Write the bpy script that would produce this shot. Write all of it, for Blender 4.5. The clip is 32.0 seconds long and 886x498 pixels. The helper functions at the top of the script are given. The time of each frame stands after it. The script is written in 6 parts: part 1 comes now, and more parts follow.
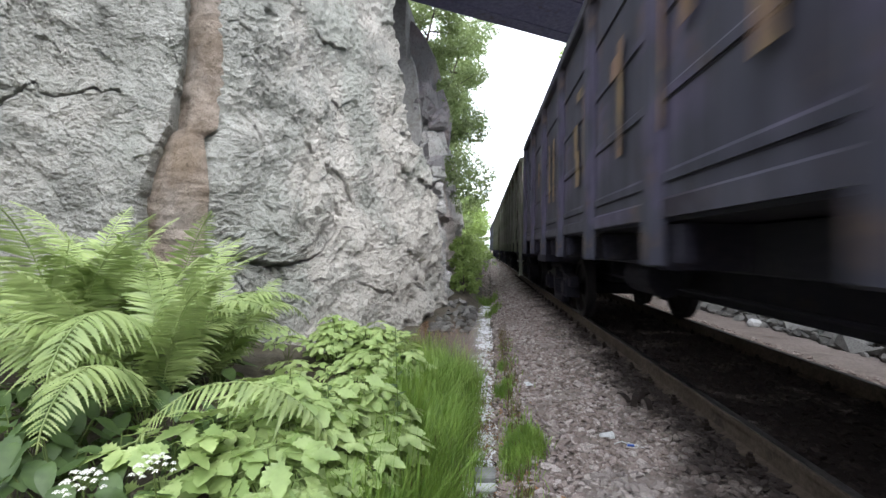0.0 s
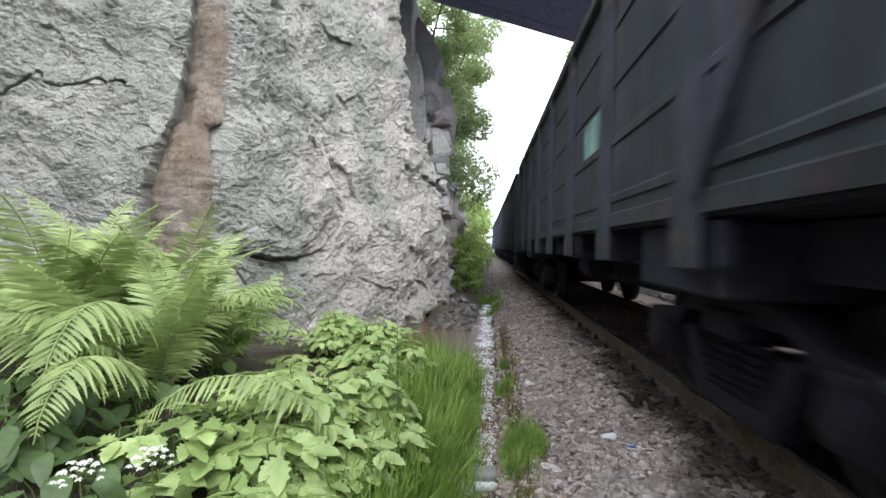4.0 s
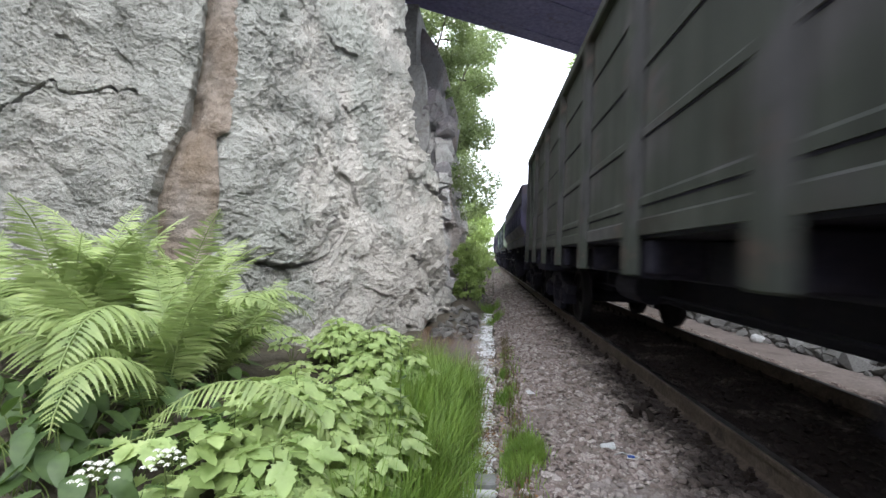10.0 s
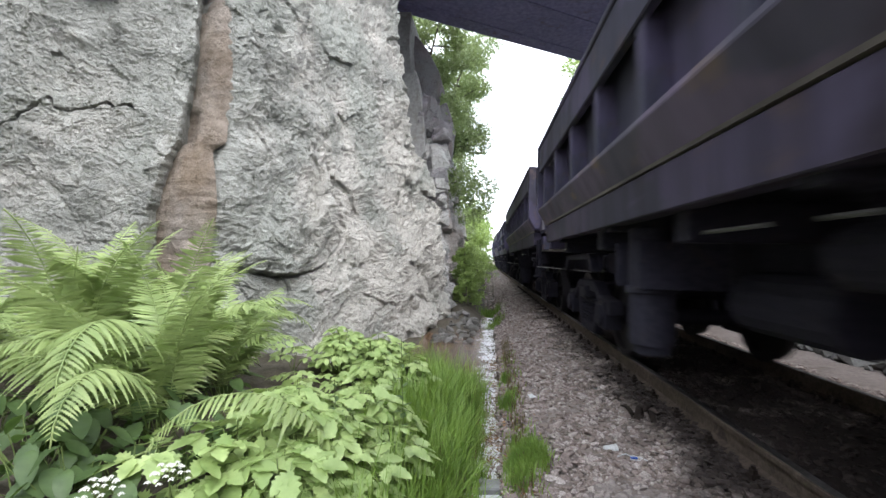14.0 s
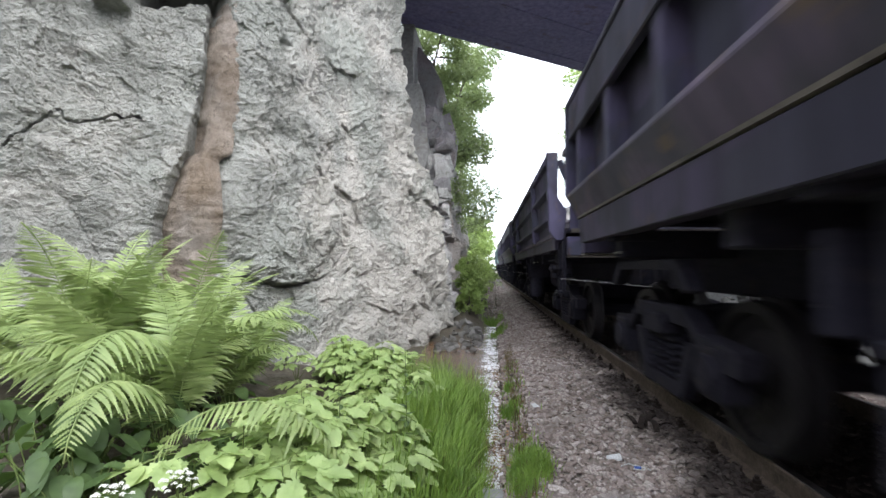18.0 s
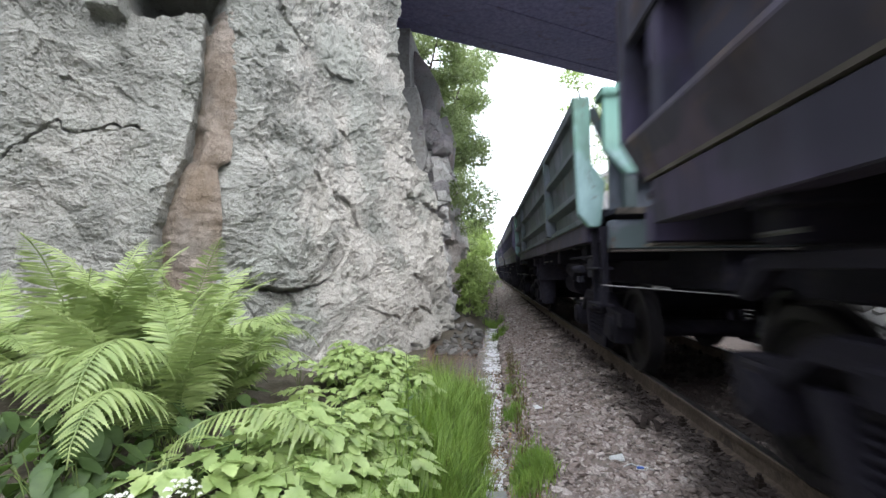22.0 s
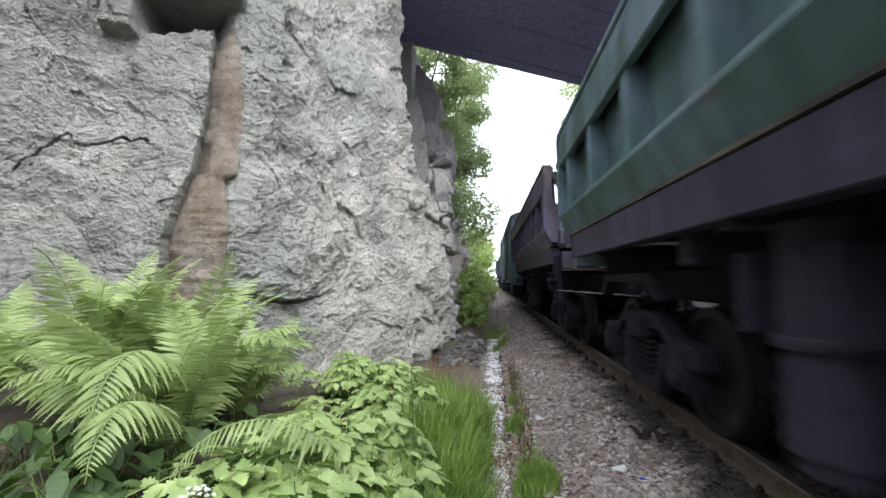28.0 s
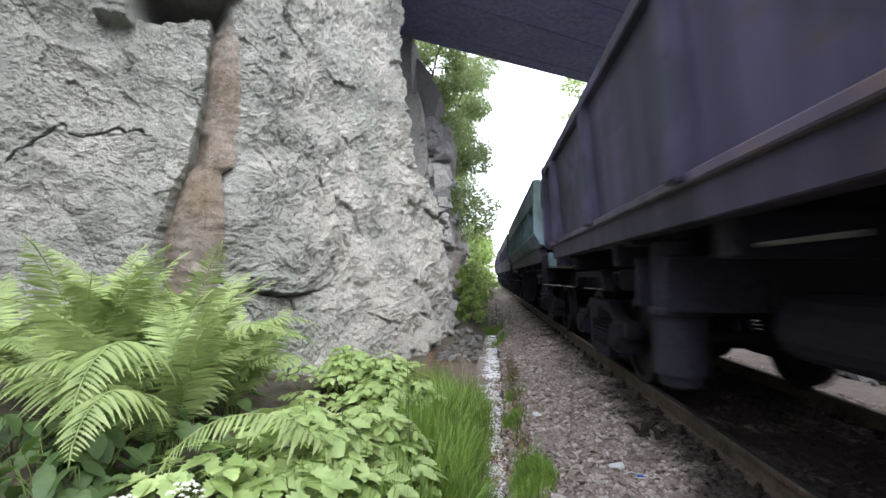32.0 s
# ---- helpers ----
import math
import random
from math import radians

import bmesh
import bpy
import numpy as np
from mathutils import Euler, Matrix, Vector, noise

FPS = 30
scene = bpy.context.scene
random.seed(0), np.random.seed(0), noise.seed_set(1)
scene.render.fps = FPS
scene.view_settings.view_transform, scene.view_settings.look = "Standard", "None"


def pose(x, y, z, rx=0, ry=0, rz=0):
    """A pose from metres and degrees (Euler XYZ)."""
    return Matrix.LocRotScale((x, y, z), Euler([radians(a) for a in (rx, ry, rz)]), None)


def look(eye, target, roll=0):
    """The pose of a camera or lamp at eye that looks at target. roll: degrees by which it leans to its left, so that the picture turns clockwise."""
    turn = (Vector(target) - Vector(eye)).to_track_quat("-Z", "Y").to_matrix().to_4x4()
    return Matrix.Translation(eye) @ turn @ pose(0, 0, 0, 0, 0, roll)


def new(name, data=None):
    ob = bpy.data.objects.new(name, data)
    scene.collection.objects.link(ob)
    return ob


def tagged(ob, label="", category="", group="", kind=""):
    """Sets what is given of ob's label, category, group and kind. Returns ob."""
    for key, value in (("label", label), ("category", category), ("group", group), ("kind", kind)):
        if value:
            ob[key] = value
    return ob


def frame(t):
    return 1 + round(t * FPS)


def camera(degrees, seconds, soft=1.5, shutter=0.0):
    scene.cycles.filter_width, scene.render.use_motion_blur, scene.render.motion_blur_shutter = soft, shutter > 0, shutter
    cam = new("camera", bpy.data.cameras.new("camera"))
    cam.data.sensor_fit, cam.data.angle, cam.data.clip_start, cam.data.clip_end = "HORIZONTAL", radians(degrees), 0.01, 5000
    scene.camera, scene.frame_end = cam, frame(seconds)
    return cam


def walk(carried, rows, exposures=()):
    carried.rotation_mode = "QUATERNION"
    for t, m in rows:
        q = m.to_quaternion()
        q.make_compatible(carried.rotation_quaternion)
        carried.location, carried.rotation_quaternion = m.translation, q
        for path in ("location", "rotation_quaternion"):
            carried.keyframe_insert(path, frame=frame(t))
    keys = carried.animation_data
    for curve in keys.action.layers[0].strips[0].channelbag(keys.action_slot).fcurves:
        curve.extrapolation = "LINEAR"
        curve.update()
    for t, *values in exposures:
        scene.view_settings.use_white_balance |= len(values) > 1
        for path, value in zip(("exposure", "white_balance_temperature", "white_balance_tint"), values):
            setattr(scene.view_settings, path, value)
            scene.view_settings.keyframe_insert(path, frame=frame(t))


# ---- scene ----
cam = camera(89.0, 32.0, shutter=0.5)
PATH = [
    (0, (-0.015, -0.032, 1.17), (-0.22, 1.958, 1.166), 0.4),
    (0.5, (-0.01, -0.02, 1.161), (-0.21, 1.97, 1.156), 0.6),
    (1, (-0.016, -0.038, 1.171), (-0.206, 1.953, 1.182), 0.5),
    (1.5, (-0.015, -0.025, 1.164), (-0.218, 1.965, 1.173), 0.3),
    (2, (-0.019, -0.004, 1.159), (-0.212, 1.987, 1.158), 0.5),
    (2.5, (-0.017, -0.018, 1.158), (-0.218, 1.972, 1.16), 0.9),
    (3, (-0.014, -0.02, 1.149), (-0.204, 1.971, 1.167), 0.7),
    (3.5, (-0.021, -0.005, 1.162), (-0.225, 1.985, 1.144), 0.9),
    (5.5, (-0.033, -0.018, 1.146), (-0.242, 1.971, 1.161), 2.6),
    (6, (-0.032, -0.008, 1.148), (-0.239, 1.981, 1.16), 2.5),
    (6.5, (-0.026, -0.022, 1.148), (-0.238, 1.967, 1.152), 2.5),
    (7, (-0.038, -0.05, 1.16), (-0.256, 1.938, 1.17), 2.8),
    (7.5, (-0.028, -0.041, 1.162), (-0.238, 1.948, 1.179), 2.1),
    (8, (-0.033, -0.045, 1.164), (-0.245, 1.944, 1.18), 2.2),
    (8.5, (-0.038, -0.059, 1.17), (-0.255, 1.929, 1.186), 2.2),
    (9, (-0.038, -0.071, 1.17), (-0.259, 1.917, 1.198), 2.2),
    (9.5, (-0.032, -0.07, 1.175), (-0.255, 1.918, 1.201), 2.0),
    (10, (-0.038, -0.074, 1.173), (-0.258, 1.913, 1.195), 2.1),
    (10.5, (-0.03, -0.078, 1.172), (-0.253, 1.909, 1.199), 2.1),
    (11, (-0.038, -0.094, 1.172), (-0.255, 1.893, 1.219), 2.1),
    (11.5, (-0.026, -0.069, 1.166), (-0.238, 1.919, 1.203), 1.9),
    (12, (-0.026, -0.057, 1.154), (-0.24, 1.931, 1.194), 1.5),
    (12.5, (-0.027, -0.069, 1.167), (-0.247, 1.919, 1.207), 1.5),
    (13, (-0.027, -0.089, 1.173), (-0.246, 1.898, 1.224), 1.4),
    (13.5, (-0.031, -0.099, 1.189), (-0.244, 1.889, 1.239), 0.9),
    (14, (-0.031, -0.093, 1.185), (-0.246, 1.895, 1.229), 0.6),
    (14.5, (-0.028, -0.125, 1.181), (-0.255, 1.861, 1.255), 0.5),
    (16.5, (-0.038, -0.11, 1.191), (-0.259, 1.877, 1.255), 0.7),
    (17, (-0.033, -0.096, 1.184), (-0.252, 1.89, 1.252), 0.5),
    (17.5, (-0.032, -0.107, 1.185), (-0.249, 1.88, 1.259), 0.5),
    (18, (-0.032, -0.131, 1.19), (-0.259, 1.854, 1.273), 0.6),
    (18.5, (-0.035, -0.141, 1.195), (-0.268, 1.844, 1.281), 0.7),
    (19, (-0.032, -0.148, 1.195), (-0.259, 1.836, 1.289), 0.5),
    (19.5, (-0.029, -0.155, 1.205), (-0.263, 1.829, 1.298), 0.3),
    (20, (-0.028, -0.153, 1.204), (-0.264, 1.83, 1.298), 0.1),
    (20.5, (-0.029, -0.139, 1.195), (-0.257, 1.846, 1.287), -0.1),
    (21, (-0.032, -0.14, 1.194), (-0.253, 1.846, 1.285), -0.1),
    (21.5, (-0.038, -0.152, 1.2), (-0.261, 1.834, 1.293), -0.0),
    (22, (-0.027, -0.144, 1.201), (-0.253, 1.841, 1.294), -0.4),
    (22.5, (-0.025, -0.153, 1.2), (-0.248, 1.832, 1.305), -0.4),
    (23, (-0.022, -0.142, 1.199), (-0.246, 1.843, 1.299), -0.3),
    (23.5, (-0.021, -0.133, 1.196), (-0.246, 1.852, 1.29), -0.2),
    (24, (-0.024, -0.159, 1.201), (-0.26, 1.824, 1.306), 0.3),
    (24.5, (-0.04, -0.186, 1.205), (-0.272, 1.796, 1.324), 0.2),
    (25, (-0.039, -0.208, 1.216), (-0.282, 1.774, 1.338), 0.1),
    (25.5, (-0.034, -0.188, 1.203), (-0.267, 1.795, 1.322), -0.1),
    (27.5, (-0.054, -0.234, 1.223), (-0.271, 1.749, 1.37), 0.1),
    (28, (-0.045, -0.215, 1.215), (-0.273, 1.767, 1.353), -0.3),
    (28.5, (-0.039, -0.204, 1.218), (-0.274, 1.778, 1.354), -0.1),
    (29, (-0.044, -0.191, 1.221), (-0.278, 1.791, 1.344), -0.0),
    (29.5, (-0.044, -0.186, 1.211), (-0.276, 1.797, 1.336), 0.1),
    (30, (-0.038, -0.19, 1.21), (-0.257, 1.793, 1.339), -0.3),
    (30.5, (-0.034, -0.181, 1.21), (-0.258, 1.803, 1.335), -0.3),
    (31, (-0.034, -0.166, 1.208), (-0.261, 1.817, 1.326), 0.0),
    (31.5, (-0.033, -0.163, 1.201), (-0.263, 1.821, 1.319), -0.0),
    (32, (-0.036, -0.168, 1.203), (-0.262, 1.815, 1.323), 0.1),
]
walk(cam, [(t, look(eye, target, roll)) for t, eye, target, roll in PATH],
     ((0, 0.60, 6220, 13), (9, 0.61, 6220, 13), (14, 0.62, 6220, 13), (17, 0.58, 6220, 13), (25, 0.54, 6220, 13), (28, 0.52, 6220, 13), (31, 0.58, 6220, 13), (32, 0.58, 6220, 13)))

# ---- light ----
world = bpy.data.worlds.new("overcast")
scene.world = world
world.use_nodes = True
wn, wl = world.node_tree.nodes, world.node_tree.links
wn.clear()
w_out = wn.new("ShaderNodeOutputWorld")
w_bg = wn.new("ShaderNodeBackground")
w_sky = wn.new("ShaderNodeTexSky")
w_sky.sky_type = "NISHITA"
w_sky.sun_disc = False
w_sky.sun_elevation, w_sky.sun_rotation = radians(41), radians(143)
w_sky.air_density, w_sky.dust_density = 1.0, 4.0
w_mix = wn.new("ShaderNodeMix")
w_mix.data_type = "RGBA"
w_mix.inputs[0].default_value = 0.9
w_mix.inputs[7].default_value = (12.1, 12.7, 13.5, 1)
wl.new(w_sky.outputs[0], w_mix.inputs[6])
wl.new(w_mix.outputs[2], w_bg.inputs[0])
w_bg.inputs[1].default_value = 0.185
wl.new(w_bg.outputs[0], w_out.inputs[0])
sun = new("sun", bpy.data.lights.new("sun", "SUN"))
sun.data.energy, sun.data.angle, sun.data.color = 3.3, radians(45), (1.0, 0.97, 0.94)
sun.matrix_world = look((10.6, -14.0, 15.5), (0, 0, 0))

RT = 0.05          # rail top
XC = 2.45          # middle of the track


def travel(t):
    """Metres that the train has gone at t seconds."""
    return -11.15 + 9.770 * t - 0.00777 * t * t


BEND, RADIUS, LEAN = 48.0, 450.0, -0.017      # straight, a little askew, as far as the bend; then a curve to the right


def track_at(d):
    """Place (x, y) of the track's middle and its heading, d metres along it."""
    x = XC + LEAN * (min(d, BEND) - 3.0)
    if d <= BEND:
        return x, d, LEAN
    h = LEAN + (d - BEND) / RADIUS
    return x + RADIUS * (math.cos(LEAN) - math.cos(h)), BEND + RADIUS * (math.sin(h) - math.sin(LEAN)), h


def on_track(d, dx=0.0, dz=0.0):
    """Pose on the track, dx metres beside its middle."""
    x, y, h = track_at(d)
    return pose(x + dx * math.cos(h), y - dx * math.sin(h), dz, 0, 0, -math.degrees(h))


# ---- materials ----
def nodes_of(name):
    m = bpy.data.materials.new(name)
    m.use_nodes = True
    return m, m.node_tree.nodes, m.node_tree.links, m.node_tree.nodes["Principled BSDF"]


def noise_node(n, l, coord, scale, detail=6.0, rough=0.6, dist=0.0):
    t = n.new("ShaderNodeTexNoise")
    t.inputs["Scale"].default_value, t.inputs["Detail"].default_value = scale, detail
    t.inputs["Roughness"].default_value, t.inputs["Distortion"].default_value = rough, dist
    l.new(coord, t.inputs["Vector"])
    return t.outputs[0]


def ramp(n, l, value, a, b, lo=(0, 0, 0, 1), hi=(1, 1, 1, 1)):
    r = n.new("ShaderNodeValToRGB")
    r.color_ramp.elements[0].position, r.color_ramp.elements[1].position = a, b
    r.color_ramp.elements[0].color, r.color_ramp.elements[1].color = lo, hi
    l.new(value, r.inputs[0])
    return r.outputs[0]


def blend(n, l, fac, a, b, mode="MIX"):
    m = n.new("ShaderNodeMix")
    m.data_type, m.blend_type = "RGBA", mode
    for k, v in ((0, fac), (6, a), (7, b)):
        if isinstance(v, (int, float)):
            m.inputs[k].default_value = v
        elif isinstance(v, tuple):
            m.inputs[k].default_value = (*v[:3], 1)
        else:
            l.new(v, m.inputs[k])
    return m.outputs[2]


def bump(n, l, bsdf, height, strength, dist):
    b = n.new("ShaderNodeBump")
    b.inputs["Strength"].default_value, b.inputs["Distance"].default_value = strength, dist
    l.new(height, b.inputs["Height"])
    l.new(b.outputs[0], bsdf.inputs["Normal"])


def coords(n, l, stretch=None, kind="Object"):
    c = n.new("ShaderNodeTexCoord").outputs[kind]
    if stretch:
        m = n.new("ShaderNodeMapping")
        m.inputs["Scale"].default_value = stretch
        l.new(c, m.inputs["Vector"])
        return m.outputs[0]
    return c


def surface(name, c1, c2, scale, c3=None, rough=0.85, metal=0.0, relief=0.4, dist=0.01, fine=None, vary=0.0, stretch=None, spec=0.3):
    """A plain weathered surface: two scales of colour, a third colour in stains, and fine relief."""
    m, n, l, p = nodes_of(name)
    co = coords(n, l, stretch)
    big = noise_node(n, l, co, scale, 5)
    small = noise_node(n, l, co, fine or scale * 9, 6, 0.7)
    col = blend(n, l, ramp(n, l, big, 0.35, 0.65), c1, c2)
    col = blend(n, l, ramp(n, l, small, 0.3, 0.75), col, tuple(0.55 * v for v in c1))
    if c3:
        col = blend(n, l, ramp(n, l, noise_node(n, l, co, scale * 2.3, 8, 0.65, 0.4), 0.56, 0.68), col, c3)
    if vary:
        info = n.new("ShaderNodeObjectInfo").outputs["Random"]
        h = n.new("ShaderNodeHueSaturation")
        mr = n.new("ShaderNodeMapRange")
        mr.inputs["To Min"].default_value, mr.inputs["To Max"].default_value = 1 - vary, 1 + vary
        l.new(info, mr.inputs["Value"])
        l.new(mr.outputs[0], h.inputs["Value"])
        l.new(col, h.inputs["Color"])
        col = h.outputs[0]
    l.new(col, p.inputs["Base Color"])
    rr = n.new("ShaderNodeMapRange")
    rr.inputs["To Min"].default_value, rr.inputs["To Max"].default_value = max(0.05, rough - 0.12), min(1, rough + 0.1)
    l.new(small, rr.inputs["Value"])
    l.new(rr.outputs[0], p.inputs["Roughness"])
    p.inputs["Metallic"].default_value = metal
    p.inputs["Specular IOR Level"].default_value = spec
    if relief:
        bump(n, l, p, small, relief, dist)
    return m


def wagon_paint(name, c, worn, rust=(0.066, 0.046, 0.036), amount=0.5):
    """Old wagon paint: faded, streaked with dirt from the top, rust breaking through."""
    m, n, l, p = nodes_of(name)
    # Extra blue puts the bluish lens veil over the train into the paint.
    c, worn, rust = ((1.3 * q[0], 1.3 * q[1], 1.42 * q[2]) for q in (c, worn, rust))
    co = coords(n, l)
    streak = noise_node(n, l, coords(n, l, (1.2, 5.0, 0.35)), 1.6, 7, 0.65)
    big = noise_node(n, l, co, 0.7, 4)
    fine = noise_node(n, l, co, 14, 7, 0.7)
    col = blend(n, l, ramp(n, l, big, 0.35, 0.68), c, worn)
    patch = noise_node(n, l, coords(n, l, (1, 0.8, 1.3)), 1.15, 3, 0.5, 0.4)
    col = blend(n, l, ramp(n, l, patch, 0.52, 0.57), col, (1.15 * worn[0], 1.02 * worn[1], 1.22 * worn[2]))
    col = blend(n, l, ramp(n, l, noise_node(n, l, co, 0.9, 4, 0.55, 0.8), 0.56, 0.64), col, (0.72 * c[0], 0.60 * c[1], 0.58 * c[2]))
    col = blend(n, l, ramp(n, l, streak, 0.42, 0.72), col, tuple(0.45 * v for v in c))
    r = n.new("ShaderNodeMath")
    r.operation = "MULTIPLY"
    l.new(ramp(n, l, noise_node(n, l, co, 2.6, 9, 0.7, 0.6), 0.62 - 0.1 * amount, 0.66 - 0.05 * amount), r.inputs[0])
    l.new(ramp(n, l, fine, 0.3, 0.6), r.inputs[1])
    col = blend(n, l, r.outputs[0], col, rust)
    l.new(col, p.inputs["Base Color"])
    p.inputs["Roughness"].default_value = 0.66
    p.inputs["Specular IOR Level"].default_value = 0.2
    bump(n, l, p, fine, 0.25, 0.006)
    return m


def rock_material(name, c1, c2, warm, lichen, dark):
    m, n, l, p = nodes_of(name)
    co = coords(n, l)
    b1 = noise_node(n, l, co, 0.45, 4)
    b2 = noise_node(n, l, co, 1.7, 8, 0.65, 0.5)
    b3 = noise_node(n, l, co, 9, 10, 0.75, 0.35)
    b4 = noise_node(n, l, co, 38, 6, 0.75)
    col = blend(n, l, ramp(n, l, b2, 0.38, 0.62), c1, c2)
    sep = n.new("ShaderNodeSeparateXYZ")
    l.new(co, sep.inputs[0])
    low = n.new("ShaderNodeMapRange")
    low.inputs["From Min"].default_value, low.inputs["From Max"].default_value = 4.5, -0.5
    low.inputs["To Min"].default_value, low.inputs["To Max"].default_value = -0.10, 0.10
    l.new(sep.outputs["Z"], low.inputs["Value"])
    east = n.new("ShaderNodeMapRange")
    east.inputs["From Min"].default_value, east.inputs["From Max"].default_value = 4.7, 6.2
    east.inputs["To Min"].default_value, east.inputs["To Max"].default_value = -0.10, 0.12
    l.new(sep.outputs["Y"], east.inputs["Value"])
    seep = n.new("ShaderNodeMath")
    seep.operation = "ADD"
    l.new(noise_node(n, l, co, 0.8, 6, 0.6, 0.3), seep.inputs[0])
    l.new(low.outputs[0], seep.inputs[1])
    seep_2 = n.new("ShaderNodeMath")
    seep_2.operation = "ADD"
    l.new(seep.outputs[0], seep_2.inputs[0])
    l.new(east.outputs[0], seep_2.inputs[1])
    col = blend(n, l, ramp(n, l, seep_2.outputs[0], 0.44, 0.62), col, warm)
    col = blend(n, l, ramp(n, l, b1, 0.5, 0.62), col, lichen)
    col = blend(n, l, ramp(n, l, b3, 0.60, 0.80), col, dark)
    spk = ramp(n, l, b4, 0.30, 0.60, (0.80, 0.80, 0.80, 1), (1, 1, 1, 1))
    pits = ramp(n, l, noise_node(n, l, coords(n, l, (1, 1, 0.7)), 13, 7, 0.66, 0.9), 0.34, 0.45, (0.62, 0.61, 0.58, 1), (1, 1, 1, 1))
    col = blend(n, l, 1.0, col, pits, "MULTIPLY")
    col = blend(n, l, 1.0, col, spk, "MULTIPLY")
    l.new(col, p.inputs["Base Color"])
    p.inputs["Roughness"].default_value = 0.9
    p.inputs["Specular IOR Level"].default_value = 0.25
    add = n.new("ShaderNodeMath")
    add.operation = "MULTIPLY_ADD"
    l.new(b3, add.inputs[0])
    add.inputs[1].default_value = 1.6
    l.new(b4, add.inputs[2])
    bump(n, l, p, add.outputs[0], 1.0, 0.045)
    return m


ROCK = rock_material("granite_face", (0.284, 0.292, 0.266), (0.448, 0.456, 0.418), (0.532, 0.518, 0.472), (0.376, 0.392, 0.354), (0.22, 0.215, 0.20))
ROCK_DARK = rock_material("granite_far", (0.34, 0.335, 0.34), (0.54, 0.53, 0.535), (0.45, 0.41, 0.38), (0.42, 0.43, 0.41), (0.20, 0.20, 0.19))
STAINED = rock_material("iron_stained_stone", (0.20, 0.16, 0.122), (0.40, 0.345, 0.29), (0.28, 0.215, 0.15), (0.37, 0.34, 0.31), (0.13, 0.105, 0.085))
# Darkened rock colour: the bridge's shade is put into this stone.
SHADED = rock_material("shade_toned_bridge_stone", (0.22, 0.205, 0.23), (0.36, 0.335, 0.36), (0.26, 0.22, 0.21), (0.24, 0.24, 0.245), (0.10, 0.095, 0.10))
def under_train_shade(n, l, col):
    """Train's shade put into the stones' colour with rust-brown dust, deeper towards the rails."""
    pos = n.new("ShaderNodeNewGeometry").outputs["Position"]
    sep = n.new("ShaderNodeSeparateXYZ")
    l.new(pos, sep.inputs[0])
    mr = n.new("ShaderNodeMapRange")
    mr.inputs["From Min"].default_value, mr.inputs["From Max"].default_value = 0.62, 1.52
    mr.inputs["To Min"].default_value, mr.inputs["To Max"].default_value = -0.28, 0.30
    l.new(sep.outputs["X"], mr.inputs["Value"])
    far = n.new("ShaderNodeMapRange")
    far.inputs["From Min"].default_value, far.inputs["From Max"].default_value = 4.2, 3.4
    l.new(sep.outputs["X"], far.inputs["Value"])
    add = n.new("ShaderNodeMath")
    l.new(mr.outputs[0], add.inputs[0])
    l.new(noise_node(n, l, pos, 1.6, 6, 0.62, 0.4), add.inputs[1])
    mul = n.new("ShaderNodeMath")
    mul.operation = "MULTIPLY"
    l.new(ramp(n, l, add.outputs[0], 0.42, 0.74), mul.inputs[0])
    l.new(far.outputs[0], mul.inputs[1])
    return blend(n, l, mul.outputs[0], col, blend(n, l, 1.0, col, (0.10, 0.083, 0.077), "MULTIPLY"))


def train_shaded(m):
    """Puts the painted train shade over a stone material's own colour."""
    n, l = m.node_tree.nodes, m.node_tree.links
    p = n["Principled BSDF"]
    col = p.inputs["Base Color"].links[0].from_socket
    l.new(under_train_shade(n, l, col), p.inputs["Base Color"])
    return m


GRAVEL = train_shaded(surface("gravel_bed", (0.25, 0.205, 0.18), (0.33, 0.285, 0.255), 1.3, (0.15, 0.12, 0.10), 0.95, 0, 0.9, 0.03, fine=26))
STONE = train_shaded(surface("ballast_stone", (0.36, 0.305, 0.275), (0.48, 0.43, 0.40), 5, (0.22, 0.185, 0.16), 0.9, 0, 0.4, 0.006, vary=0.35))
EARTH = surface("damp_earth", (0.085, 0.072, 0.052), (0.15, 0.13, 0.105), 2.5, (0.06, 0.07, 0.035), 0.95, 0, 0.7, 0.02)
RUST = surface("rusty_steel", (0.032, 0.024, 0.021), (0.058, 0.045, 0.038), 3, (0.018, 0.014, 0.012), 0.75, 0.4, 0.4, 0.005, spec=0.15)
RAILSIDE = surface("grimy_rail_steel", (0.085, 0.065, 0.052), (0.15, 0.12, 0.098), 3, (0.04, 0.032, 0.028), 0.8, 0.2, 0.4, 0.005, spec=0.12)
RAILTOP = surface("polished_rail", (0.20, 0.19, 0.18), (0.30, 0.29, 0.28), 4, None, 0.32, 0.9, 0.1, 0.001)
CONCRETE = surface("old_concrete", (0.26, 0.26, 0.25), (0.34, 0.34, 0.33), 1.5, (0.16, 0.15, 0.13), 0.9, 0, 0.4, 0.008)
GIRDER = surface("dark_bridge_steel", (0.25, 0.24, 0.42), (0.31, 0.295, 0.49), 0.8, (0.17, 0.14, 0.2), 0.7, 0.1, 0.3, 0.008)
# Bluish lift in the next two colours carries the lens veil over dark parts.
UNDER = surface("grimy_veil_blue_underframe", (0.034, 0.033, 0.047), (0.050, 0.048, 0.066), 2.2, (0.046, 0.041, 0.045), 0.85, 0.15, 0.4, 0.01, spec=0.08)
BOGIE = surface("grimy_veil_blue_steel", (0.021, 0.020, 0.029), (0.033, 0.031, 0.041), 3, (0.033, 0.030, 0.032), 0.8, 0.2, 0.4, 0.008, spec=0.08)
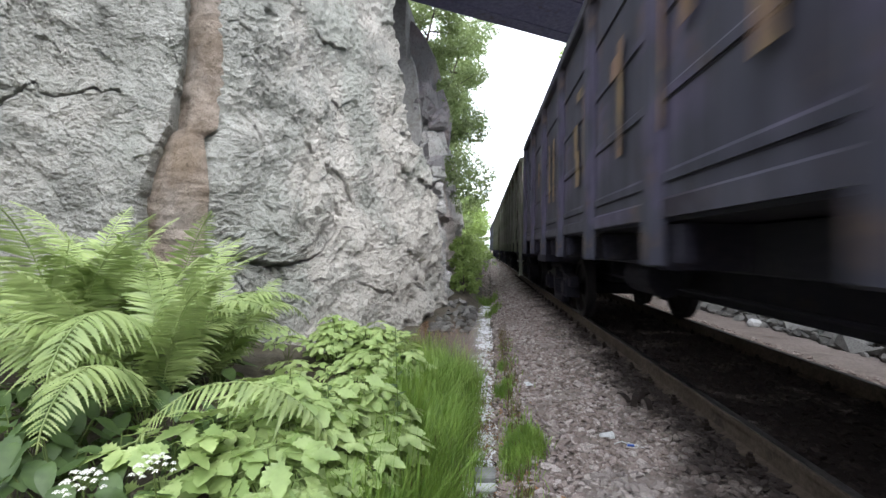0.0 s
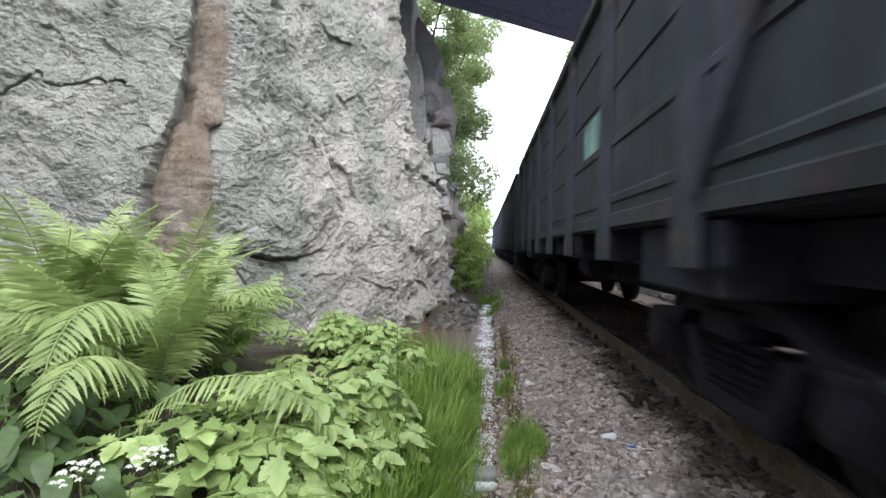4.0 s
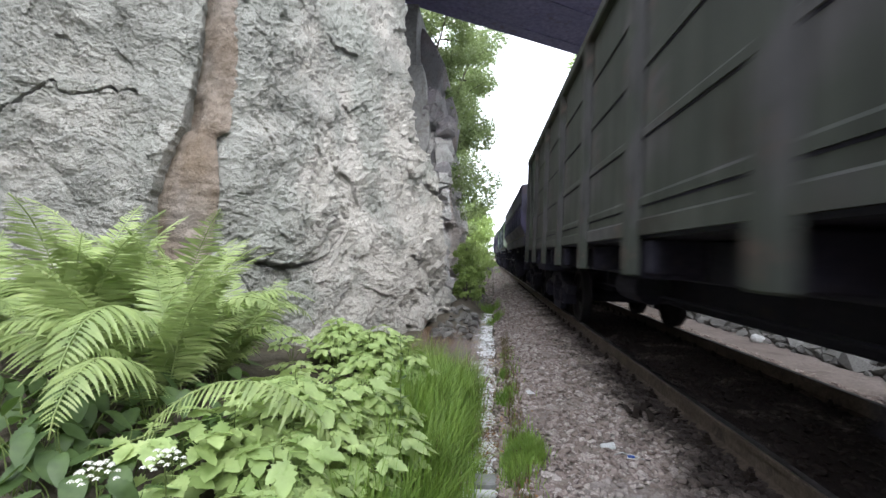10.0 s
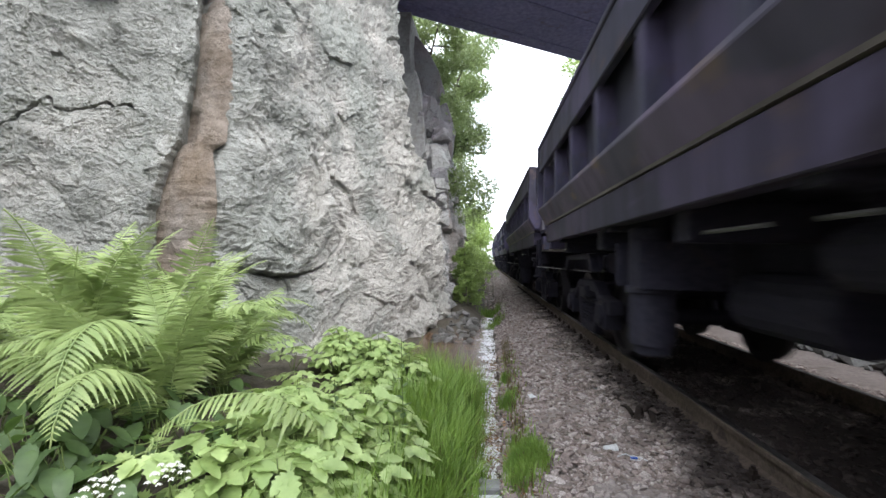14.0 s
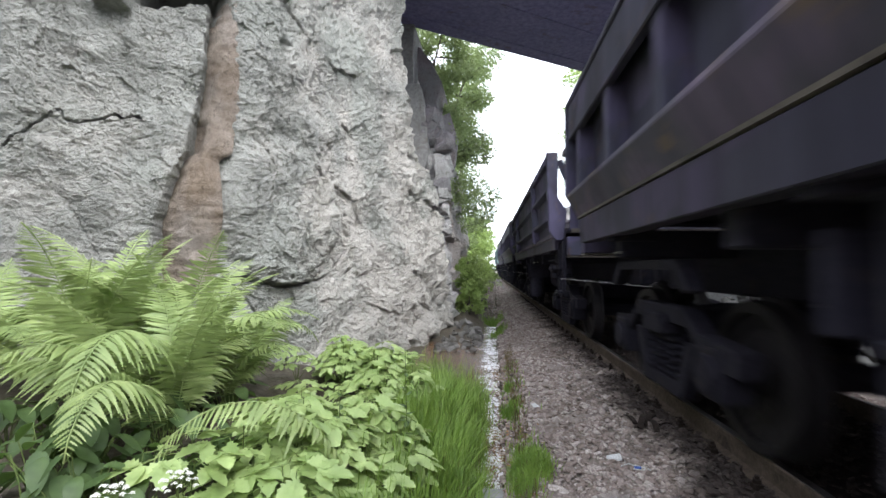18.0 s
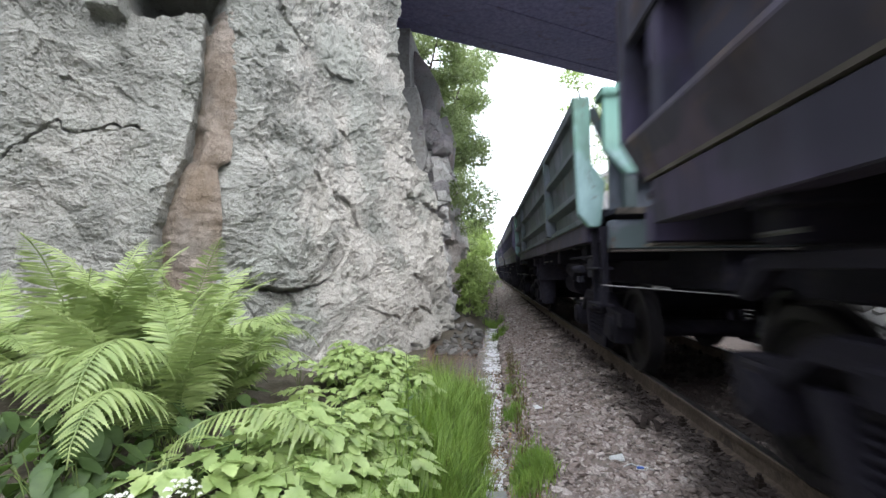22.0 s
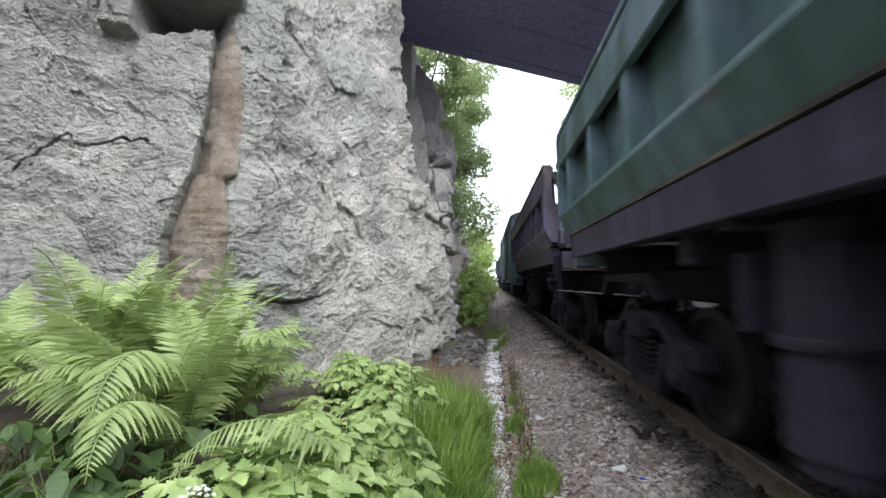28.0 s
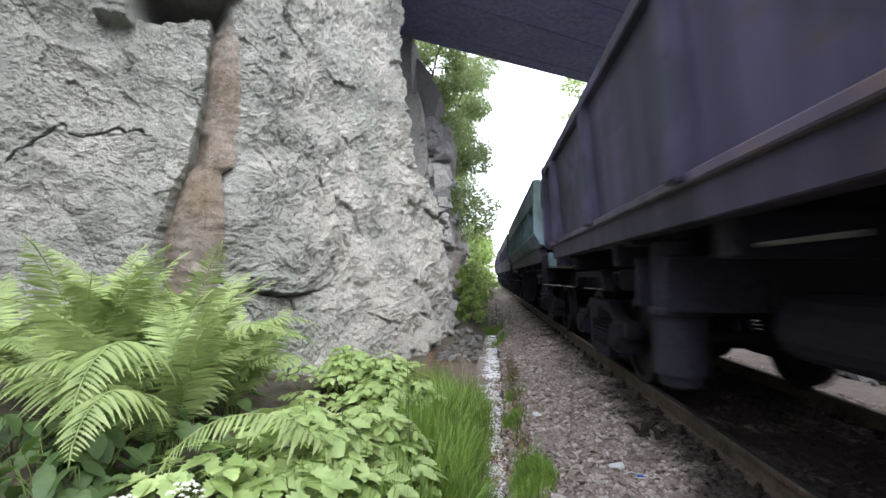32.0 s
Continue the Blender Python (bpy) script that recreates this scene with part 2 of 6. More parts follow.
TREAD = surface("worn_wheel", (0.022, 0.020, 0.024), (0.036, 0.033, 0.036), 3, None, 0.7, 0.5, 0.3, 0.004)
RED_WHEEL = surface("rust_red_wheel", (0.11, 0.035, 0.03), (0.15, 0.055, 0.045), 3, (0.07, 0.03, 0.025), 0.7, 0.1, 0.3, 0.004)
BRIGHT = surface("bare_rubbed_steel", (0.22, 0.215, 0.21), (0.36, 0.355, 0.35), 5, None, 0.4, 0.6, 0.2, 0.002)
BARE = surface("bare_steel_and_daylight", (0.03, 0.03, 0.03), (0.22, 0.215, 0.21), 22, None, 0.5, 0.4, 0.3, 0.003)
RUBBER = surface("black_rubber", (0.015, 0.015, 0.016), (0.03, 0.03, 0.03), 6, None, 0.7, 0, 0.2, 0.002)

P_CHAR = wagon_paint("charcoal_paint", (0.034, 0.034, 0.045), (0.058, 0.057, 0.070), amount=0.6)
P_OLIVE = wagon_paint("olive_paint", (0.027, 0.031, 0.014), (0.047, 0.052, 0.024))
P_KHAKI = wagon_paint("grey_olive_paint", (0.056, 0.060, 0.040), (0.092, 0.096, 0.066))
P_SOOT = wagon_paint("sooty_olive_paint", (0.032, 0.036, 0.028), (0.052, 0.056, 0.044))
P_FOREST = wagon_paint("forest_green_paint", (0.036, 0.056, 0.036), (0.062, 0.086, 0.052))
P_DRAB = wagon_paint("dark_drab_paint", (0.034, 0.037, 0.035), (0.065, 0.07, 0.064))
P_MOSS = wagon_paint("moss_green_paint", (0.026, 0.031, 0.034), (0.041, 0.047, 0.049))
P_SLATE = wagon_paint("slate_paint", (0.050, 0.058, 0.078), (0.078, 0.088, 0.110), amount=0.2)
P_TEAL = wagon_paint("teal_paint", (0.06, 0.125, 0.13), (0.095, 0.17, 0.17), amount=0.3)
P_GREEN = wagon_paint("bright_green_paint", (0.056, 0.096, 0.089), (0.088, 0.138, 0.127), amount=0.2)
P_PALE = wagon_paint("pale_green_paint", (0.13, 0.20, 0.12), (0.21, 0.28, 0.18), amount=0.4)
P_DARK = wagon_paint("dark_grey_green_paint", (0.030, 0.030, 0.044), (0.050, 0.049, 0.065), amount=0.4)
P_BLUE = wagon_paint("dark_blue_grey_paint", (0.036, 0.037, 0.054), (0.058, 0.059, 0.080), amount=0.3)
P_TIPMOSS = wagon_paint("faded_moss_paint", (0.052, 0.072, 0.070), (0.085, 0.108, 0.102), amount=0.4)
P_SEA = wagon_paint("sea_green_paint", (0.13, 0.25, 0.195), (0.20, 0.33, 0.265), amount=0.3)
P_DUST = wagon_paint("dusty_grey_paint", (0.15, 0.14, 0.145), (0.22, 0.205, 0.20), amount=0.3)
P_RUSTY = wagon_paint("rust_brown_paint", (0.30, 0.165, 0.105), (0.38, 0.23, 0.16), amount=0.6)
P_MINT = wagon_paint("faded_mint_boards", (0.075, 0.103, 0.097), (0.125, 0.162, 0.150), (0.05, 0.045, 0.04), 0.6)


# ---- mesh helpers ----
class Geo:
    """Gathers boxes, tubes and slabs into one mesh."""

    def __init__(self):
        self.v, self.f = [], []

    def add(self, verts, faces):
        k = len(self.v)
        self.v += [tuple(p) for p in verts]
        self.f += [tuple(k + i for i in q) for q in faces]
        return self

    def box(self, x0, x1, y0, y1, z0, z1):
        v = [(x, y, z) for z in (z0, z1) for x, y in ((x0, y0), (x1, y0), (x1, y1), (x0, y1))]
        return self.add(v, [(3, 2, 1, 0), (4, 5, 6, 7), (0, 1, 5, 4), (1, 2, 6, 5), (2, 3, 7, 6), (3, 0, 4, 7)])

    def along_y(self, prof, y0, y1):
        """A closed (x, z) outline drawn out from y0 to y1."""
        k = len(prof)
        v = [(x, y0, z) for x, z in prof] + [(x, y1, z) for x, z in prof]
        return self.add(v, [tuple(range(k)), tuple(range(2 * k - 1, k - 1, -1))] + [(i, i + k, (i + 1) % k + k, (i + 1) % k) for i in range(k)])

    def along_x(self, prof, x0, x1):
        """A closed (y, z) outline drawn out from x0 to x1."""
        k = len(prof)
        v = [(x0, y, z) for y, z in prof] + [(x1, y, z) for y, z in prof]
        return self.add(v, [tuple(range(k - 1, -1, -1)), tuple(range(k, 2 * k))] + [(i, (i + 1) % k, (i + 1) % k + k, i + k) for i in range(k)])

    def tube(self, a, b, r, n=10, r2=None):
        a, b = Vector(a), Vector(b)
        q = (b - a).to_track_quat("Z", "Y")
        r2 = r if r2 is None else r2
        v = []
        for c, rr in ((a, r), (b, r2)):
            v += [c + q @ Vector((rr * math.cos(6.28319 * i / n), rr * math.sin(6.28319 * i / n), 0)) for i in range(n)]
        return self.add(v, [tuple(range(n - 1, -1, -1)), tuple(range(n, 2 * n))] + [(i, (i + 1) % n, (i + 1) % n + n, i + n) for i in range(n)])

    def line(self, pts, r, n=6):
        """A round bar bent along pts."""
        p = [Vector(q) for q in pts]
        v = []
        for i, c in enumerate(p):
            d = (p[min(i + 1, len(p) - 1)] - p[max(i - 1, 0)]).normalized()
            side = d.cross(Vector((0, 0, 1)) if abs(d.z) < 0.95 else Vector((0, 1, 0))).normalized()
            up = side.cross(d)
            v += [c + side * (r * math.cos(6.28319 * k / n)) + up * (r * math.sin(6.28319 * k / n)) for k in range(n)]
        f = [(i * n + k, i * n + (k + 1) % n, (i + 1) * n + (k + 1) % n, (i + 1) * n + k) for i in range(len(p) - 1) for k in range(n)]
        return self.add(v, f + [tuple(range(n - 1, -1, -1)), tuple(range((len(p) - 1) * n, len(p) * n))])

    def bar(self, a, b, w, h):
        """A square bar from a to b, w wide across x and h high."""
        a, b = Vector(a), Vector(b)
        d = (b - a).normalized()
        side = d.cross(Vector((0, 0, 1)))
        side = side.normalized() if side.length > 1e-4 else Vector((1, 0, 0))
        up = side.cross(d).normalized()
        v = [c + side * i * w / 2 + up * j * h / 2 for c in (a, b) for i, j in ((-1, -1), (1, -1), (1, 1), (-1, 1))]
        return self.add(v, [(3, 2, 1, 0), (4, 5, 6, 7), (0, 1, 5, 4), (1, 2, 6, 5), (2, 3, 7, 6), (3, 0, 4, 7)])

    def lathe_x(self, prof, n=24, x0=0.0):
        """Turns an open (x, r) outline round the x axis."""
        k = len(prof)
        v = [(x0 + x, r * math.cos(6.28319 * i / n), r * math.sin(6.28319 * i / n)) for i in range(n) for x, r in prof]
        return self.add(v, [(i * k + j, i * k + j + 1, (i + 1) % n * k + j + 1, (i + 1) % n * k + j) for i in range(n) for j in range(k - 1)])

    def mesh(self, name, bevel=0.0, smooth=False):
        me = bpy.data.meshes.new(name)
        me.from_pydata(self.v, [], self.f)
        bm = bmesh.new()
        bm.from_mesh(me)
        bmesh.ops.recalc_face_normals(bm, faces=bm.faces)
        if bevel:
            bmesh.ops.bevel(bm, geom=[e for e in bm.edges if e.is_manifold and e.calc_face_angle(0) > 0.5], offset=bevel, segments=1, affect="EDGES", clamp_overlap=True)
        bm.to_mesh(me)
        bm.free()
        if smooth:
            me.shade_smooth()
        return me


def part(name, geo, material, parent=None, label="", bevel=0.0, smooth=False, at=None):
    me = geo if isinstance(geo, bpy.types.Mesh) else geo.mesh(name, bevel, smooth)
    ob = new(name, me)
    if material and not me.materials:
        me.materials.append(material)
    elif material and me.materials[0] != material:
        ob.material_slots[0].link = "OBJECT"
        ob.material_slots[0].material = material
    ob.parent = parent
    if at is not None:
        ob.matrix_basis = at
    return tagged(ob, label)


def thing(name, label, category, group="", at=None, kind=""):
    e = new(name)
    e.empty_display_size = 0.2
    if at is not None:
        e.matrix_basis = at
    return tagged(e, label, category, group, kind)


def sheet(name, nu, nv, place, material, smooth=True):
    """A grid of nu by nv points; place(i, j) gives each one."""
    v = [place(i, j) for j in range(nv) for i in range(nu)]
    f = [(j * nu + i, j * nu + i + 1, (j + 1) * nu + i + 1, (j + 1) * nu + i) for j in range(nv - 1) for i in range(nu - 1)]
    me = bpy.data.meshes.new(name)
    me.from_pydata(v, [], f)
    if smooth:
        me.shade_smooth()
    me.materials.append(material)
    return new(name, me)


def fbm(x, y, z, octaves=5, h=0.9):
    return noise.fractal(Vector((x, y, z)), h, 2.1, octaves)


def smooth_step(a, b, x):
    t = min(1, max(0, (x - a) / (b - a)))
    return t * t * (3 - 2 * t)


# ---- ground ----
def ground_z(x, y):
    """Height of the ground: bank under the plants, ditch, shoulder, track bed, far shoulder and rubble foot."""
    profile = ((-30, 0.6), (-4, 0.3), (-2.2, 0.12), (-1.2, -0.15), (-0.70, -0.36), (-0.26, -0.50), (-0.18, -0.60), (0.02, -0.61), (0.09, -0.45), (0.35, -0.30), (0.9, -0.215), (1.4, -0.14),
               (1.75, -0.115), (3.2, -0.115), (3.7, -0.16), (4.4, -0.24), (5.6, -0.30), (7, -0.1), (9, 0.4), (30, 0.6))
    if x > 0.1:
        x -= LEAN * (min(max(y, -60), 60) - 3.0) * smooth_step(0.1, 0.9, x)
    if y > 45 and x > 0.9:
        return -0.13 - 0.06 * (1 - smooth_step(0.9, 1.6, x))
    if -1.2 < x < 0.9:
        x += 0.085 * noise.noise(Vector((3.3, y * 1.1, 0))) + 0.03 * noise.noise(Vector((8.3, y * 3.7, 0))) + 0.03 * noise.noise(Vector((x * 3, y * 3.1, 4)))
    for (a, za), (b, zb) in zip(profile, profile[1:]):
        if x <= b:
            break
    z = za + (zb - za) * smooth_step(a, b, x)
    if x < -0.2:                       # further on the bank falls to the wet ditch at the rock's foot
        z += (-0.575 - z) * smooth_step(4.6, 5.7, y) * smooth_step(-3.6, -2.7, x)
    if y > 9.5 and x < -0.2:
        z += (0.35 * smooth_step(10, 13, y)) * smooth_step(-0.15, -0.9, x)
    return z


def axis(spans):
    out = [spans[0][0]]
    for a, b, step in spans:
        k = max(1, round((b - a) / step))
        out += [a + (b - a) * (i + 1) / k for i in range(k)]
    return out


GX = axis([(-400, -30, 60), (-30, -6, 3), (-6, -1.5, 0.12), (-1.5, 2.0, 0.035), (2.0, 6, 0.09), (6, 12, 0.6), (12, 30, 3), (30, 400, 60)])
GY = axis([(-400, -30, 60), (-30, -2, 2), (-2, 1, 0.25), (1, 6, 0.045), (6, 14, 0.12), (14, 40, 0.6), (40, 120, 5), (120, 900, 80)])


def ground_point(i, j):
    x, y = GX[i], GY[j]
    z = ground_z(x, y)
    if abs(x) < 9 and -3 < y < 40:
        z += 0.02 * fbm(x * 3.1, y * 3.1, 3, 4) * (1 if x < 1.3 or x > 3.6 else 0.4)
    return (x, y, z)


ground = tagged(sheet("ground", len(GX), len(GY), ground_point, GRAVEL), "grey-brown crushed stone beside and under the track", "ground", kind="structure")
ground.data.materials.append(EARTH)
for poly in ground.data.polygons:
    c = poly.center
    if c.x < 0.10 + 0.05 * fbm(c.x * 4, c.y * 4, 2, 3) or c.x > 9:
        poly.material_index = 1


# ---- rock cutting ----
FACE = ((-9.0, 0.0), (-7.0, 2.6), (-5.2, 4.3), (-3.70, 4.86), (-3.28, 5.15), (-2.65, 7.4), (-2.0, 9.3), (-1.40, 11.1), (-1.13, 12.0), (-1.35, 12.75), (-3.6, 13.3))
LENGTHS = [0.0]
for p, q in zip(FACE, FACE[1:]):
    LENGTHS.append(LENGTHS[-1] + math.dist(p, q))


def on_face(s):
    """Plan point and outward normal of the rock face at s metres along it, with softened corners."""
    def raw(u):
        u = min(max(u, 0), LENGTHS[-1] - 1e-6)
        k = max(i for i, a in enumerate(LENGTHS) if a <= u)
        f = (u - LENGTHS[k]) / (LENGTHS[k + 1] - LENGTHS[k])
        return Vector((FACE[k][0] + f * (FACE[k + 1][0] - FACE[k][0]), FACE[k][1] + f * (FACE[k + 1][1] - FACE[k][1])))
    c = sum((raw(s + d) for d in (-0.3, -0.15, 0, 0.15, 0.3)), Vector((0, 0))) / 5
    t = (raw(s + 0.3) - raw(s - 0.3)).normalized()
    return c, Vector((t.y, -t.x))


def near_line(s, z, pts):
    """Distance in the face's plane from (s, z) to a broken line."""
    best = 9.0
    for (a, b), (c, d) in zip(pts, pts[1:]):
        ux, uy = c - a, d - b
        f = min(1, max(0, ((s - a) * ux + (z - b) * uy) / (ux * ux + uy * uy)))
        best = min(best, math.hypot(s - a - f * ux, z - b - f * uy))
    return best


LEFT_EDGE = ((7.02, -0.6), (7.04, 1.40), (7.07, 1.71), (7.24, 2.30), (7.35, 2.59), (7.42, 2.98), (7.51, 3.64), (7.53, 4.40), (7.5, 7.5))
RIGHT_EDGE = ((7.63, -0.6), (7.63, 1.31), (7.65, 1.75), (7.61, 2.46), (7.73, 2.56), (7.81, 3.04), (7.80, 3.6), (7.76, 4.4), (7.7, 7.5))
BROW = ((14.9, -1.0), (14.7, 0.6), (14.3, 2.2), (13.9, 2.95), (13.45, 3.37), (12.80, 3.86), (12.60, 4.82), (12.24, 5.82), (12.0, 7.2), (11.9, 9.0))


def edge_at(line, z):
    for (a, za), (b, zb) in zip(line, line[1:]):
        if z <= zb:
            return a + (b - a) * (z - za) / (zb - za)
    return line[-1][0]


CRACK = ((5.55, 2.45), (5.74, 2.67), (5.87, 2.83), (6.03, 2.95), (6.06, 2.83), (6.20, 2.82), (6.34, 2.84), (6.50, 2.90), (6.58, 2.94), (6.66, 2.88), (6.76, 2.91), (6.86, 2.87))
JOINT = ((5.66, 4.6), (5.68, 4.02), (5.72, 2.91), (5.74, 2.66), (5.83, 2.24), (6.2, 1.75), (6.45, 1.3))
LEDGE = ((7.63, 1.25), (7.83, 1.04), (8.32, 0.96), (8.96, 0.90), (9.53, 0.96), (9.96, 1.15), (10.25, 1.45), (10.35, 1.70))
SEAM = ((9.74, 3.15), (9.79, 2.97), (9.90, 2.45), (10.11, 2.01), (10.35, 1.69), (10.51, 1.15), (10.3, 0.9))
FOOT = ((7.64, 1.25), (7.87, 0.97), (8.23, 0.60), (8.64, 0.14))


def chips(u, w, size, flat, slope, step, seed):
    """Broken facets: each cell has its own tilt and height. Gives the height and how near the cell's rim is."""
    q = Vector((u * size, w * size * flat, seed))
    far, near_by = noise.voronoi(q)
    c = near_by[0]
    t = noise.cell_vector(c * 7.3)
    return slope / size * ((t.x - 0.5) * (q.x - c.x) + (t.y - 0.30) * (q.y - c.y)) + step * (t.z - 0.5), far[1] - far[0]


def rock_out(s, z):
    """How far the rock stands out from its plan."""
    wx, wz = fbm(s * 1.9, z * 1.9, 31, 4), fbm(s * 1.9, z * 1.9, 57, 4)
    u, w = s + 0.09 * wx, z + 0.09 * wz + 0.16 * s
    d = 0.10 * fbm(s * 0.45, z * 0.42, 1.3, 3) + 0.07 * fbm(s * 1.3, z * 1.2, 4.1, 4)
    a, rim = chips(u, w, 1.05, 1.25, 0.30, 0.07, 3.0)
    d += a * (0.35 + 0.55 * smooth_step(7.2, 9.5, s))
    a, rim = chips(u + 0.03 * wz, w, 2.7, 1.4, 0.25, 0.026, 8.0)
    d += a * (0.3 + 0.8 * smooth_step(-0.3, 0.4, wx))
    open_joint = smooth_step(0.05, 0.35, fbm(s * 0.9, z * 0.9, 48, 2))
    d -= 0.014 * (1 - smooth_step(0.0, 0.05, rim)) * open_joint
    broken = smooth_step(-0.25, 0.35, fbm(s * 0.8, z * 0.8, 93, 3))
    a, rim = chips(u + 0.02 * fbm(s * 6, z * 6, 12, 2), w, 6.5, 1.6, 0.28, 0.016, 15.0)
    d += a * (0.55 + 0.45 * broken)
    a, rim = chips(u, w + 0.012 * fbm(s * 14, z * 14, 12, 2), 14.0, 1.7, 0.30, 0.008, 23.0)
    d += a * (0.75 + 0.35 * broken)
    d += 0.016 * fbm(s * 7.0, (z + 0.2 * s) * 9.0, 2.2, 4, 0.55)
    right = smooth_step(7.9, 9.2, s)
    d -= 0.016 * (1 - right) * abs(fbm(s * 15, (z + 0.15 * s) * 21, 5.2, 3, 0.5))
    if right:                           # slanting striations of the right-hand face
        lay = 0.5 + 0.5 * smooth_step(-0.2, 0.3, fbm(s * 0.7, z * 0.9, 36, 2))
        d -= right * lay * (0.022 * abs(fbm((s * 0.8 + z * 0.6) * 2.2, (z * 0.85 - s * 0.42) * 9.0, 5.2, 4, 0.6)) + 0.008 * abs(fbm(s * 15, z * 21, 5.2, 2, 0.5)))
    wob = 0.025 * fbm(s * 4, z * 4, 9, 3) + 0.010 * fbm(s * 17, z * 17, 9, 2)
    le, re = edge_at(LEFT_EDGE, z) + wob, edge_at(RIGHT_EDGE, z) + 0.5 * wob
    if z < 4.45:                        # the cleft: deep on one side, nearly flush on the other
        inside = smooth_step(le - 0.02, le + 0.02, s) * (1 - smooth_step(re - 0.02, re + 0.02, s))
        d -= inside * (0.34 - 0.20 * smooth_step(le, re, s))
        d += 0.07 * smooth_step(le - 0.6, le - 0.02, s) * (1 - smooth_step(le - 0.02, le + 0.02, s)) * smooth_step(0.8, 1.6, z)
        d -= 0.05 * (1 - smooth_step(0.0, 0.03, abs(s - re))) * (1 - smooth_step(2.4, 2.6, z))
    c = near_line(s + 0.6 * wob, z + 1.2 * wob, CRACK)
    if s < 7.0:
        d -= 0.17 * (1 - smooth_step(0.002, 0.011 + 0.014 * abs(fbm(s * 5, z * 5, 71, 2)), c))
        d += 0.02 * (1 - smooth_step(0.02, 0.25, c)) * (1 if z > 2.86 else 0)
        j = near_line(s + 1.4 * wob, z, JOINT)
        d -= 0.035 * (1 - smooth_step(0.004, 0.035, j)) * (0.5 + abs(fbm(s * 3, z * 3, 19, 2)))
        if z < 3.0:
            d += 0.06 * (1 - smooth_step(5.74, 5.90, s + 2 * wob))
    if 7.5 < s < 11.2:                  # the boulder-like bulge over the ledge
        r = math.hypot((s + 3 * wob - 8.75) / 1.22, (z + 3 * wob - 1.92) / 1.10)
        d += 0.15 * (1 - smooth_step(0.72, 1.04, r))
        c = near_line(s + wob, z + 1.2 * wob, LEDGE)
        d -= 0.10 * (1 - smooth_step(0.006, 0.045, c)) * (0.6 + 0.8 * abs(fbm(s * 4, z * 4, 62, 2)))
        zl = edge_at([(zz, ss) for ss, zz in LEDGE], min(10.3, s)) if s > 7.63 else 1.25
        d += 0.07 * smooth_step(zl - 0.02, zl + 0.05, z + 1.2 * wob) * smooth_step(7.66, 7.9, s) * (1 - smooth_step(9.7, 10.3, s))
        c = near_line(s + 1.6 * wob, z, SEAM)
        rough = 1 - smooth_step(0.02, 0.30, c)
        d -= 0.07 * (1 - smooth_step(0.01, 0.09, c)) + 0.08 * rough * abs(fbm(s * 5, z * 6, 88, 4))
        c = near_line(s + 1.2 * wob, z, FOOT)
        d -= 0.06 * (1 - smooth_step(0.004, 0.025, c))
        c = math.hypot(s - 8.62, (z - 4.32) * 1.4)
        d -= 0.09 * (1 - smooth_step(0.05, 0.24, c + 4 * wob))
    # ragged corner, cut back above
    jag = smooth_step(11.6, 13.2, s)
    if jag:
        a, rim = chips(s + 0.1 * wx, z + 0.1 * wz, 2.2, 0.7, 0.6, 0.12, 41.0)
        d += jag * (a + 0.10 * fbm(s * 1.1, z * 1.3, 77, 4))
        brow = edge_at(BROW, z) + 0.16 * fbm(z * 1.6, 3, 7, 4)
        d -= 1.7 * max(0, min(1.6, s - brow))
    # hollow with a hanging block above the cleft
    if z > 4.0:
        ragged = 1.6 * wob + 0.05 * fbm(s * 2.2, z * 2, 21, 3)
        floor_z = 4.28 + 0.12 * smooth_step(6.8, 7.6, s) + ragged
        g = smooth_step(floor_z - 0.02, floor_z + 0.03, z) * (1 - smooth_step(4.74 - ragged, 4.78 - ragged, z))
        d -= 0.95 * g * smooth_step(6.70, 6.76, s) * (1 - smooth_step(7.66, 7.76, s))
        d += 0.42 * smooth_step(4.74, 4.80, z) * smooth_step(6.2, 6.5, s) * (1 - smooth_step(7.7, 7.9, s))
        d += 0.26 * smooth_step(4.14 + ragged, 4.20 + ragged, z) * smooth_step(6.32, 6.38, s) * (1 - smooth_step(6.68, 6.72, s))
        d -= 0.16 * smooth_step(4.25, 4.3, z) * (1 - smooth_step(0.0, 0.05, abs(s - 6.30 + wob)))
    return d


RS = axis([(0.2, 4.7, 0.16), (4.7, 9.5, 0.016), (9.5, 12.0, 0.021), (12.0, 14.9, 0.03), (14.9, LENGTHS[-1] - 0.1, 0.09)])
RZ = axis([(-0.9, 0.0, 0.03), (0.0, 4.9, 0.016), (4.9, 8.7, 0.05)])
FEET = [on_face(s) for s in RS]


def rock_point(i, j):
    s, z = RS[i], RZ[j]
    c, n = FEET[i]
    d = rock_out(s, z)
    return (c.x + n.x * d, c.y + n.y * d, z)


tagged(sheet("rock_face", len(RS), len(RZ), rock_point, ROCK, False), "pale grey blasted granite cutting wall with cracks", "rock wall", kind="structure")


def face_point(s, z, out=0.0):
    c, n = on_face(s)
    return Vector((c.x + n.x * out, c.y + n.y * out, z))


SIDES = [0.0, 0.0]


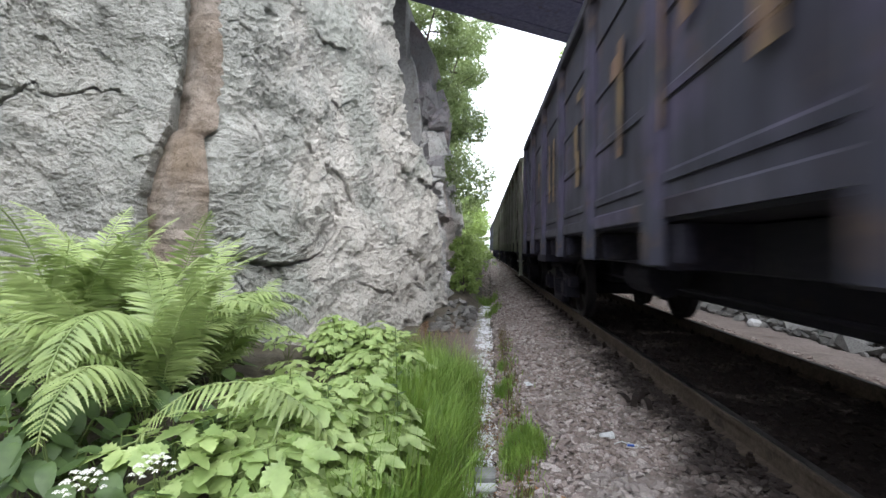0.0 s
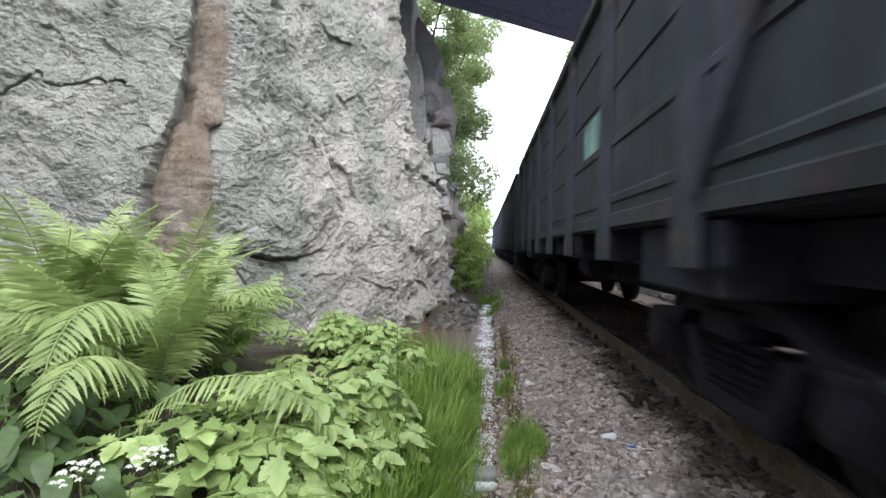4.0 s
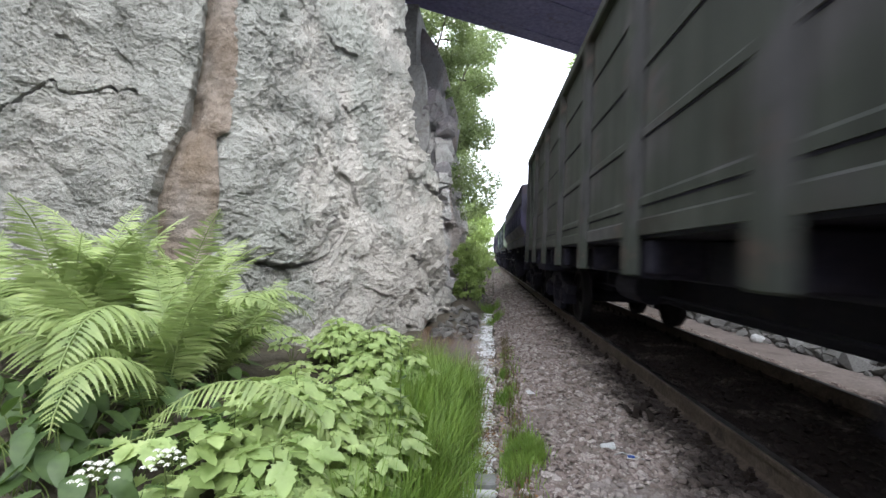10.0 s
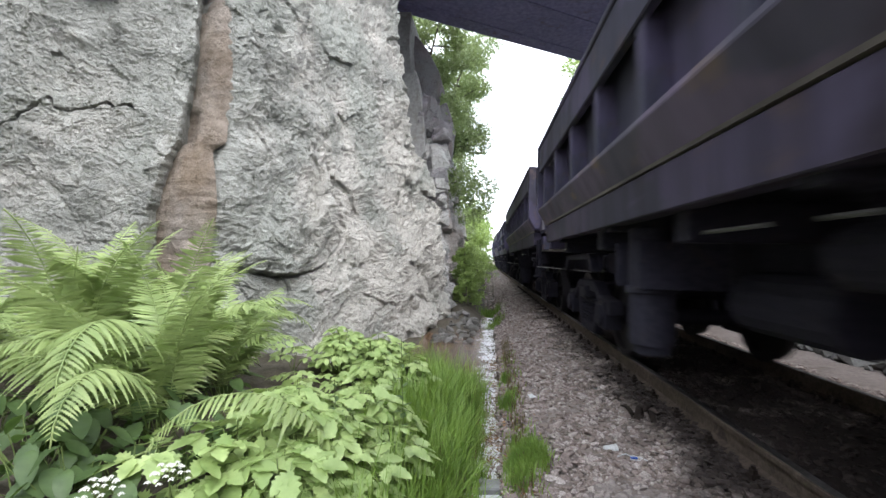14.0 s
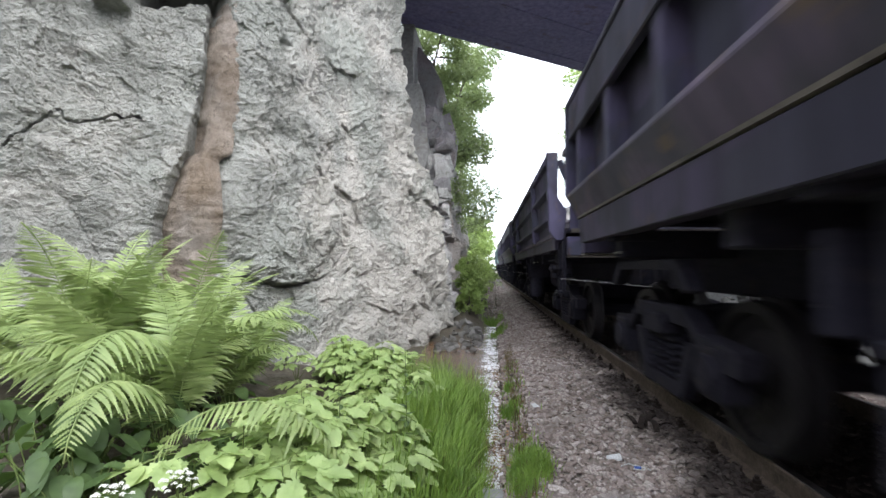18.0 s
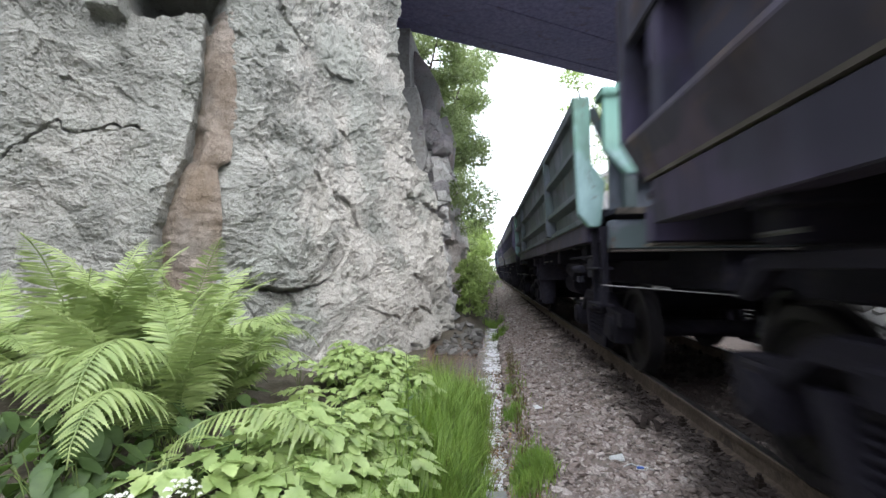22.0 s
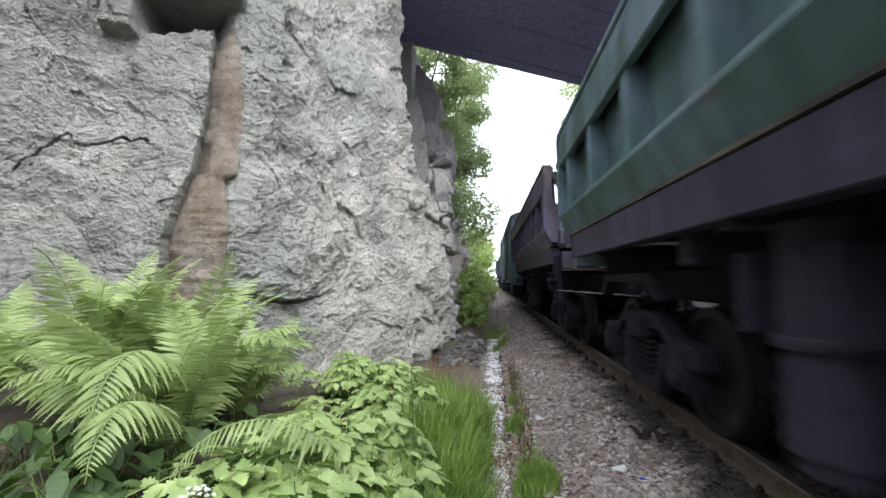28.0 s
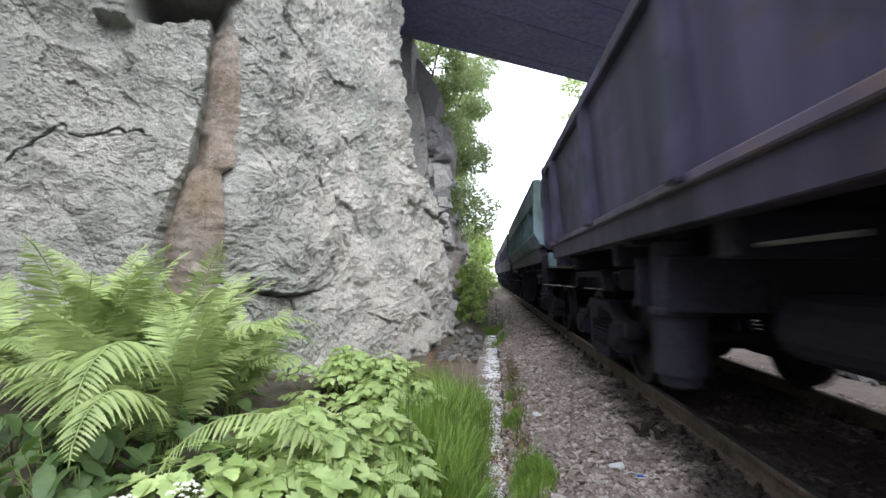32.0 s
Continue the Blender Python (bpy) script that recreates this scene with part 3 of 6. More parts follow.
def stained_stone(name, z0, z1, cap, label):
    """A brown slab that fills the cleft between z0 and z1: flush beside the right-hand rock, sunk behind the other."""
    nz, ns = 60, 26

    def spot(i, j):
        z = z0 + (z1 - z0) * j / (nz - 1)
        u = i / (ns - 1)
        a, b = edge_at(LEFT_EDGE, z) - 0.05, edge_at(RIGHT_EDGE, z) + 0.07
        s = a + (b - a) * u
        top = 1 - ((j / (nz - 1) - 0.86) / 0.14) ** 2 * 0.9 if cap and j / (nz - 1) > 0.86 else 1.0
        bow = 1 - abs(2 * u - 1) ** 2.2
        if i == 0:
            SIDES[0] = sum(rock_out(a - 0.12, z + q) for q in (-0.15, 0, 0.15)) / 3 - 0.30
            SIDES[1] = sum(rock_out(b + 0.10, z + q) for q in (-0.15, 0, 0.15)) / 3 - 0.015
        out = SIDES[0] + (SIDES[1] - SIDES[0]) * smooth_step(-0.1, 1.0, u)
        if cap:
            out += (0.10 * bow + 0.05) * max(0, top) ** 0.5 - 0.05
        else:
            out += 0.05 * bow - 0.12 * (1 - smooth_step(0.30, 0.42, u)) * (1 - smooth_step(2.85, 3.05, z))
        a, rim = chips(s + 0.04 * fbm(s * 4, z * 4, 3, 3), z, 5.0, 0.6, 0.22, 0.016, 61.0)
        return face_point(s, z, out + a + 0.02 * fbm(s * 7, z * 9, 6, 4))
    return tagged(sheet(name, ns, nz, spot, STAINED), label, "stone", kind="structure")


stained_stone("cleft_stone_lower", 0.9, 2.56, True, "rounded rust-brown stone wedged in the cleft")
stained_stone("cleft_stone_upper", 2.44, 4.5, False, "narrow brown stained stone column in the cleft")


def behind_point(i, j):
    """Unseen wall behind the viewer, added to cut the light under the train."""
    u, v = i / 79, j / 23
    y = 0.6 - 60 * u
    z = -0.6 + 8.6 * v
    x = -8.8 + 3.2 * smooth_step(0, -9, y) + 0.5 * fbm(y * 0.3, z * 0.4, 14, 4) - 0.10 * max(0, z) + 0.2 * noise.cell(Vector((y * 0.9, z * 0.9, 5)))
    return (x, y, z)


tagged(sheet("unseen_blocker_wall", 80, 24, behind_point, ROCK_DARK, smooth=False), "unseen rock wall added to block light from behind", "rock wall", kind="structure")

# far rock behind the bridge, with its ragged top
FAR = ((-3.4, 12.2), (-2.25, 12.6), (-1.85, 13.4), (-1.75, 15.0), (-1.45, 17.0), (-1.35, 21.0), (-1.8, 27.0), (-3.0, 36.0))


def far_point(i, j):
    u = i / 89 * (len(FAR) - 1.001)
    k, f = int(u), u - int(u)
    x, y = FAR[k][0] + f * (FAR[k + 1][0] - FAR[k][0]), FAR[k][1] + f * (FAR[k + 1][1] - FAR[k][1])
    top = 7.2 - 0.28 * max(0, y - 13) + 0.8 * fbm(y * 0.8, 1, 1, 3)
    v = j / 59
    z = -0.8 + (top + 0.8) * v
    d = 0.35 * fbm(y * 0.7, z * 0.6, 8, 4) + 0.10 * (noise.ridged_multi_fractal(Vector((y * 1.6, z * 1.5, 3)), 0.9, 2.1, 4, 0.9, 2) - 1)
    d += 0.25 * noise.cell(Vector((y * 1.1, z * 0.9, 2))) - 0.05 * z
    return (x + d - (1.5 * (v - 0.94) / 0.06 if v > 0.94 else 0), y, z)


tagged(sheet("far_rock_face", 90, 60, far_point, ROCK_DARK, smooth=False), "dark grey jagged granite wall beyond the bridge", "rock wall", kind="structure")


# Foot shows between wagons; the steep upper part is added to block side light.
def right_point(i, j):
    y = -40 + 100 * i / 119
    v = j / 39
    z = -0.5 + 8.5 * v
    d = 0.5 * fbm(y * 0.5, z * 0.5, 18, 4) + 0.2 * noise.cell(Vector((y * 1.2, z * 1.3, 5)))
    return (6.9 + 0.14 * z - d, y, z)


tagged(sheet("rock_bank", 120, 40, right_point, ROCK_DARK, smooth=False), "grey rock bank behind the train, upper part added to block light", "rock wall", kind="structure")

# ---- bridge ----
ROUGH = [(-1, -0.7, -0.8), (0.8, -1, -0.9), (1, 0.8, -0.7), (-0.8, 1, -1), (-0.9, -0.9, 0.6), (0.5, -0.8, 1), (1, 0.6, 0.7), (-0.6, 0.9, 0.9), (0.1, -1.25, 0.1), (1.3, 0.0, 0.05)]
ROUGH_F = [(3, 2, 1, 0), (4, 5, 6, 7), (0, 1, 8), (1, 5, 8), (5, 4, 8), (4, 0, 8), (1, 2, 9), (2, 6, 9), (6, 5, 9), (5, 1, 9), (2, 3, 7, 6), (3, 0, 4, 7)]

E_DIR = Vector((5.29, 3.40, 0)).normalized()
BR = Matrix.Translation((-2.29, 12.31, 0)) @ Matrix.Rotation(math.atan2(E_DIR.y, E_DIR.x), 4, "Z")
bridge = thing("bridge", "dark steel girder bridge across the cutting", "bridge", at=BR)
part("deck", Geo().box(-1.5, 16, -5.3, 0.12, 8.39, 8.75), CONCRETE, bridge, "stained concrete deck slab", 0.03)
part("parapet_beam", Geo().box(-1.5, 16, 0.0, 0.14, 8.75, 9.3), CONCRETE, bridge, bevel=0.02)
for k in range(4):
    y = -0.25 - k * 1.55
    part("girder", Geo().along_x(((y - 0.25, 8.04), (y + 0.25, 8.04), (y + 0.25, 8.07), (y + 0.02, 8.09), (y + 0.02, 8.39), (y - 0.02, 8.39), (y - 0.02, 8.09), (y - 0.25, 8.07)), -1.5, 16), GIRDER, bridge)
for k in range(3):
    part("soffit_plate", Geo().box(-1.5, 16, -1.53 - k * 1.55, -0.52 - k * 1.55, 8.055, 8.09), GIRDER, bridge)
part("far_abutment", Geo().box(8.0, 15, -5.2, 0.0, -0.4, 8.03), CONCRETE, bridge, "grey concrete abutment", 0.04)
abutment = thing("bridge_abutment", "weathered grey concrete bridge abutment beside the rock", "abutment")
part("bearing_wall", Geo().along_y(((-4.2, 5.9), (-2.30, 5.9), (-2.28, 6.3), (-2.33, 7.2), (-2.30, 8.02), (-4.2, 8.02)), 12.05, 14.2), CONCRETE, abutment, bevel=0.02)
part("front_slab", Geo().along_y(((-3.2, 3.7), (-2.05, 3.75), (-1.86, 4.15), (-1.90, 5.0), (-1.97, 5.6), (-2.12, 6.3), (-3.2, 6.3)), 12.0, 12.5), CONCRETE, abutment, "smooth grey concrete slab", bevel=0.03)
part("shaded_stone", Geo().along_y(((-3.5, 4.2), (-1.42, 4.2), (-1.30, 4.5), (-1.22, 5.3), (-1.36, 5.72), (-1.60, 5.60), (-1.74, 5.95), (-1.58, 6.6), (-1.92, 7.25), (-2.25, 7.7), (-3.5, 7.7)), 12.75, 14.4), SHADED, abutment, "stone under the bridge end, coloured dark for its shade", bevel=0.03)

# broken rock below the abutment
r_rock = random.Random(8)
for k in range(150):
    z = -0.4 + 5.9 * k / 149
    s = r_rock.uniform(0.11, 0.30)
    x = -1.72 + 0.05 * math.sin(3 * z) - 0.03 * z + r_rock.uniform(-0.40, 0.34)
    q = [Vector((c[0] * s * r_rock.uniform(0.8, 1.15), c[1] * s * r_rock.uniform(0.9, 1.3), c[2] * s * r_rock.uniform(0.75, 1.25))) for c in ROUGH]
    # Upper blocks and every seventh take the stone with shade in its colour.
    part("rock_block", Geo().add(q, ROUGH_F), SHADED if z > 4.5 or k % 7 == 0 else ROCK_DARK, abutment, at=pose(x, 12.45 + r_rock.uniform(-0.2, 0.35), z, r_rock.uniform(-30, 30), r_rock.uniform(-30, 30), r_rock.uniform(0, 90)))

# ---- track ----
track = thing("railway_track", "broad-gauge railway track with rusty rails on ballast", "track", kind="structure")
RAILPROF = ((-0.075, -0.18), (0.075, -0.18), (0.075, -0.165), (0.012, -0.14), (0.010, -0.045), (0.036, -0.035), (0.036, -0.006), (0.028, 0.0), (-0.028, 0.0), (-0.036, -0.006), (-0.036, -0.035), (-0.010, -0.045), (-0.012, -0.14), (-0.075, -0.165))
WAY = [-300 + 30 * k for k in range(10)] + [k * 4.0 for k in range(0, 12)] + [48.0 + 6 * k for k in range(52)]


def along_track(prof):
    """A closed (x, z) outline drawn out along the track."""
    k, g = len(prof), Geo()
    v = []
    for d in WAY:
        x, y, h = track_at(d)
        v += [(x + q * math.cos(h), y - q * math.sin(h), z) for q, z in prof]
    n = len(WAY)
    f = [(i * k + j, (i + 1) * k + j, (i + 1) * k + (j + 1) % k, i * k + (j + 1) % k) for i in range(n - 1) for j in range(k)]
    return g.add(v, f + [tuple(range(k)), tuple(range(n * k - 1, (n - 1) * k - 1, -1))])


for sx in (-0.797, 0.797):
    part("rail", along_track([(x + sx, z + RT - 0.004) for x, z in RAILPROF]), RAILSIDE, track, "rusty rail")
    part("rail_head", along_track([(sx - 0.026, RT - 0.006), (sx + 0.026, RT - 0.006), (sx + 0.026, RT), (sx - 0.026, RT)]), RAILTOP, track, "polished running surface")
sleeper_me = Geo().along_x(((-0.13, -0.2), (0.13, -0.2), (0.11, 0.0), (-0.11, 0.0)), -1.35, 1.35).mesh("sleeper", 0.01)
clip_geo = Geo().box(-0.15, 0.15, -0.07, 0.07, 0, 0.02).box(-0.13, -0.08, -0.03, 0.03, 0.02, 0.055).box(0.08, 0.13, -0.03, 0.03, 0.02, 0.055)
clip_geo.tube((-0.105, 0, 0.02), (-0.105, 0, 0.10), 0.014, 8).tube((0.105, 0, 0.02), (0.105, 0, 0.10), 0.014, 8)
clip_geo.tube((-0.105, 0, 0.055), (-0.105, 0, 0.08), 0.026, 6).tube((0.105, 0, 0.055), (0.105, 0, 0.08), 0.026, 6)
clip_me = clip_geo.mesh("rail_fastening")
for k in range(100):
    y = -2 + k * 0.54
    sl = part("sleeper", sleeper_me, CONCRETE, track, at=on_track(y, 0, RT - 0.235))
    if y < 22:
        for sx in (-0.797, 0.797):
            part("rail_fastening", clip_me, RUST, sl, at=pose(sx, 0, 0.041))

# ---- train ----
WHEEL = Geo().lathe_x([(0.06, 0.0), (0.06, 0.10), (0.02, 0.13), (-0.01, 0.30), (0.02, 0.39), (0.065, 0.40), (0.065, 0.472), (-0.045, 0.478), (-0.05, 0.505), (-0.075, 0.505), (-0.08, 0.40), (-0.04, 0.38), (-0.05, 0.16), (-0.10, 0.13), (-0.10, 0.0)], 28).mesh("wheel")
AXLE = Geo().lathe_x([(-1.02, 0.0), (-1.02, 0.065), (-0.8, 0.075), (-0.7, 0.095), (0.7, 0.095), (0.8, 0.075), (1.02, 0.065), (1.02, 0.0)], 14).mesh("axle")
HUB = Geo()
for k in range(3):
    a = k * 2.0944
    HUB.tube((-1.01, 0.07 * math.cos(a), 0.07 * math.sin(a)), (-1.04, 0.07 * math.cos(a), 0.07 * math.sin(a)), 0.014, 6)
HUB = HUB.tube((-1.0, 0, 0), (-1.03, 0, 0), 0.11, 14).mesh("hub_cap")

SIDE = Geo()
SIDE.along_x(((-1.22, 0.50), (-1.22, 0.66), (-0.72, 0.70), (-0.45, 0.86), (0.45, 0.86), (0.72, 0.70), (1.22, 0.66), (1.22, 0.50), (0.80, 0.52), (0.52, 0.72), (-0.52, 0.72), (-0.80, 0.52)), -1.09, -0.93)
SIDE.along_x(((-0.62, 0.60), (-0.45, 0.60), (-0.30, 0.28), (0.30, 0.28), (0.45, 0.60), (0.62, 0.60), (0.40, 0.16), (-0.40, 0.16)), -1.07, -0.95)
SIDE = SIDE.mesh("bogie_side_frame", 0.012)
BOX = Geo().box(-1.12, -0.90, -0.15, 0.15, -0.16, 0.17).tube((-1.16, 0, 0), (-1.10, 0, 0), 0.13, 14).mesh("axle_box", 0.015)
SPRING = Geo().line([(-1.01 + 0.07 * math.cos(k * 0.785), 0.07 * math.sin(k * 0.785), 0.285 + 0.0068 * k) for k in range(49)], 0.017, 5).mesh("spring")
BOLSTER = Geo().along_y(((-1.15, 0.62), (1.15, 0.62), (1.15, 0.78), (0.5, 0.86), (-0.5, 0.86), (-1.15, 0.78)), -0.2, 0.2).mesh("bolster", 0.015)
SHOE = Geo().box(-0.86, -0.74, -0.05, 0.05, 0.32, 0.68).box(-0.80, 0.80, -0.03, 0.03, 0.40, 0.46).mesh("brake_beam")
MIRROR = Matrix.Diagonal((-1, 1, 1, 1))


def bogie(wagon, y, wheel_mat, first_mat=None):
    """A two-axle truck under a wagon at y, its wheelsets free to turn."""
    flip = Matrix.Rotation(math.pi, 4, "Z")
    for m in (pose(0, y, 0), pose(0, y, 0) @ flip):
        part("bogie_side_frame", SIDE, BOGIE, wagon, at=m)
        for dy in (-0.2, 0.0, 0.2):
            part("spring", SPRING, BOGIE, wagon, at=m @ pose(0, dy, 0))
    part("bolster", BOLSTER, BOGIE, wagon, at=pose(0, y, 0))
    for dy in (-0.925, 0.925):
        part("brake_beam", SHOE, BOGIE, wagon, at=pose(0, y + dy + (0.53 if dy < 0 else -0.53), 0))
        for m in (pose(0, y + dy, 0.475), pose(0, y + dy, 0.475) @ flip):
            part("axle_box", BOX, BOGIE, wagon, at=m)
        ax = part("axle", AXLE, BOGIE, wagon, at=pose(0, y + dy, 0.475))
        mat = first_mat if first_mat and dy < 0 else wheel_mat
        part("wheel", WHEEL, mat, ax, at=pose(-0.79, 0, 0, 0, 0, 180))
        part("wheel", WHEEL, mat, ax, at=pose(0.79, 0, 0))
        part("hub_cap", HUB, TREAD, ax)


COUPLER = Geo().box(-0.12, 0.12, -0.75, 0.1, 0.98, 1.16).box(-0.2, 0.16, -0.95, -0.70, 0.90, 1.24).box(-0.26, -0.1, -1.02, -0.80, 0.93, 1.22)
COUPLER = COUPLER.mesh("coupler", 0.03)
HOSE = Geo().line([(0.35, 0.0, 0.98), (0.35, -0.16, 0.92), (0.36, -0.26, 0.72), (0.33, -0.40, 0.55), (0.25, -0.55, 0.60), (0.18, -0.62, 0.72)], 0.028, 8).mesh("brake_hose")
LEVER = Geo().line([(-1.48, -0.16, 0.98), (-1.46, -0.16, 1.0), (-0.25, -0.20, 0.90), (-0.12, -0.20, 1.0)], 0.007, 6).mesh("uncoupling_rod")
LEVER2 = Geo().line([(-1.48, -0.16, 1.00), (-1.50, -0.2, 0.78)], 0.011, 6).mesh("lever_handle")


def draw_gear(wagon, half):
    for m in (pose(0, -half, 0), pose(0, half, 0, 0, 0, 180)):
        part("coupler", COUPLER, BOGIE, wagon, at=m)
        part("brake_hose", HOSE, RUBBER, wagon, at=m)
        part("uncoupling_rod", LEVER, BRIGHT, wagon, "pale thin steel rod", at=m)
        part("lever_handle", LEVER2, BOGIE, wagon, at=m)


def open_wagon(label, paint, post=None, end=None, pressed=False):
    """A tall four-axle open wagon: pressed side panels between posts, end walls with ladders, hatch floor."""
    post, end = post or paint, end or paint
    w = thing("open_wagon", label, "freight wagon", "open wagons of the train")
    H, X, T = 6.42, 1.485, 3.44
    part("floor", Geo().box(-1.45, 1.45, -H + 0.05, H - 0.05, 1.28, 1.36), UNDER, w)
    part("centre_sill", Geo().box(-0.28, 0.28, -H, H, 0.95, 1.27), UNDER, w, bevel=0.02)
    posts = [-H + 0.13 + i * (2 * H - 0.26) / 8 for i in range(9)]
    for m in (pose(0, 0, 0), pose(0, 0, 0, 0, 0, 180)):
        for i, (a, b) in enumerate(zip(posts, posts[1:])):
            key = (i == 0) + 2 * (i == 7)
            if key not in PANEL:
                PANEL[key] = Geo().box(-X, -X + 0.008, 0, b - a, 1.30, T).mesh("side_panel")
                DIAG[key + 10] = Geo().along_y(((-X, -0.10), (-X - 0.028, -0.06), (-X - 0.028, 0.06), (-X, 0.10)), 0.22, b - a - 0.22).mesh("panel_rib", 0.006)
            panel = part("side_panel", PANEL[key], paint, w, at=m @ pose(0, a, 0))
            for z in (1.72, 2.32, 2.92) if pressed else ():
                part("panel_rib", DIAG[key + 10], paint, panel, at=pose(0, 0, z))
            if key not in SEAMS:
                lap, gap = Geo(), Geo()
                for z in (1.50, 1.97, 2.45, 2.93):
                    lap.along_y(((-X, z + 0.07), (-X - 0.014, z + 0.05), (-X - 0.014, z), (-X, z)), 0.08, b - a - 0.08)
                    gap.box(-X - 0.003, -X + 0.002, 0.08, b - a - 0.08, z - 0.014, z)
                SEAMS[key] = (lap.mesh("lapped_seam"), gap.mesh("open_joint"))
            part("lapped_seam", SEAMS[key][0], paint, panel)
            part("open_joint", SEAMS[key][1], UNDER, panel)
            if key:
                lo, hi = (posts[1] - 0.1, posts[0] + 0.2) if key == 1 else (posts[7] + 0.1, posts[8] - 0.2)
                part("diagonal_brace", DIAG.setdefault(key, Geo().bar((-X - 0.03, lo, 1.40), (-X - 0.03, hi, 3.32), 0.05, 0.12).mesh("diagonal_brace")), post, w, at=m)
        for y in posts:
            part("side_post", POST, post, w, at=m @ pose(0, y, 0))
        part("top_rail", TOPRAIL, post, w, at=m)
        part("bottom_rail", LOWRAIL, paint, w, at=m)
        for y in posts[1:-1:2]:
            part("hatch_hinge", HINGE, UNDER, w, at=m @ pose(0, y, 0))
        # end wall
        part("end_wall", ENDWALL, end, w, at=m)
        for z in (1.75, 2.3, 2.85):
            part("end_rib", ENDRIB, end, w, at=m @ pose(0, 0, z))
        for x in (-1.43, 1.43):
            part("corner_post", CORNER, end, w, at=m @ pose(x, 0, 0))
        part("end_beam", ENDBEAM, UNDER, w, at=m)
        for z in (1.25, 1.6, 1.95, 2.3, 2.65, 3.0):
            part("ladder_rung", RUNG, BARE if z < 2 else post, w, at=m @ pose(0, 0, z))
        part("ladder_rail", LRAIL, post, w, at=m)
        for y in (0.045, 0.405):
            part("step_rail", STEP_RAIL, post, w, at=m @ pose(-1.49, y - H, 0.42))
        for z in (0.42, 0.78):
            part("step_tread", STEP_TREAD, post, w, at=m @ pose(-1.49, 0.225 - H, z))
    part("brake_rigging", RIGGING, UNDER, w)
    for y in (-4.325, 4.325):
        part("body_bolster", BODYBOLSTER, UNDER, w, at=pose(0, y, 0))
    for x in (-0.95, 0.95):
        part("floor_beam", FLOORBEAM, UNDER, w, at=pose(x, 0, 0))
    for k in range(7):
        y = -4.6 + k * 1.533
        part("cross_beam", XBEAM, UNDER, w, at=pose(0, y, 0))
    part("brake_cylinder", Geo().tube((0.5, -0.6, 0.85), (0.5, 0.1, 0.85), 0.18, 14), UNDER, w)
    part("air_tank", Geo().tube((-0.6, 0.5, 0.82), (-0.6, 1.3, 0.82), 0.2, 14), UNDER, w)
    part("brake_rod", Geo().tube((-0.5, -4, 0.72), (-0.5, 4, 0.72), 0.02, 6), UNDER, w)
    bogie(w, -4.325, TREAD)
    bogie(w, 4.325, TREAD)
    draw_gear(w, 6.46)
    return w


PANEL, DIAG, SEAMS = {}, {}, {}
_h, _x, _t = 6.42, 1.485, 3.44
POST = Geo().add([(-_x, -0.14, 1.02), (-_x - 0.07, -0.08, 1.02), (-_x - 0.07, 0.08, 1.02), (-_x, 0.14, 1.02), (-_x, -0.14, 3.40), (-_x - 0.07, -0.08, 3.40), (-_x - 0.07, 0.08, 3.40), (-_x, 0.14, 3.40)],
                 [(0, 1, 2, 3), (7, 6, 5, 4), (0, 4, 5, 1), (1, 5, 6, 2), (2, 6, 7, 3), (3, 7, 4, 0)]).mesh("side_post", 0.012)
TOPRAIL = Geo().box(-_x - 0.075, -_x + 0.06, -_h, _h, _t - 0.06, _t + 0.06).mesh("top_rail", 0.015)
LOWRAIL = Geo().along_y(((-_x - 0.02, 1.30), (-_x - 0.02, 1.40), (-_x + 0.004, 1.42), (-_x + 0.004, 1.30)), -_h, _h).mesh("bottom_rail")
HINGE = Geo().box(-1.46, -0.3, -0.05, 0.05, 1.0, 1.27).box(-1.47, -1.40, -0.28, -0.20, 1.05, 1.26).box(-1.47, -1.40, 0.20, 0.28, 1.05, 1.26).mesh("hatch_hinge")
ENDWALL = Geo().box(-1.47, 1.47, -_h, -_h + 0.01, 1.3, _t).box(-1.47, 1.47, -_h - 0.05, -_h + 0.06, _t - 0.07, _t + 0.05).mesh("end_wall")
ENDRIB = Geo().along_x(((-_h, -0.12), (-_h - 0.07, -0.07), (-_h - 0.07, 0.07), (-_h, 0.12)), -1.40, 1.40).mesh("end_rib", 0.01)
CORNER = Geo().box(-0.07, 0.07, -_h - 0.03, -_h + 0.10, 1.0, _t + 0.05).mesh("corner_post", 0.012)
ENDBEAM = Geo().box(-1.48, 1.48, -_h - 0.05, -_h + 0.10, 0.98, 1.30).mesh("end_beam", 0.015)
RUNG = Geo().tube((-1.35, -_h - 0.13, 0), (-0.95, -_h - 0.13, 0), 0.013, 6).mesh("ladder_rung")
LRAIL = Geo().box(-1.36, -1.33, -_h - 0.15, -_h - 0.10, 1.15, 3.3).box(-0.97, -0.94, -_h - 0.15, -_h - 0.10, 1.15, 3.3).box(-1.36, -0.94, -_h - 0.12, -_h, 3.2, 3.26).mesh("ladder_rail")
STEP_RAIL = Geo().box(-0.03, 0.03, -0.025, 0.025, 0, 0.78).mesh("step_rail", 0.005)
STEP_TREAD = Geo().box(-0.08, 0.08, -0.205, 0.205, 0, 0.03).mesh("step_tread", 0.005)
RIGGING = Geo().box(-0.14, 0.14, -3.1, 3.1, 0.56, 0.94).mesh("brake_rigging", 0.02)
BODYBOLSTER = Geo().box(-1.40, 1.40, -0.55, 0.55, 0.88, 1.27).box(-0.45, 0.45, -1.3, 1.3, 0.60, 0.96).mesh("body_bolster", 0.02)
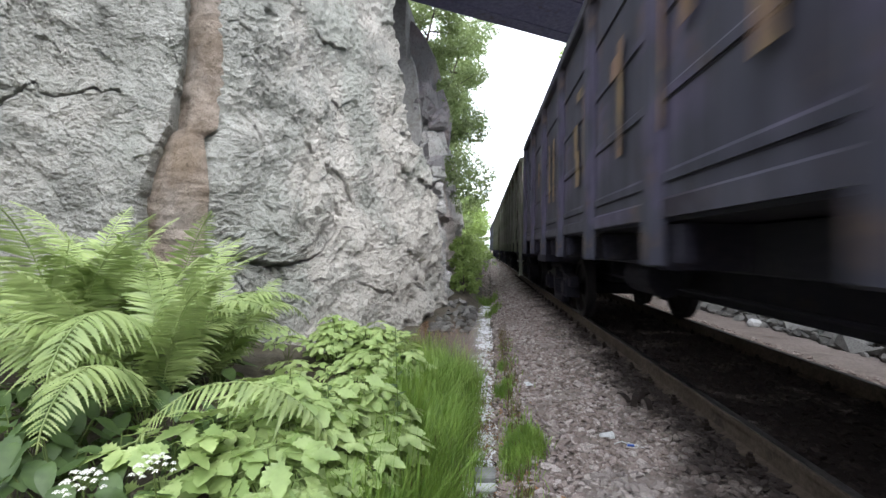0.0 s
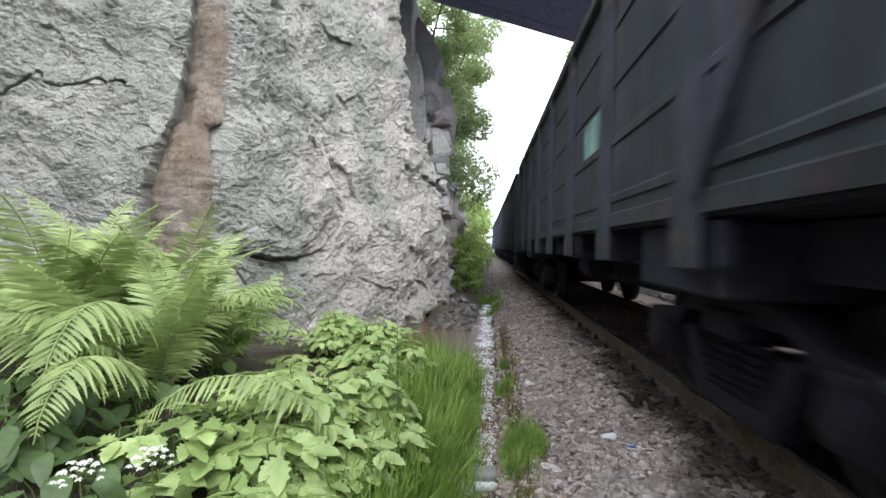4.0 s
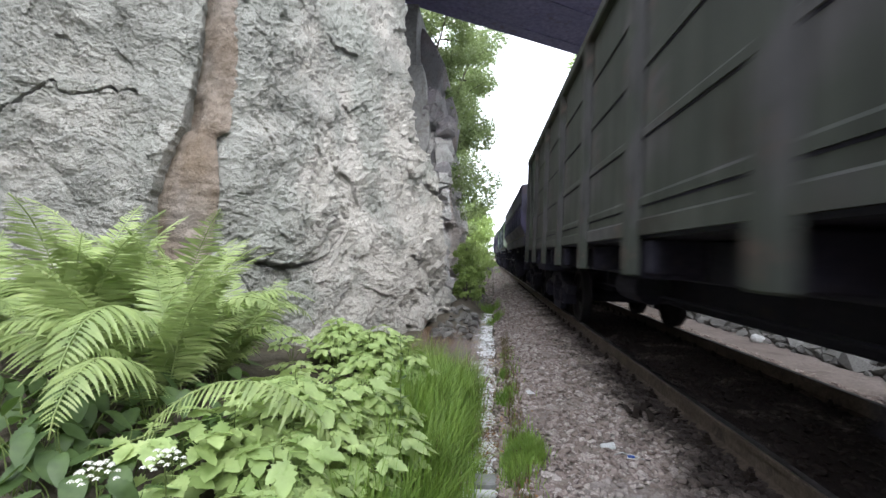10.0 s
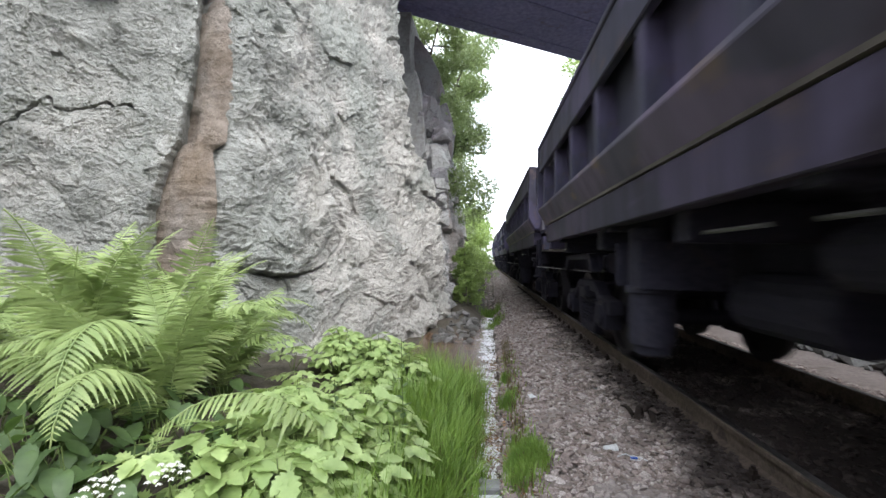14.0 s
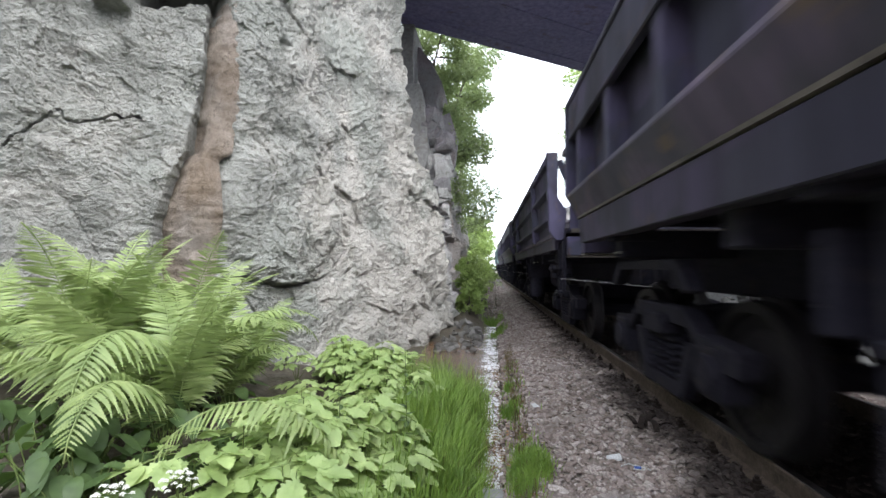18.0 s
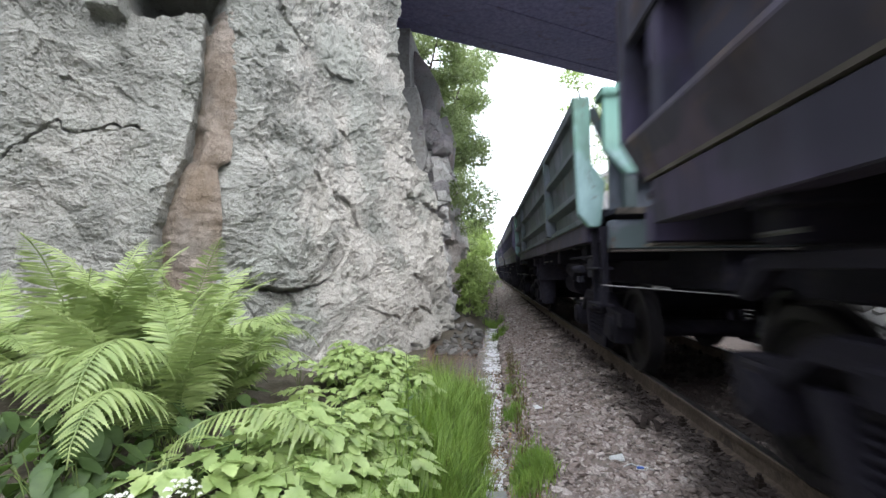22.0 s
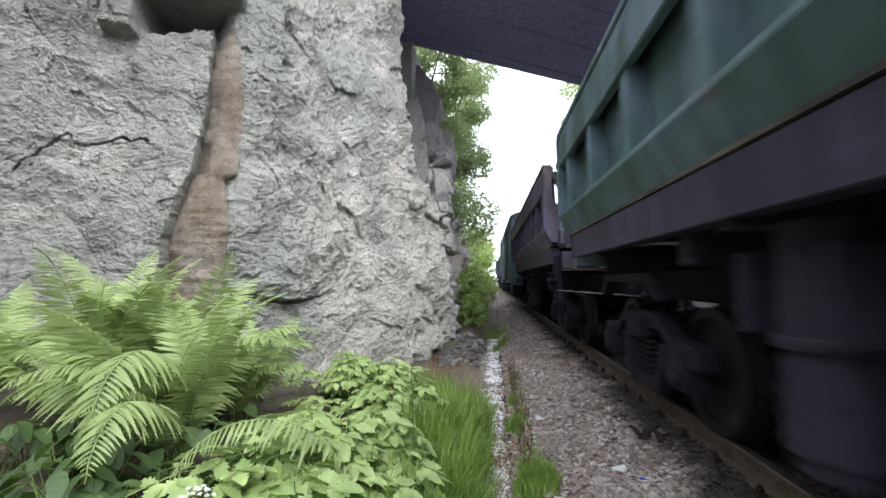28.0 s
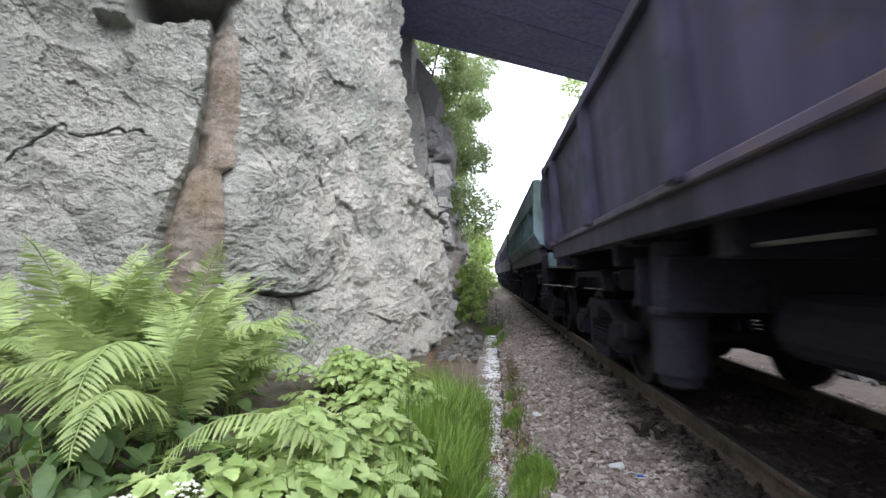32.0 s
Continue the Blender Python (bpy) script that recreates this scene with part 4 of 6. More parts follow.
FLOORBEAM = Geo().box(-0.05, 0.05, -6.3, 6.3, 0.98, 1.27).mesh("floor_beam", 0.01)
XBEAM = Geo().box(-1.40, 1.40, -0.09, 0.09, 1.02, 1.27).mesh("cross_beam", 0.015)

# tipping wagon
_d = 5.05
D_POST = Geo().box(-1.555, -1.36, -0.07, 0.07, 1.98, 2.68).mesh("side_post", 0.012)
D_BAND = Geo().box(-1.58, -1.50, -_d, _d, 2.66, 3.08).along_y(((-1.60, 3.05), (-1.60, 3.12), (-1.40, 3.12), (-1.40, 3.05)), -_d, _d).mesh("top_band", 0.012)
D_PANEL = Geo().along_y(((-1.36, 1.9), (-1.42, 3.06), (-1.40, 3.06), (-1.34, 1.9)), -_d, _d).mesh("side_panel")
D_LEDGE = Geo().along_y(((-1.30, 2.03), (-1.585, 2.03), (-1.595, 1.98), (-1.46, 1.73), (-1.30, 1.76)), -_d, _d).mesh("side_ledge", 0.008)
D_LIP = Geo().along_y(((-1.45, 1.725), (-1.475, 1.73), (-1.475, 1.755), (-1.45, 1.75)), -_d, _d).mesh("worn_edge")
D_FOOT = Geo().along_y(((-1.30, 1.70), (-1.50, 1.70), (-1.50, 1.64), (-1.44, 1.62), (-1.30, 1.62)), -_d, _d).mesh("side_ledge", 0.008)
D_SILL = Geo().along_y(((-1.455, 1.44), (-1.465, 1.72), (-1.30, 1.74), (-1.30, 1.53), (-1.22, 1.46), (-1.40, 1.44)), -_d + 0.1, _d - 0.1).mesh("side_sill", 0.008)
D_RIB = Geo().along_y(((-1.44, -0.07), (-1.565, -0.03), (-1.565, 0.03), (-1.44, 0.07)), -_d, _d).mesh("side_rib", 0.006)
D_WALL = Geo().along_y(((-1.42, 1.66), (-1.54, 2.94), (-1.51, 2.94), (-1.39, 1.66)), -_d, _d).mesh("side_wall")
D_TOP = Geo().box(-1.60, -1.45, -_d, _d, 2.84, 2.96).mesh("top_rail", 0.012)
D_WPOST = Geo().add([(-1.42, -0.10, 1.64), (-1.57, -0.06, 1.66), (-1.57, 0.06, 1.66), (-1.42, 0.10, 1.64), (-1.53, -0.10, 2.88), (-1.61, -0.06, 2.88), (-1.61, 0.06, 2.88), (-1.53, 0.10, 2.88)],
                    [(0, 1, 2, 3), (7, 6, 5, 4), (0, 4, 5, 1), (1, 5, 6, 2), (2, 6, 7, 3), (3, 7, 4, 0)]).mesh("side_post", 0.01)
D_ENDPLATE = Geo().along_y(((-1.60, 3.12), (-1.60, 2.02), (-1.47, 1.78), (-1.36, 1.78), (-1.30, 2.35), (-1.44, 2.55), (-1.44, 3.12)), -_d - 0.10, -_d + 0.02).mesh("end_plate", 0.012)
D_ENDPLATE_LOW = Geo().along_y(((-1.62, 2.96), (-1.58, 1.72), (-1.47, 1.58), (-1.36, 1.58), (-1.30, 2.05), (-1.44, 2.25), (-1.44, 2.96)), -_d - 0.10, -_d + 0.02).mesh("end_plate", 0.012)
D_BRACE = Geo().bar((-1.42, -_d - 0.03, 3.0), (-1.22, -_d - 0.03, 2.55), 0.06, 0.10).mesh("end_brace")
D_END = Geo().along_y(((-1.34, 3.10), (-1.34, 2.52), (-1.12, 2.26), (1.12, 2.26), (1.34, 2.52), (1.34, 3.10)), -_d - 0.22, -_d - 0.12)
D_END.box(-1.36, 1.36, -_d - 0.26, -_d + 0.04, 3.06, 3.16)
D_END = D_END.mesh("end_wall", 0.015)
D_ENDPOST = Geo().box(-0.06, 0.06, -_d - 0.20, -_d - 0.08, 1.72, 2.40).mesh("end_post", 0.01)
D_ENDLOW = Geo().box(-1.25, 1.25, -_d - 0.05, -_d, 1.75, 2.35).mesh("lower_end_panel")
D_PLAT = Geo().box(-1.30, 1.30, -_d - 0.42, -_d - 0.02, 1.69, 1.73).mesh("platform")
D_PEDGE = Geo().box(-1.30, 1.30, -_d - 0.44, -_d - 0.42, 1.675, 1.735).mesh("platform_edge")
D_BEAM = Geo().box(-1.34, 1.34, -_d - 0.40, -_d - 0.24, 1.34, 1.62).mesh("end_beam", 0.012)
D_BEDGE = Geo().box(-1.345, 1.345, -_d - 0.42, -_d - 0.22, 1.315, 1.335).mesh("beam_edge")
D_RES = Geo().tube((-0.80, -0.6, 1.16), (-0.80, 0.6, 1.16), 0.16, 18).tube((-0.80, -0.66, 1.16), (-0.80, 0.66, 1.16), 0.10, 14).box(-0.89, -0.71, -0.40, -0.34, 1.2, 1.5).box(-0.89, -0.71, 0.34, 0.40, 1.2, 1.5).mesh("reservoir", 0.006)
D_CYL = Geo().tube((-1.08, 0, 0.42), (-1.08, 0, 1.42), 0.19, 20).tube((-1.08, 0, 0.34), (-1.08, 0, 0.42), 0.15, 20).tube((-1.08, 0, 0.86), (-1.08, 0, 0.92), 0.22, 20).tube((-1.05, 0, 1.42), (-1.05, 0, 1.62), 0.15, 14).box(-1.3, -0.6, -0.32, -0.27, 0.9, 1.3).box(-1.3, -0.6, 0.27, 0.32, 0.9, 1.3)
D_CYL = D_CYL.mesh("tipping_cylinder", 0.008)
D_TANK = Geo().tube((-0.55, -0.5, 0.85), (-0.55, 0.5, 0.85), 0.22, 16).mesh("air_tank", 0.01)
D_VALVE = Geo().box(-1.30, -1.10, -0.15, 0.10, 1.05, 1.28).tube((-1.34, 0.2, 1.15), (-1.34, 0.6, 1.15), 0.05, 8).tube((-1.30, -0.5, 1.30), (-1.30, 1.2, 1.30), 0.018, 6).box(-1.36, -1.28, 0.3, 0.5, 0.98, 1.06).mesh("valve_gear", 0.008)
# Pale bar added where daylight shows through gaps in the frame.
D_DAYLIGHT = Geo().tube((-1.33, -0.13, 1.295), (-1.33, 0.13, 1.295), 0.012, 6).mesh("daylight_bar")
D_SKID = Geo().along_x(((-0.9, 1.0), (-0.7, 1.22), (0.7, 1.22), (0.9, 1.0), (0.8, 0.98), (0.6, 1.14), (-0.6, 1.14), (-0.8, 0.98)), -1.22, -1.10).mesh("bogie_guard", 0.008)


def tipping_wagon(label, paint, end, ribbed):
    """A side-tipping ballast wagon: high body on a deep frame, open ends with a platform, air cylinders between the bogies."""
    w = thing("tipping_wagon", label, "freight wagon", "tipping wagons of the train")
    part("body_floor", Geo().box(-1.34, 1.34, -_d, _d, 1.70, 1.78), UNDER, w)
    part("centre_sill", Geo().box(-0.30, 0.30, -5.4, 5.4, 0.92, 1.48), UNDER, w, bevel=0.02)
    for m in (pose(0, 0, 0), pose(0, 0, 0, 0, 0, 180)):
        if ribbed:
            part("side_wall", D_WALL, paint, w, at=m)
            for z in ((1.95, 2.43) if ribbed == 1 else ()):
                part("side_rib", D_RIB, paint, w, at=m @ pose(-0.035 * (z - 2.0), 0, z))
            part("top_rail", D_TOP, paint, w, at=m)
            for y in ((-2.55, 2.55) if ribbed == 1 else (-4.2, -2.1, 0, 2.1, 4.2)):
                part("side_post", D_WPOST, paint, w, at=m @ pose(0, y, 0))
        else:
            part("side_panel", D_PANEL, paint, w, at=m)
            part("top_band", D_BAND, paint, w, at=m)
            for k in range(9):
                part("side_post", D_POST, paint, w, at=m @ pose(0, -4.6 + 1.15 * k, 0))
        low = pose(0, 0, -0.10 if ribbed else 0)
        part("side_ledge", D_FOOT if ribbed else D_LEDGE, paint if paint in (P_GREEN, P_TIPMOSS) else LEDGE_DUST, w, "dusty brown-grey sloping ledge", at=m)
        part("worn_edge", D_LIP, RUST_EDGE, w, "rubbed rusty lower edge", at=m @ low)
        part("side_sill", D_SILL, SILL_GREY, w, at=m)
        for k in range(4):
            part("hinge_arm", D_HINGE, UNDER, w, at=m @ pose(0, -3.9 + 2.6 * k, 0))
        part("tipping_cylinder", D_CYL, UNDER, w, at=m @ pose(0, 1.1, 0))
        part("reservoir", D_RES, UNDER, w, at=m @ pose(0, -1.3, 0))
        part("air_tank", D_TANK, UNDER, w, at=m)
        for y in (-3.6, 3.6):
            part("bogie_guard", D_SKID, BOGIE, w, at=m @ pose(0, y, 0))
        part("valve_gear", D_VALVE, UNDER, w, at=m @ pose(0, -4.3, 0))
        for y in (-4.7, -1.38, -0.80, -0.52, 3.9):
            part("daylight_bar", D_DAYLIGHT, BARE, w, "short pale bar in place of daylight through a gap", at=m @ pose(0, y, 0))
        for side in (pose(0, 0, 0), MIRROR):
            part("end_plate", D_ENDPLATE_LOW if ribbed else D_ENDPLATE, end if end in (P_PALE, P_GREEN, P_SEA) else paint, w, at=m @ side)
            part("end_brace", D_BRACE, paint, w, at=m @ side @ pose(0, 0, -0.16 if ribbed else 0))
        part("end_wall", D_END, end, w, "pale weathered end wall", at=m @ pose(0, 0, -0.16 if ribbed else 0))
        for x in (-1.08, 1.08):
            part("end_post", D_ENDPOST, paint, w, at=m @ pose(x, 0, 0))
        part("lower_end_panel", D_ENDLOW, paint, w, at=m)
        part("platform", D_PLAT, UNDER, w, at=m)
        part("platform_edge", D_PEDGE, RUST_EDGE, w, at=m)
        part("end_beam", D_BEAM, paint, w, at=m)
        part("beam_edge", D_BEDGE, RUST_EDGE, w, at=m)
        for y in (-0.28, 0.08):
            part("step_rail", STEP_RAIL, BOGIE, w, at=m @ pose(-1.38, y - _d, 0.78))
        for z in (0.78, 1.14):
            part("step_tread", STEP_TREAD, BOGIE, w, at=m @ pose(-1.38, -0.10 - _d, z))
    for k in range(5):
        part("cross_beam", D_XB, UNDER, w, at=pose(0, -4 + 2 * k, 0))
    part("brake_gear", D_BRAKE, UNDER, w)
    bogie(w, -3.6, TREAD)
    bogie(w, 3.6, TREAD)
    draw_gear(w, 5.42)
    return w


LEDGE_DUST = wagon_paint("dusty_ledge_paint", (0.052, 0.049, 0.066), (0.084, 0.076, 0.086), (0.12, 0.085, 0.05), 0.6)
SILL_GREY = wagon_paint("grimy_sill_paint", (0.026, 0.025, 0.037), (0.042, 0.040, 0.052), amount=0.5)
RUST_EDGE = surface("rubbed_rusty_edge", (0.05, 0.045, 0.042), (0.19, 0.165, 0.14), 1.6, (0.035, 0.03, 0.028), 0.6, 0.2, 0.3, 0.004)
D_BRAKE = Geo().box(-0.30, 0.30, -1.55, -0.18, 0.66, 0.94).tube((-0.16, -1.45, 0.68), (-0.16, -0.24, 0.68), 0.15, 14).tube((0.16, -1.45, 0.68), (0.16, -0.40, 0.68), 0.13, 14).mesh("brake_gear", 0.01)
D_HINGE = Geo().along_x(((-0.10, 1.40), (0.10, 1.40), (0.06, 1.75), (-0.06, 1.75)), -1.40, -1.0).mesh("hinge_arm", 0.01)
D_XB = Geo().box(-1.30, 1.30, -0.10, 0.10, 1.25, 1.50).mesh("cross_beam", 0.015)

# covered wagon
PLANK_DARK = wagon_paint("bare_grey_boards", (0.075, 0.088, 0.084), (0.125, 0.14, 0.13), (0.06, 0.05, 0.045), 0.5)


def covered_wagon(label):
    """An old boarded van with a sliding door in the middle, diagonal braces and a curved roof."""
    w = thing("covered_wagon", label, "freight wagon")
    H, X = 6.75, 1.52
    part("frame", Geo().box(-1.50, 1.50, -H, H, 1.02, 1.14).box(-0.3, 0.3, -H, H, 0.90, 1.02), UNDER, w, bevel=0.01)
    n = 23
    step = 2.62 / n
    arch = [(1.62 * math.cos(math.pi * k / 12), 3.74 + 0.42 * math.sin(math.pi * k / 12)) for k in range(13)]
    part("roof", Geo().along_y(arch, -H - 0.12, H + 0.12), P_CHAR, w, "dark rusty sheet roof", smooth=False)
    side_me = Geo().box(-X - 0.03, -X, 0, 5.55, 0, step - 0.008).mesh("plank", 0.004)
    end_me = Geo().box(-X, X, -0.03, 0, 0, step - 0.008).mesh("plank", 0.004)
    door_me = Geo().box(-X - 0.09, -X - 0.05, 0, 2.36, 1.18, 3.60)
    for y in (0.02, 0.80, 1.56, 2.24):
        door_me.box(-X - 0.125, -X - 0.088, y, y + 0.10, 1.18, 3.60)
    door_me.box(-X - 0.12, -X - 0.088, 0, 2.36, 1.18, 1.27).box(-X - 0.12, -X - 0.088, 0, 2.36, 3.50, 3.60)
    door_me = door_me.mesh("sliding_door", 0.006)
    post_me = Geo().box(-X - 0.10, -X - 0.028, -0.06, 0.06, 1.10, 3.76).mesh("side_post", 0.008)
    sill_me = Geo().box(-X - 0.05, -X + 0.02, -H, H, 1.03, 1.11).box(-X - 0.09, -X + 0.05, -H, H, 3.70, 3.78).mesh("side_rail", 0.008)
    hatch_me = Geo().box(-X - 0.06, -X - 0.02, 0, 0.90, 1.55, 3.60).box(-X - 0.08, -X - 0.06, 0.06, 0.84, 1.62, 3.53).mesh("hatch", 0.01)
    for m in (pose(0, 0, 0), pose(0, 0, 0, 0, 0, 180)):
        part("inner_lining", LINING, P_MINT_DARK, w, at=m)
        for k in range(n):
            mat = P_PALE_MINT if k in (0, 1, 3) else PLANK_DARK if k in (6, 10, 15, 19, 20, 22) else P_MINT
            part("plank", side_me, mat, w, at=m @ pose(0, -H, 1.12 + k * step))
            part("plank", side_me, mat, w, at=m @ pose(0, H - 5.55, 1.12 + k * step))
            part("plank", end_me, P_TEAL, w, at=m @ pose(0, -H, 1.12 + k * step))
        part("side_rail", sill_me, P_MINT, w, at=m)
        for y in (-H + 0.06, -H + 1.38, -H + 3.75, -1.28, 1.28, H - 3.75, H - 1.38, H - 0.06):
            part("side_post", post_me, P_MINT, w, at=m @ pose(0, y, 0))
        for a, b in ((-1.45, -H + 3.7), (1.45, H - 3.7), (-H + 0.12, -H + 1.1), (H - 0.12, H - 1.1), (-H + 3.65, -H + 2.55), (H - 3.65, H - 2.55)):
            part("diagonal_brace", Geo().bar((-X - 0.06, a, 1.25), (-X - 0.06, b, 3.6), 0.06, 0.12), P_CHAR, w, at=m)
        part("sliding_door", door_me, P_PALE_MINT, w, "faded mint sheet-metal sliding door", at=m @ pose(0, -1.18, 0))
        part("door_handle", DOORBAR, P_MINT_DARK, w, at=m)
        part("door_rail", DRAIL, UNDER, w, at=m)
        for y in (H - 2.45,):
            part("hatch", hatch_me, HATCH_BROWN, w, "rust-brown ventilation hatch", at=m @ pose(0, y, 0))
        for x in (-1.45, -0.5, 0.5, 1.45):
            part("end_post", ENDP, P_TEAL, w, at=m @ pose(x, 0, 0))
        part("end_beam", COVBEAM, P_CHAR, w, at=m)
        part("step_ladder", COVSTEP, P_MINT, w, at=m)
        part("end_rung", COVRUNG, BRIGHT, w, at=m)
    for k in range(5):
        part("cross_beam", XBEAM, UNDER, w, at=pose(0, -4 + 2 * k, -0.16))
    part("brake_cylinder", Geo().tube((0.5, -0.6, 0.75), (0.5, 0.1, 0.75), 0.18, 14), UNDER, w)
    bogie(w, -5.0, TREAD, RED_WHEEL)
    bogie(w, 5.0, TREAD)
    draw_gear(w, 6.85)
    return w


P_PALE_MINT = wagon_paint("pale_mint_boards", (0.13, 0.175, 0.145), (0.18, 0.225, 0.185), (0.07, 0.06, 0.05), 0.4)
P_MINT_DARK = wagon_paint("dirty_mint_steel", (0.045, 0.065, 0.06), (0.08, 0.105, 0.095), (0.06, 0.045, 0.035), 0.5)
HATCH_BROWN = wagon_paint("dark_brown_hatch_paint", (0.050, 0.043, 0.046), (0.085, 0.073, 0.073), (0.05, 0.035, 0.03), 0.5)
LINING = Geo().box(-1.50, -1.47, -6.7, 6.7, 1.12, 3.74).mesh("inner_lining")
DOORBAR = Geo().box(-1.68, -1.65, -0.9, 0.9, 2.2, 2.26).box(-1.70, -1.65, 0.7, 1.35, 2.1, 2.35).mesh("door_handle", 0.008)
DRAIL = Geo().box(-1.66, -1.54, -1.5, 1.5, 1.06, 1.11).mesh("door_rail", 0.006)
ENDP = Geo().box(-0.05, 0.05, -6.86, -6.78, 1.0, 3.8).mesh("end_post", 0.008)
COVBEAM = Geo().box(-1.52, 1.52, -6.84, -6.76, 0.95, 1.25).mesh("end_beam", 0.01)
COVSTEP = Geo().box(-1.56, -1.50, -6.6, -6.55, 0.45, 1.05).box(-1.56, -1.50, -6.25, -6.2, 0.45, 1.05).box(-1.60, -1.44, -6.6, -6.2, 0.45, 0.48).mesh("step_ladder", 0.004)
COVRUNG = Geo().tube((-1.4, -6.9, 1.35), (-0.95, -6.9, 1.35), 0.012, 6).tube((-1.4, -6.9, 1.75), (-0.95, -6.9, 1.75), 0.012, 6).mesh("end_rung")

WAGONS = []      # (object, metres behind the first coupling)
OPEN = ((-2, P_CHAR, P_CHAR, P_CHAR, "charcoal open wagon with rust streaks"), (-1, P_CHAR, P_CHAR, P_CHAR, "charcoal open wagon with worn yellow lettering"),
        (0, P_KHAKI, P_KHAKI, P_KHAKI, "grey-olive open wagon with faded panels"), (1, P_OLIVE, P_OLIVE, P_MINT, "olive green open wagon with pale end ladder"),
        (2, P_MOSS, P_MOSS, P_TEAL, "moss green open wagon with teal end"), (3, P_DRAB, P_MOSS, P_MOSS, "dark drab open wagon with dusty posts"),
        (4, P_MOSS, P_MOSS, P_SLATE, "dark drab green open wagon with grey end ladder"), (5, P_SLATE, P_SLATE, P_SLATE, "slate grey open wagon with pressed ribs"),
        (6, P_SOOT, P_SOOT, P_GREEN, "dark grey-olive open wagon with forest green corner panel"))
for k, paint, post, end, label in OPEN:
    WAGONS.append((open_wagon(label, paint, post, end, paint is P_SLATE), 13.92 * k + 7.12))
PAINTED = wagon_paint("worn_yellow_lettering", (0.22, 0.155, 0.08), (0.15, 0.105, 0.06), (0.05, 0.045, 0.04), 1.2)
lettered = WAGONS[1][0]
for y, z, h, wd in ((-0.98, 1.80, 0.86, 0.10), (-0.88, 2.42, 0.16, 0.16), (-1.72, 1.80, 0.92, 0.12), (-2.08, 2.26, 0.44, 0.12), (-1.96, 2.62, 0.10, 0.24), (-2.72, 1.84, 0.30, 0.14), (-2.84, 2.10, 0.55, 0.12), (-2.72, 2.62, 0.10, 0.36),
                    (0.16, 1.82, 0.92, 0.10), (0.46, 1.78, 0.36, 0.14), (0.56, 2.10, 0.34, 0.12), (0.28, 2.66, 0.10, 0.26), (1.76, 1.78, 0.88, 0.11), (2.06, 1.78, 0.88, 0.11), (2.44, 1.80, 0.86, 0.10), (3.4, 1.84, 0.8, 0.11), (3.7, 2.2, 0.42, 0.11)):
    part("lettering_bar", Geo().box(-1.520, -1.516, y, y + wd, z, z + h), PAINTED, lettered, "worn yellow painted bar")
NAVY = wagon_paint("navy_patch_paint", (0.015, 0.021, 0.028), (0.024, 0.032, 0.040), amount=0.3)
STENCIL = wagon_paint("pale_stencil_paint", (0.15, 0.165, 0.125), (0.20, 0.21, 0.17), amount=0.4)
OCHRE = wagon_paint("ochre_mark_paint", (0.24, 0.15, 0.05), (0.30, 0.20, 0.08), amount=0.3)
for k, y0, y1, z0, z1, paint, says in ((3, -1.46, -0.14, 1.58, 1.96, NAVY, "navy repainted patch"), (3, -1.46, -0.30, 2.05, 2.30, NAVY, "navy repainted patch"), (3, -4.58, -3.30, 1.58, 1.96, NAVY, "navy repainted patch"),
                                       (3, -2.60, -1.72, 1.58, 1.90, NAVY, "navy repainted patch"), (3, -2.60, -1.9, 2.05, 2.20, NAVY, "navy repainted patch"), (2, 4.90, 5.7, 2.05, 2.42, P_TEAL, "faded teal patch"),
                                       (6, -6.12, -5.40, 1.60, 1.86, STENCIL, "pale stencilled panel"), (6, -0.55, -0.16, 2.54, 2.80, STENCIL, "pale stencilled panel"), (6, -0.42, -0.16, 1.58, 1.80, STENCIL, "pale stencilled panel"),
                                       (6, 2.70, 2.80, 2.56, 2.86, OCHRE, "ochre painted mark"), (6, 2.98, 3.08, 2.56, 2.86, OCHRE, "ochre painted mark"), (6, 3.60, 3.70, 2.56, 2.86, OCHRE, "ochre painted mark"), (6, 3.86, 3.96, 2.56, 2.86, OCHRE, "ochre painted mark"),
                                       (4, -3.0, -2.2, 2.05, 2.40, P_SEA, "faded sea-green patch"), (8, 4.90, 6.14, 1.32, 3.36, P_FOREST, "forest green corner panel")):
    part("painted_patch", Geo().box(-1.4895, -1.484, y0, y1, z0, z1), paint, WAGONS[k][0], says)
TIP = ((P_BLUE, P_RUSTY, 0), (P_TIPMOSS, P_PALE, 1), (P_DARK, P_DUST, 0), (P_DARK, P_DUST, 0), (P_BLUE, P_DUST, 1), (P_DARK, P_DUST, 0), (P_BLUE, P_DUST, 1), (P_DARK, P_SLATE, 0),
       (P_DARK, P_DUST, 0), (P_TIPMOSS, P_SEA, 1), (P_BLUE, P_DUST, 0), (P_CHAR, P_DUST, 0), (P_DARK, P_GREEN, 1), (P_GREEN, P_GREEN, 0), (P_CHAR, P_DUST, 0))
SAYS = {P_BLUE: "dark blue-grey", P_MOSS: "moss green", P_DARK: "dark grey-green", P_GREEN: "bright green", P_CHAR: "charcoal", P_RUSTY: "rust-brown", P_PALE: "pale green", P_DUST: "dusty grey", P_SLATE: "slate grey", P_TEAL: "teal", P_TIPMOSS: "faded moss green", P_SEA: "sea green"}
for k, (paint, end, ribbed) in enumerate(TIP):
    WAGONS.append((tipping_wagon(SAYS[paint] + " side-tipping wagon with " + SAYS[end] + " end wall", paint, end, ribbed), 97.44 + 11.83 * (k + 0.5)))
WAGONS.append((covered_wagon("faded mint green boarded van with sliding door"), 282.02))
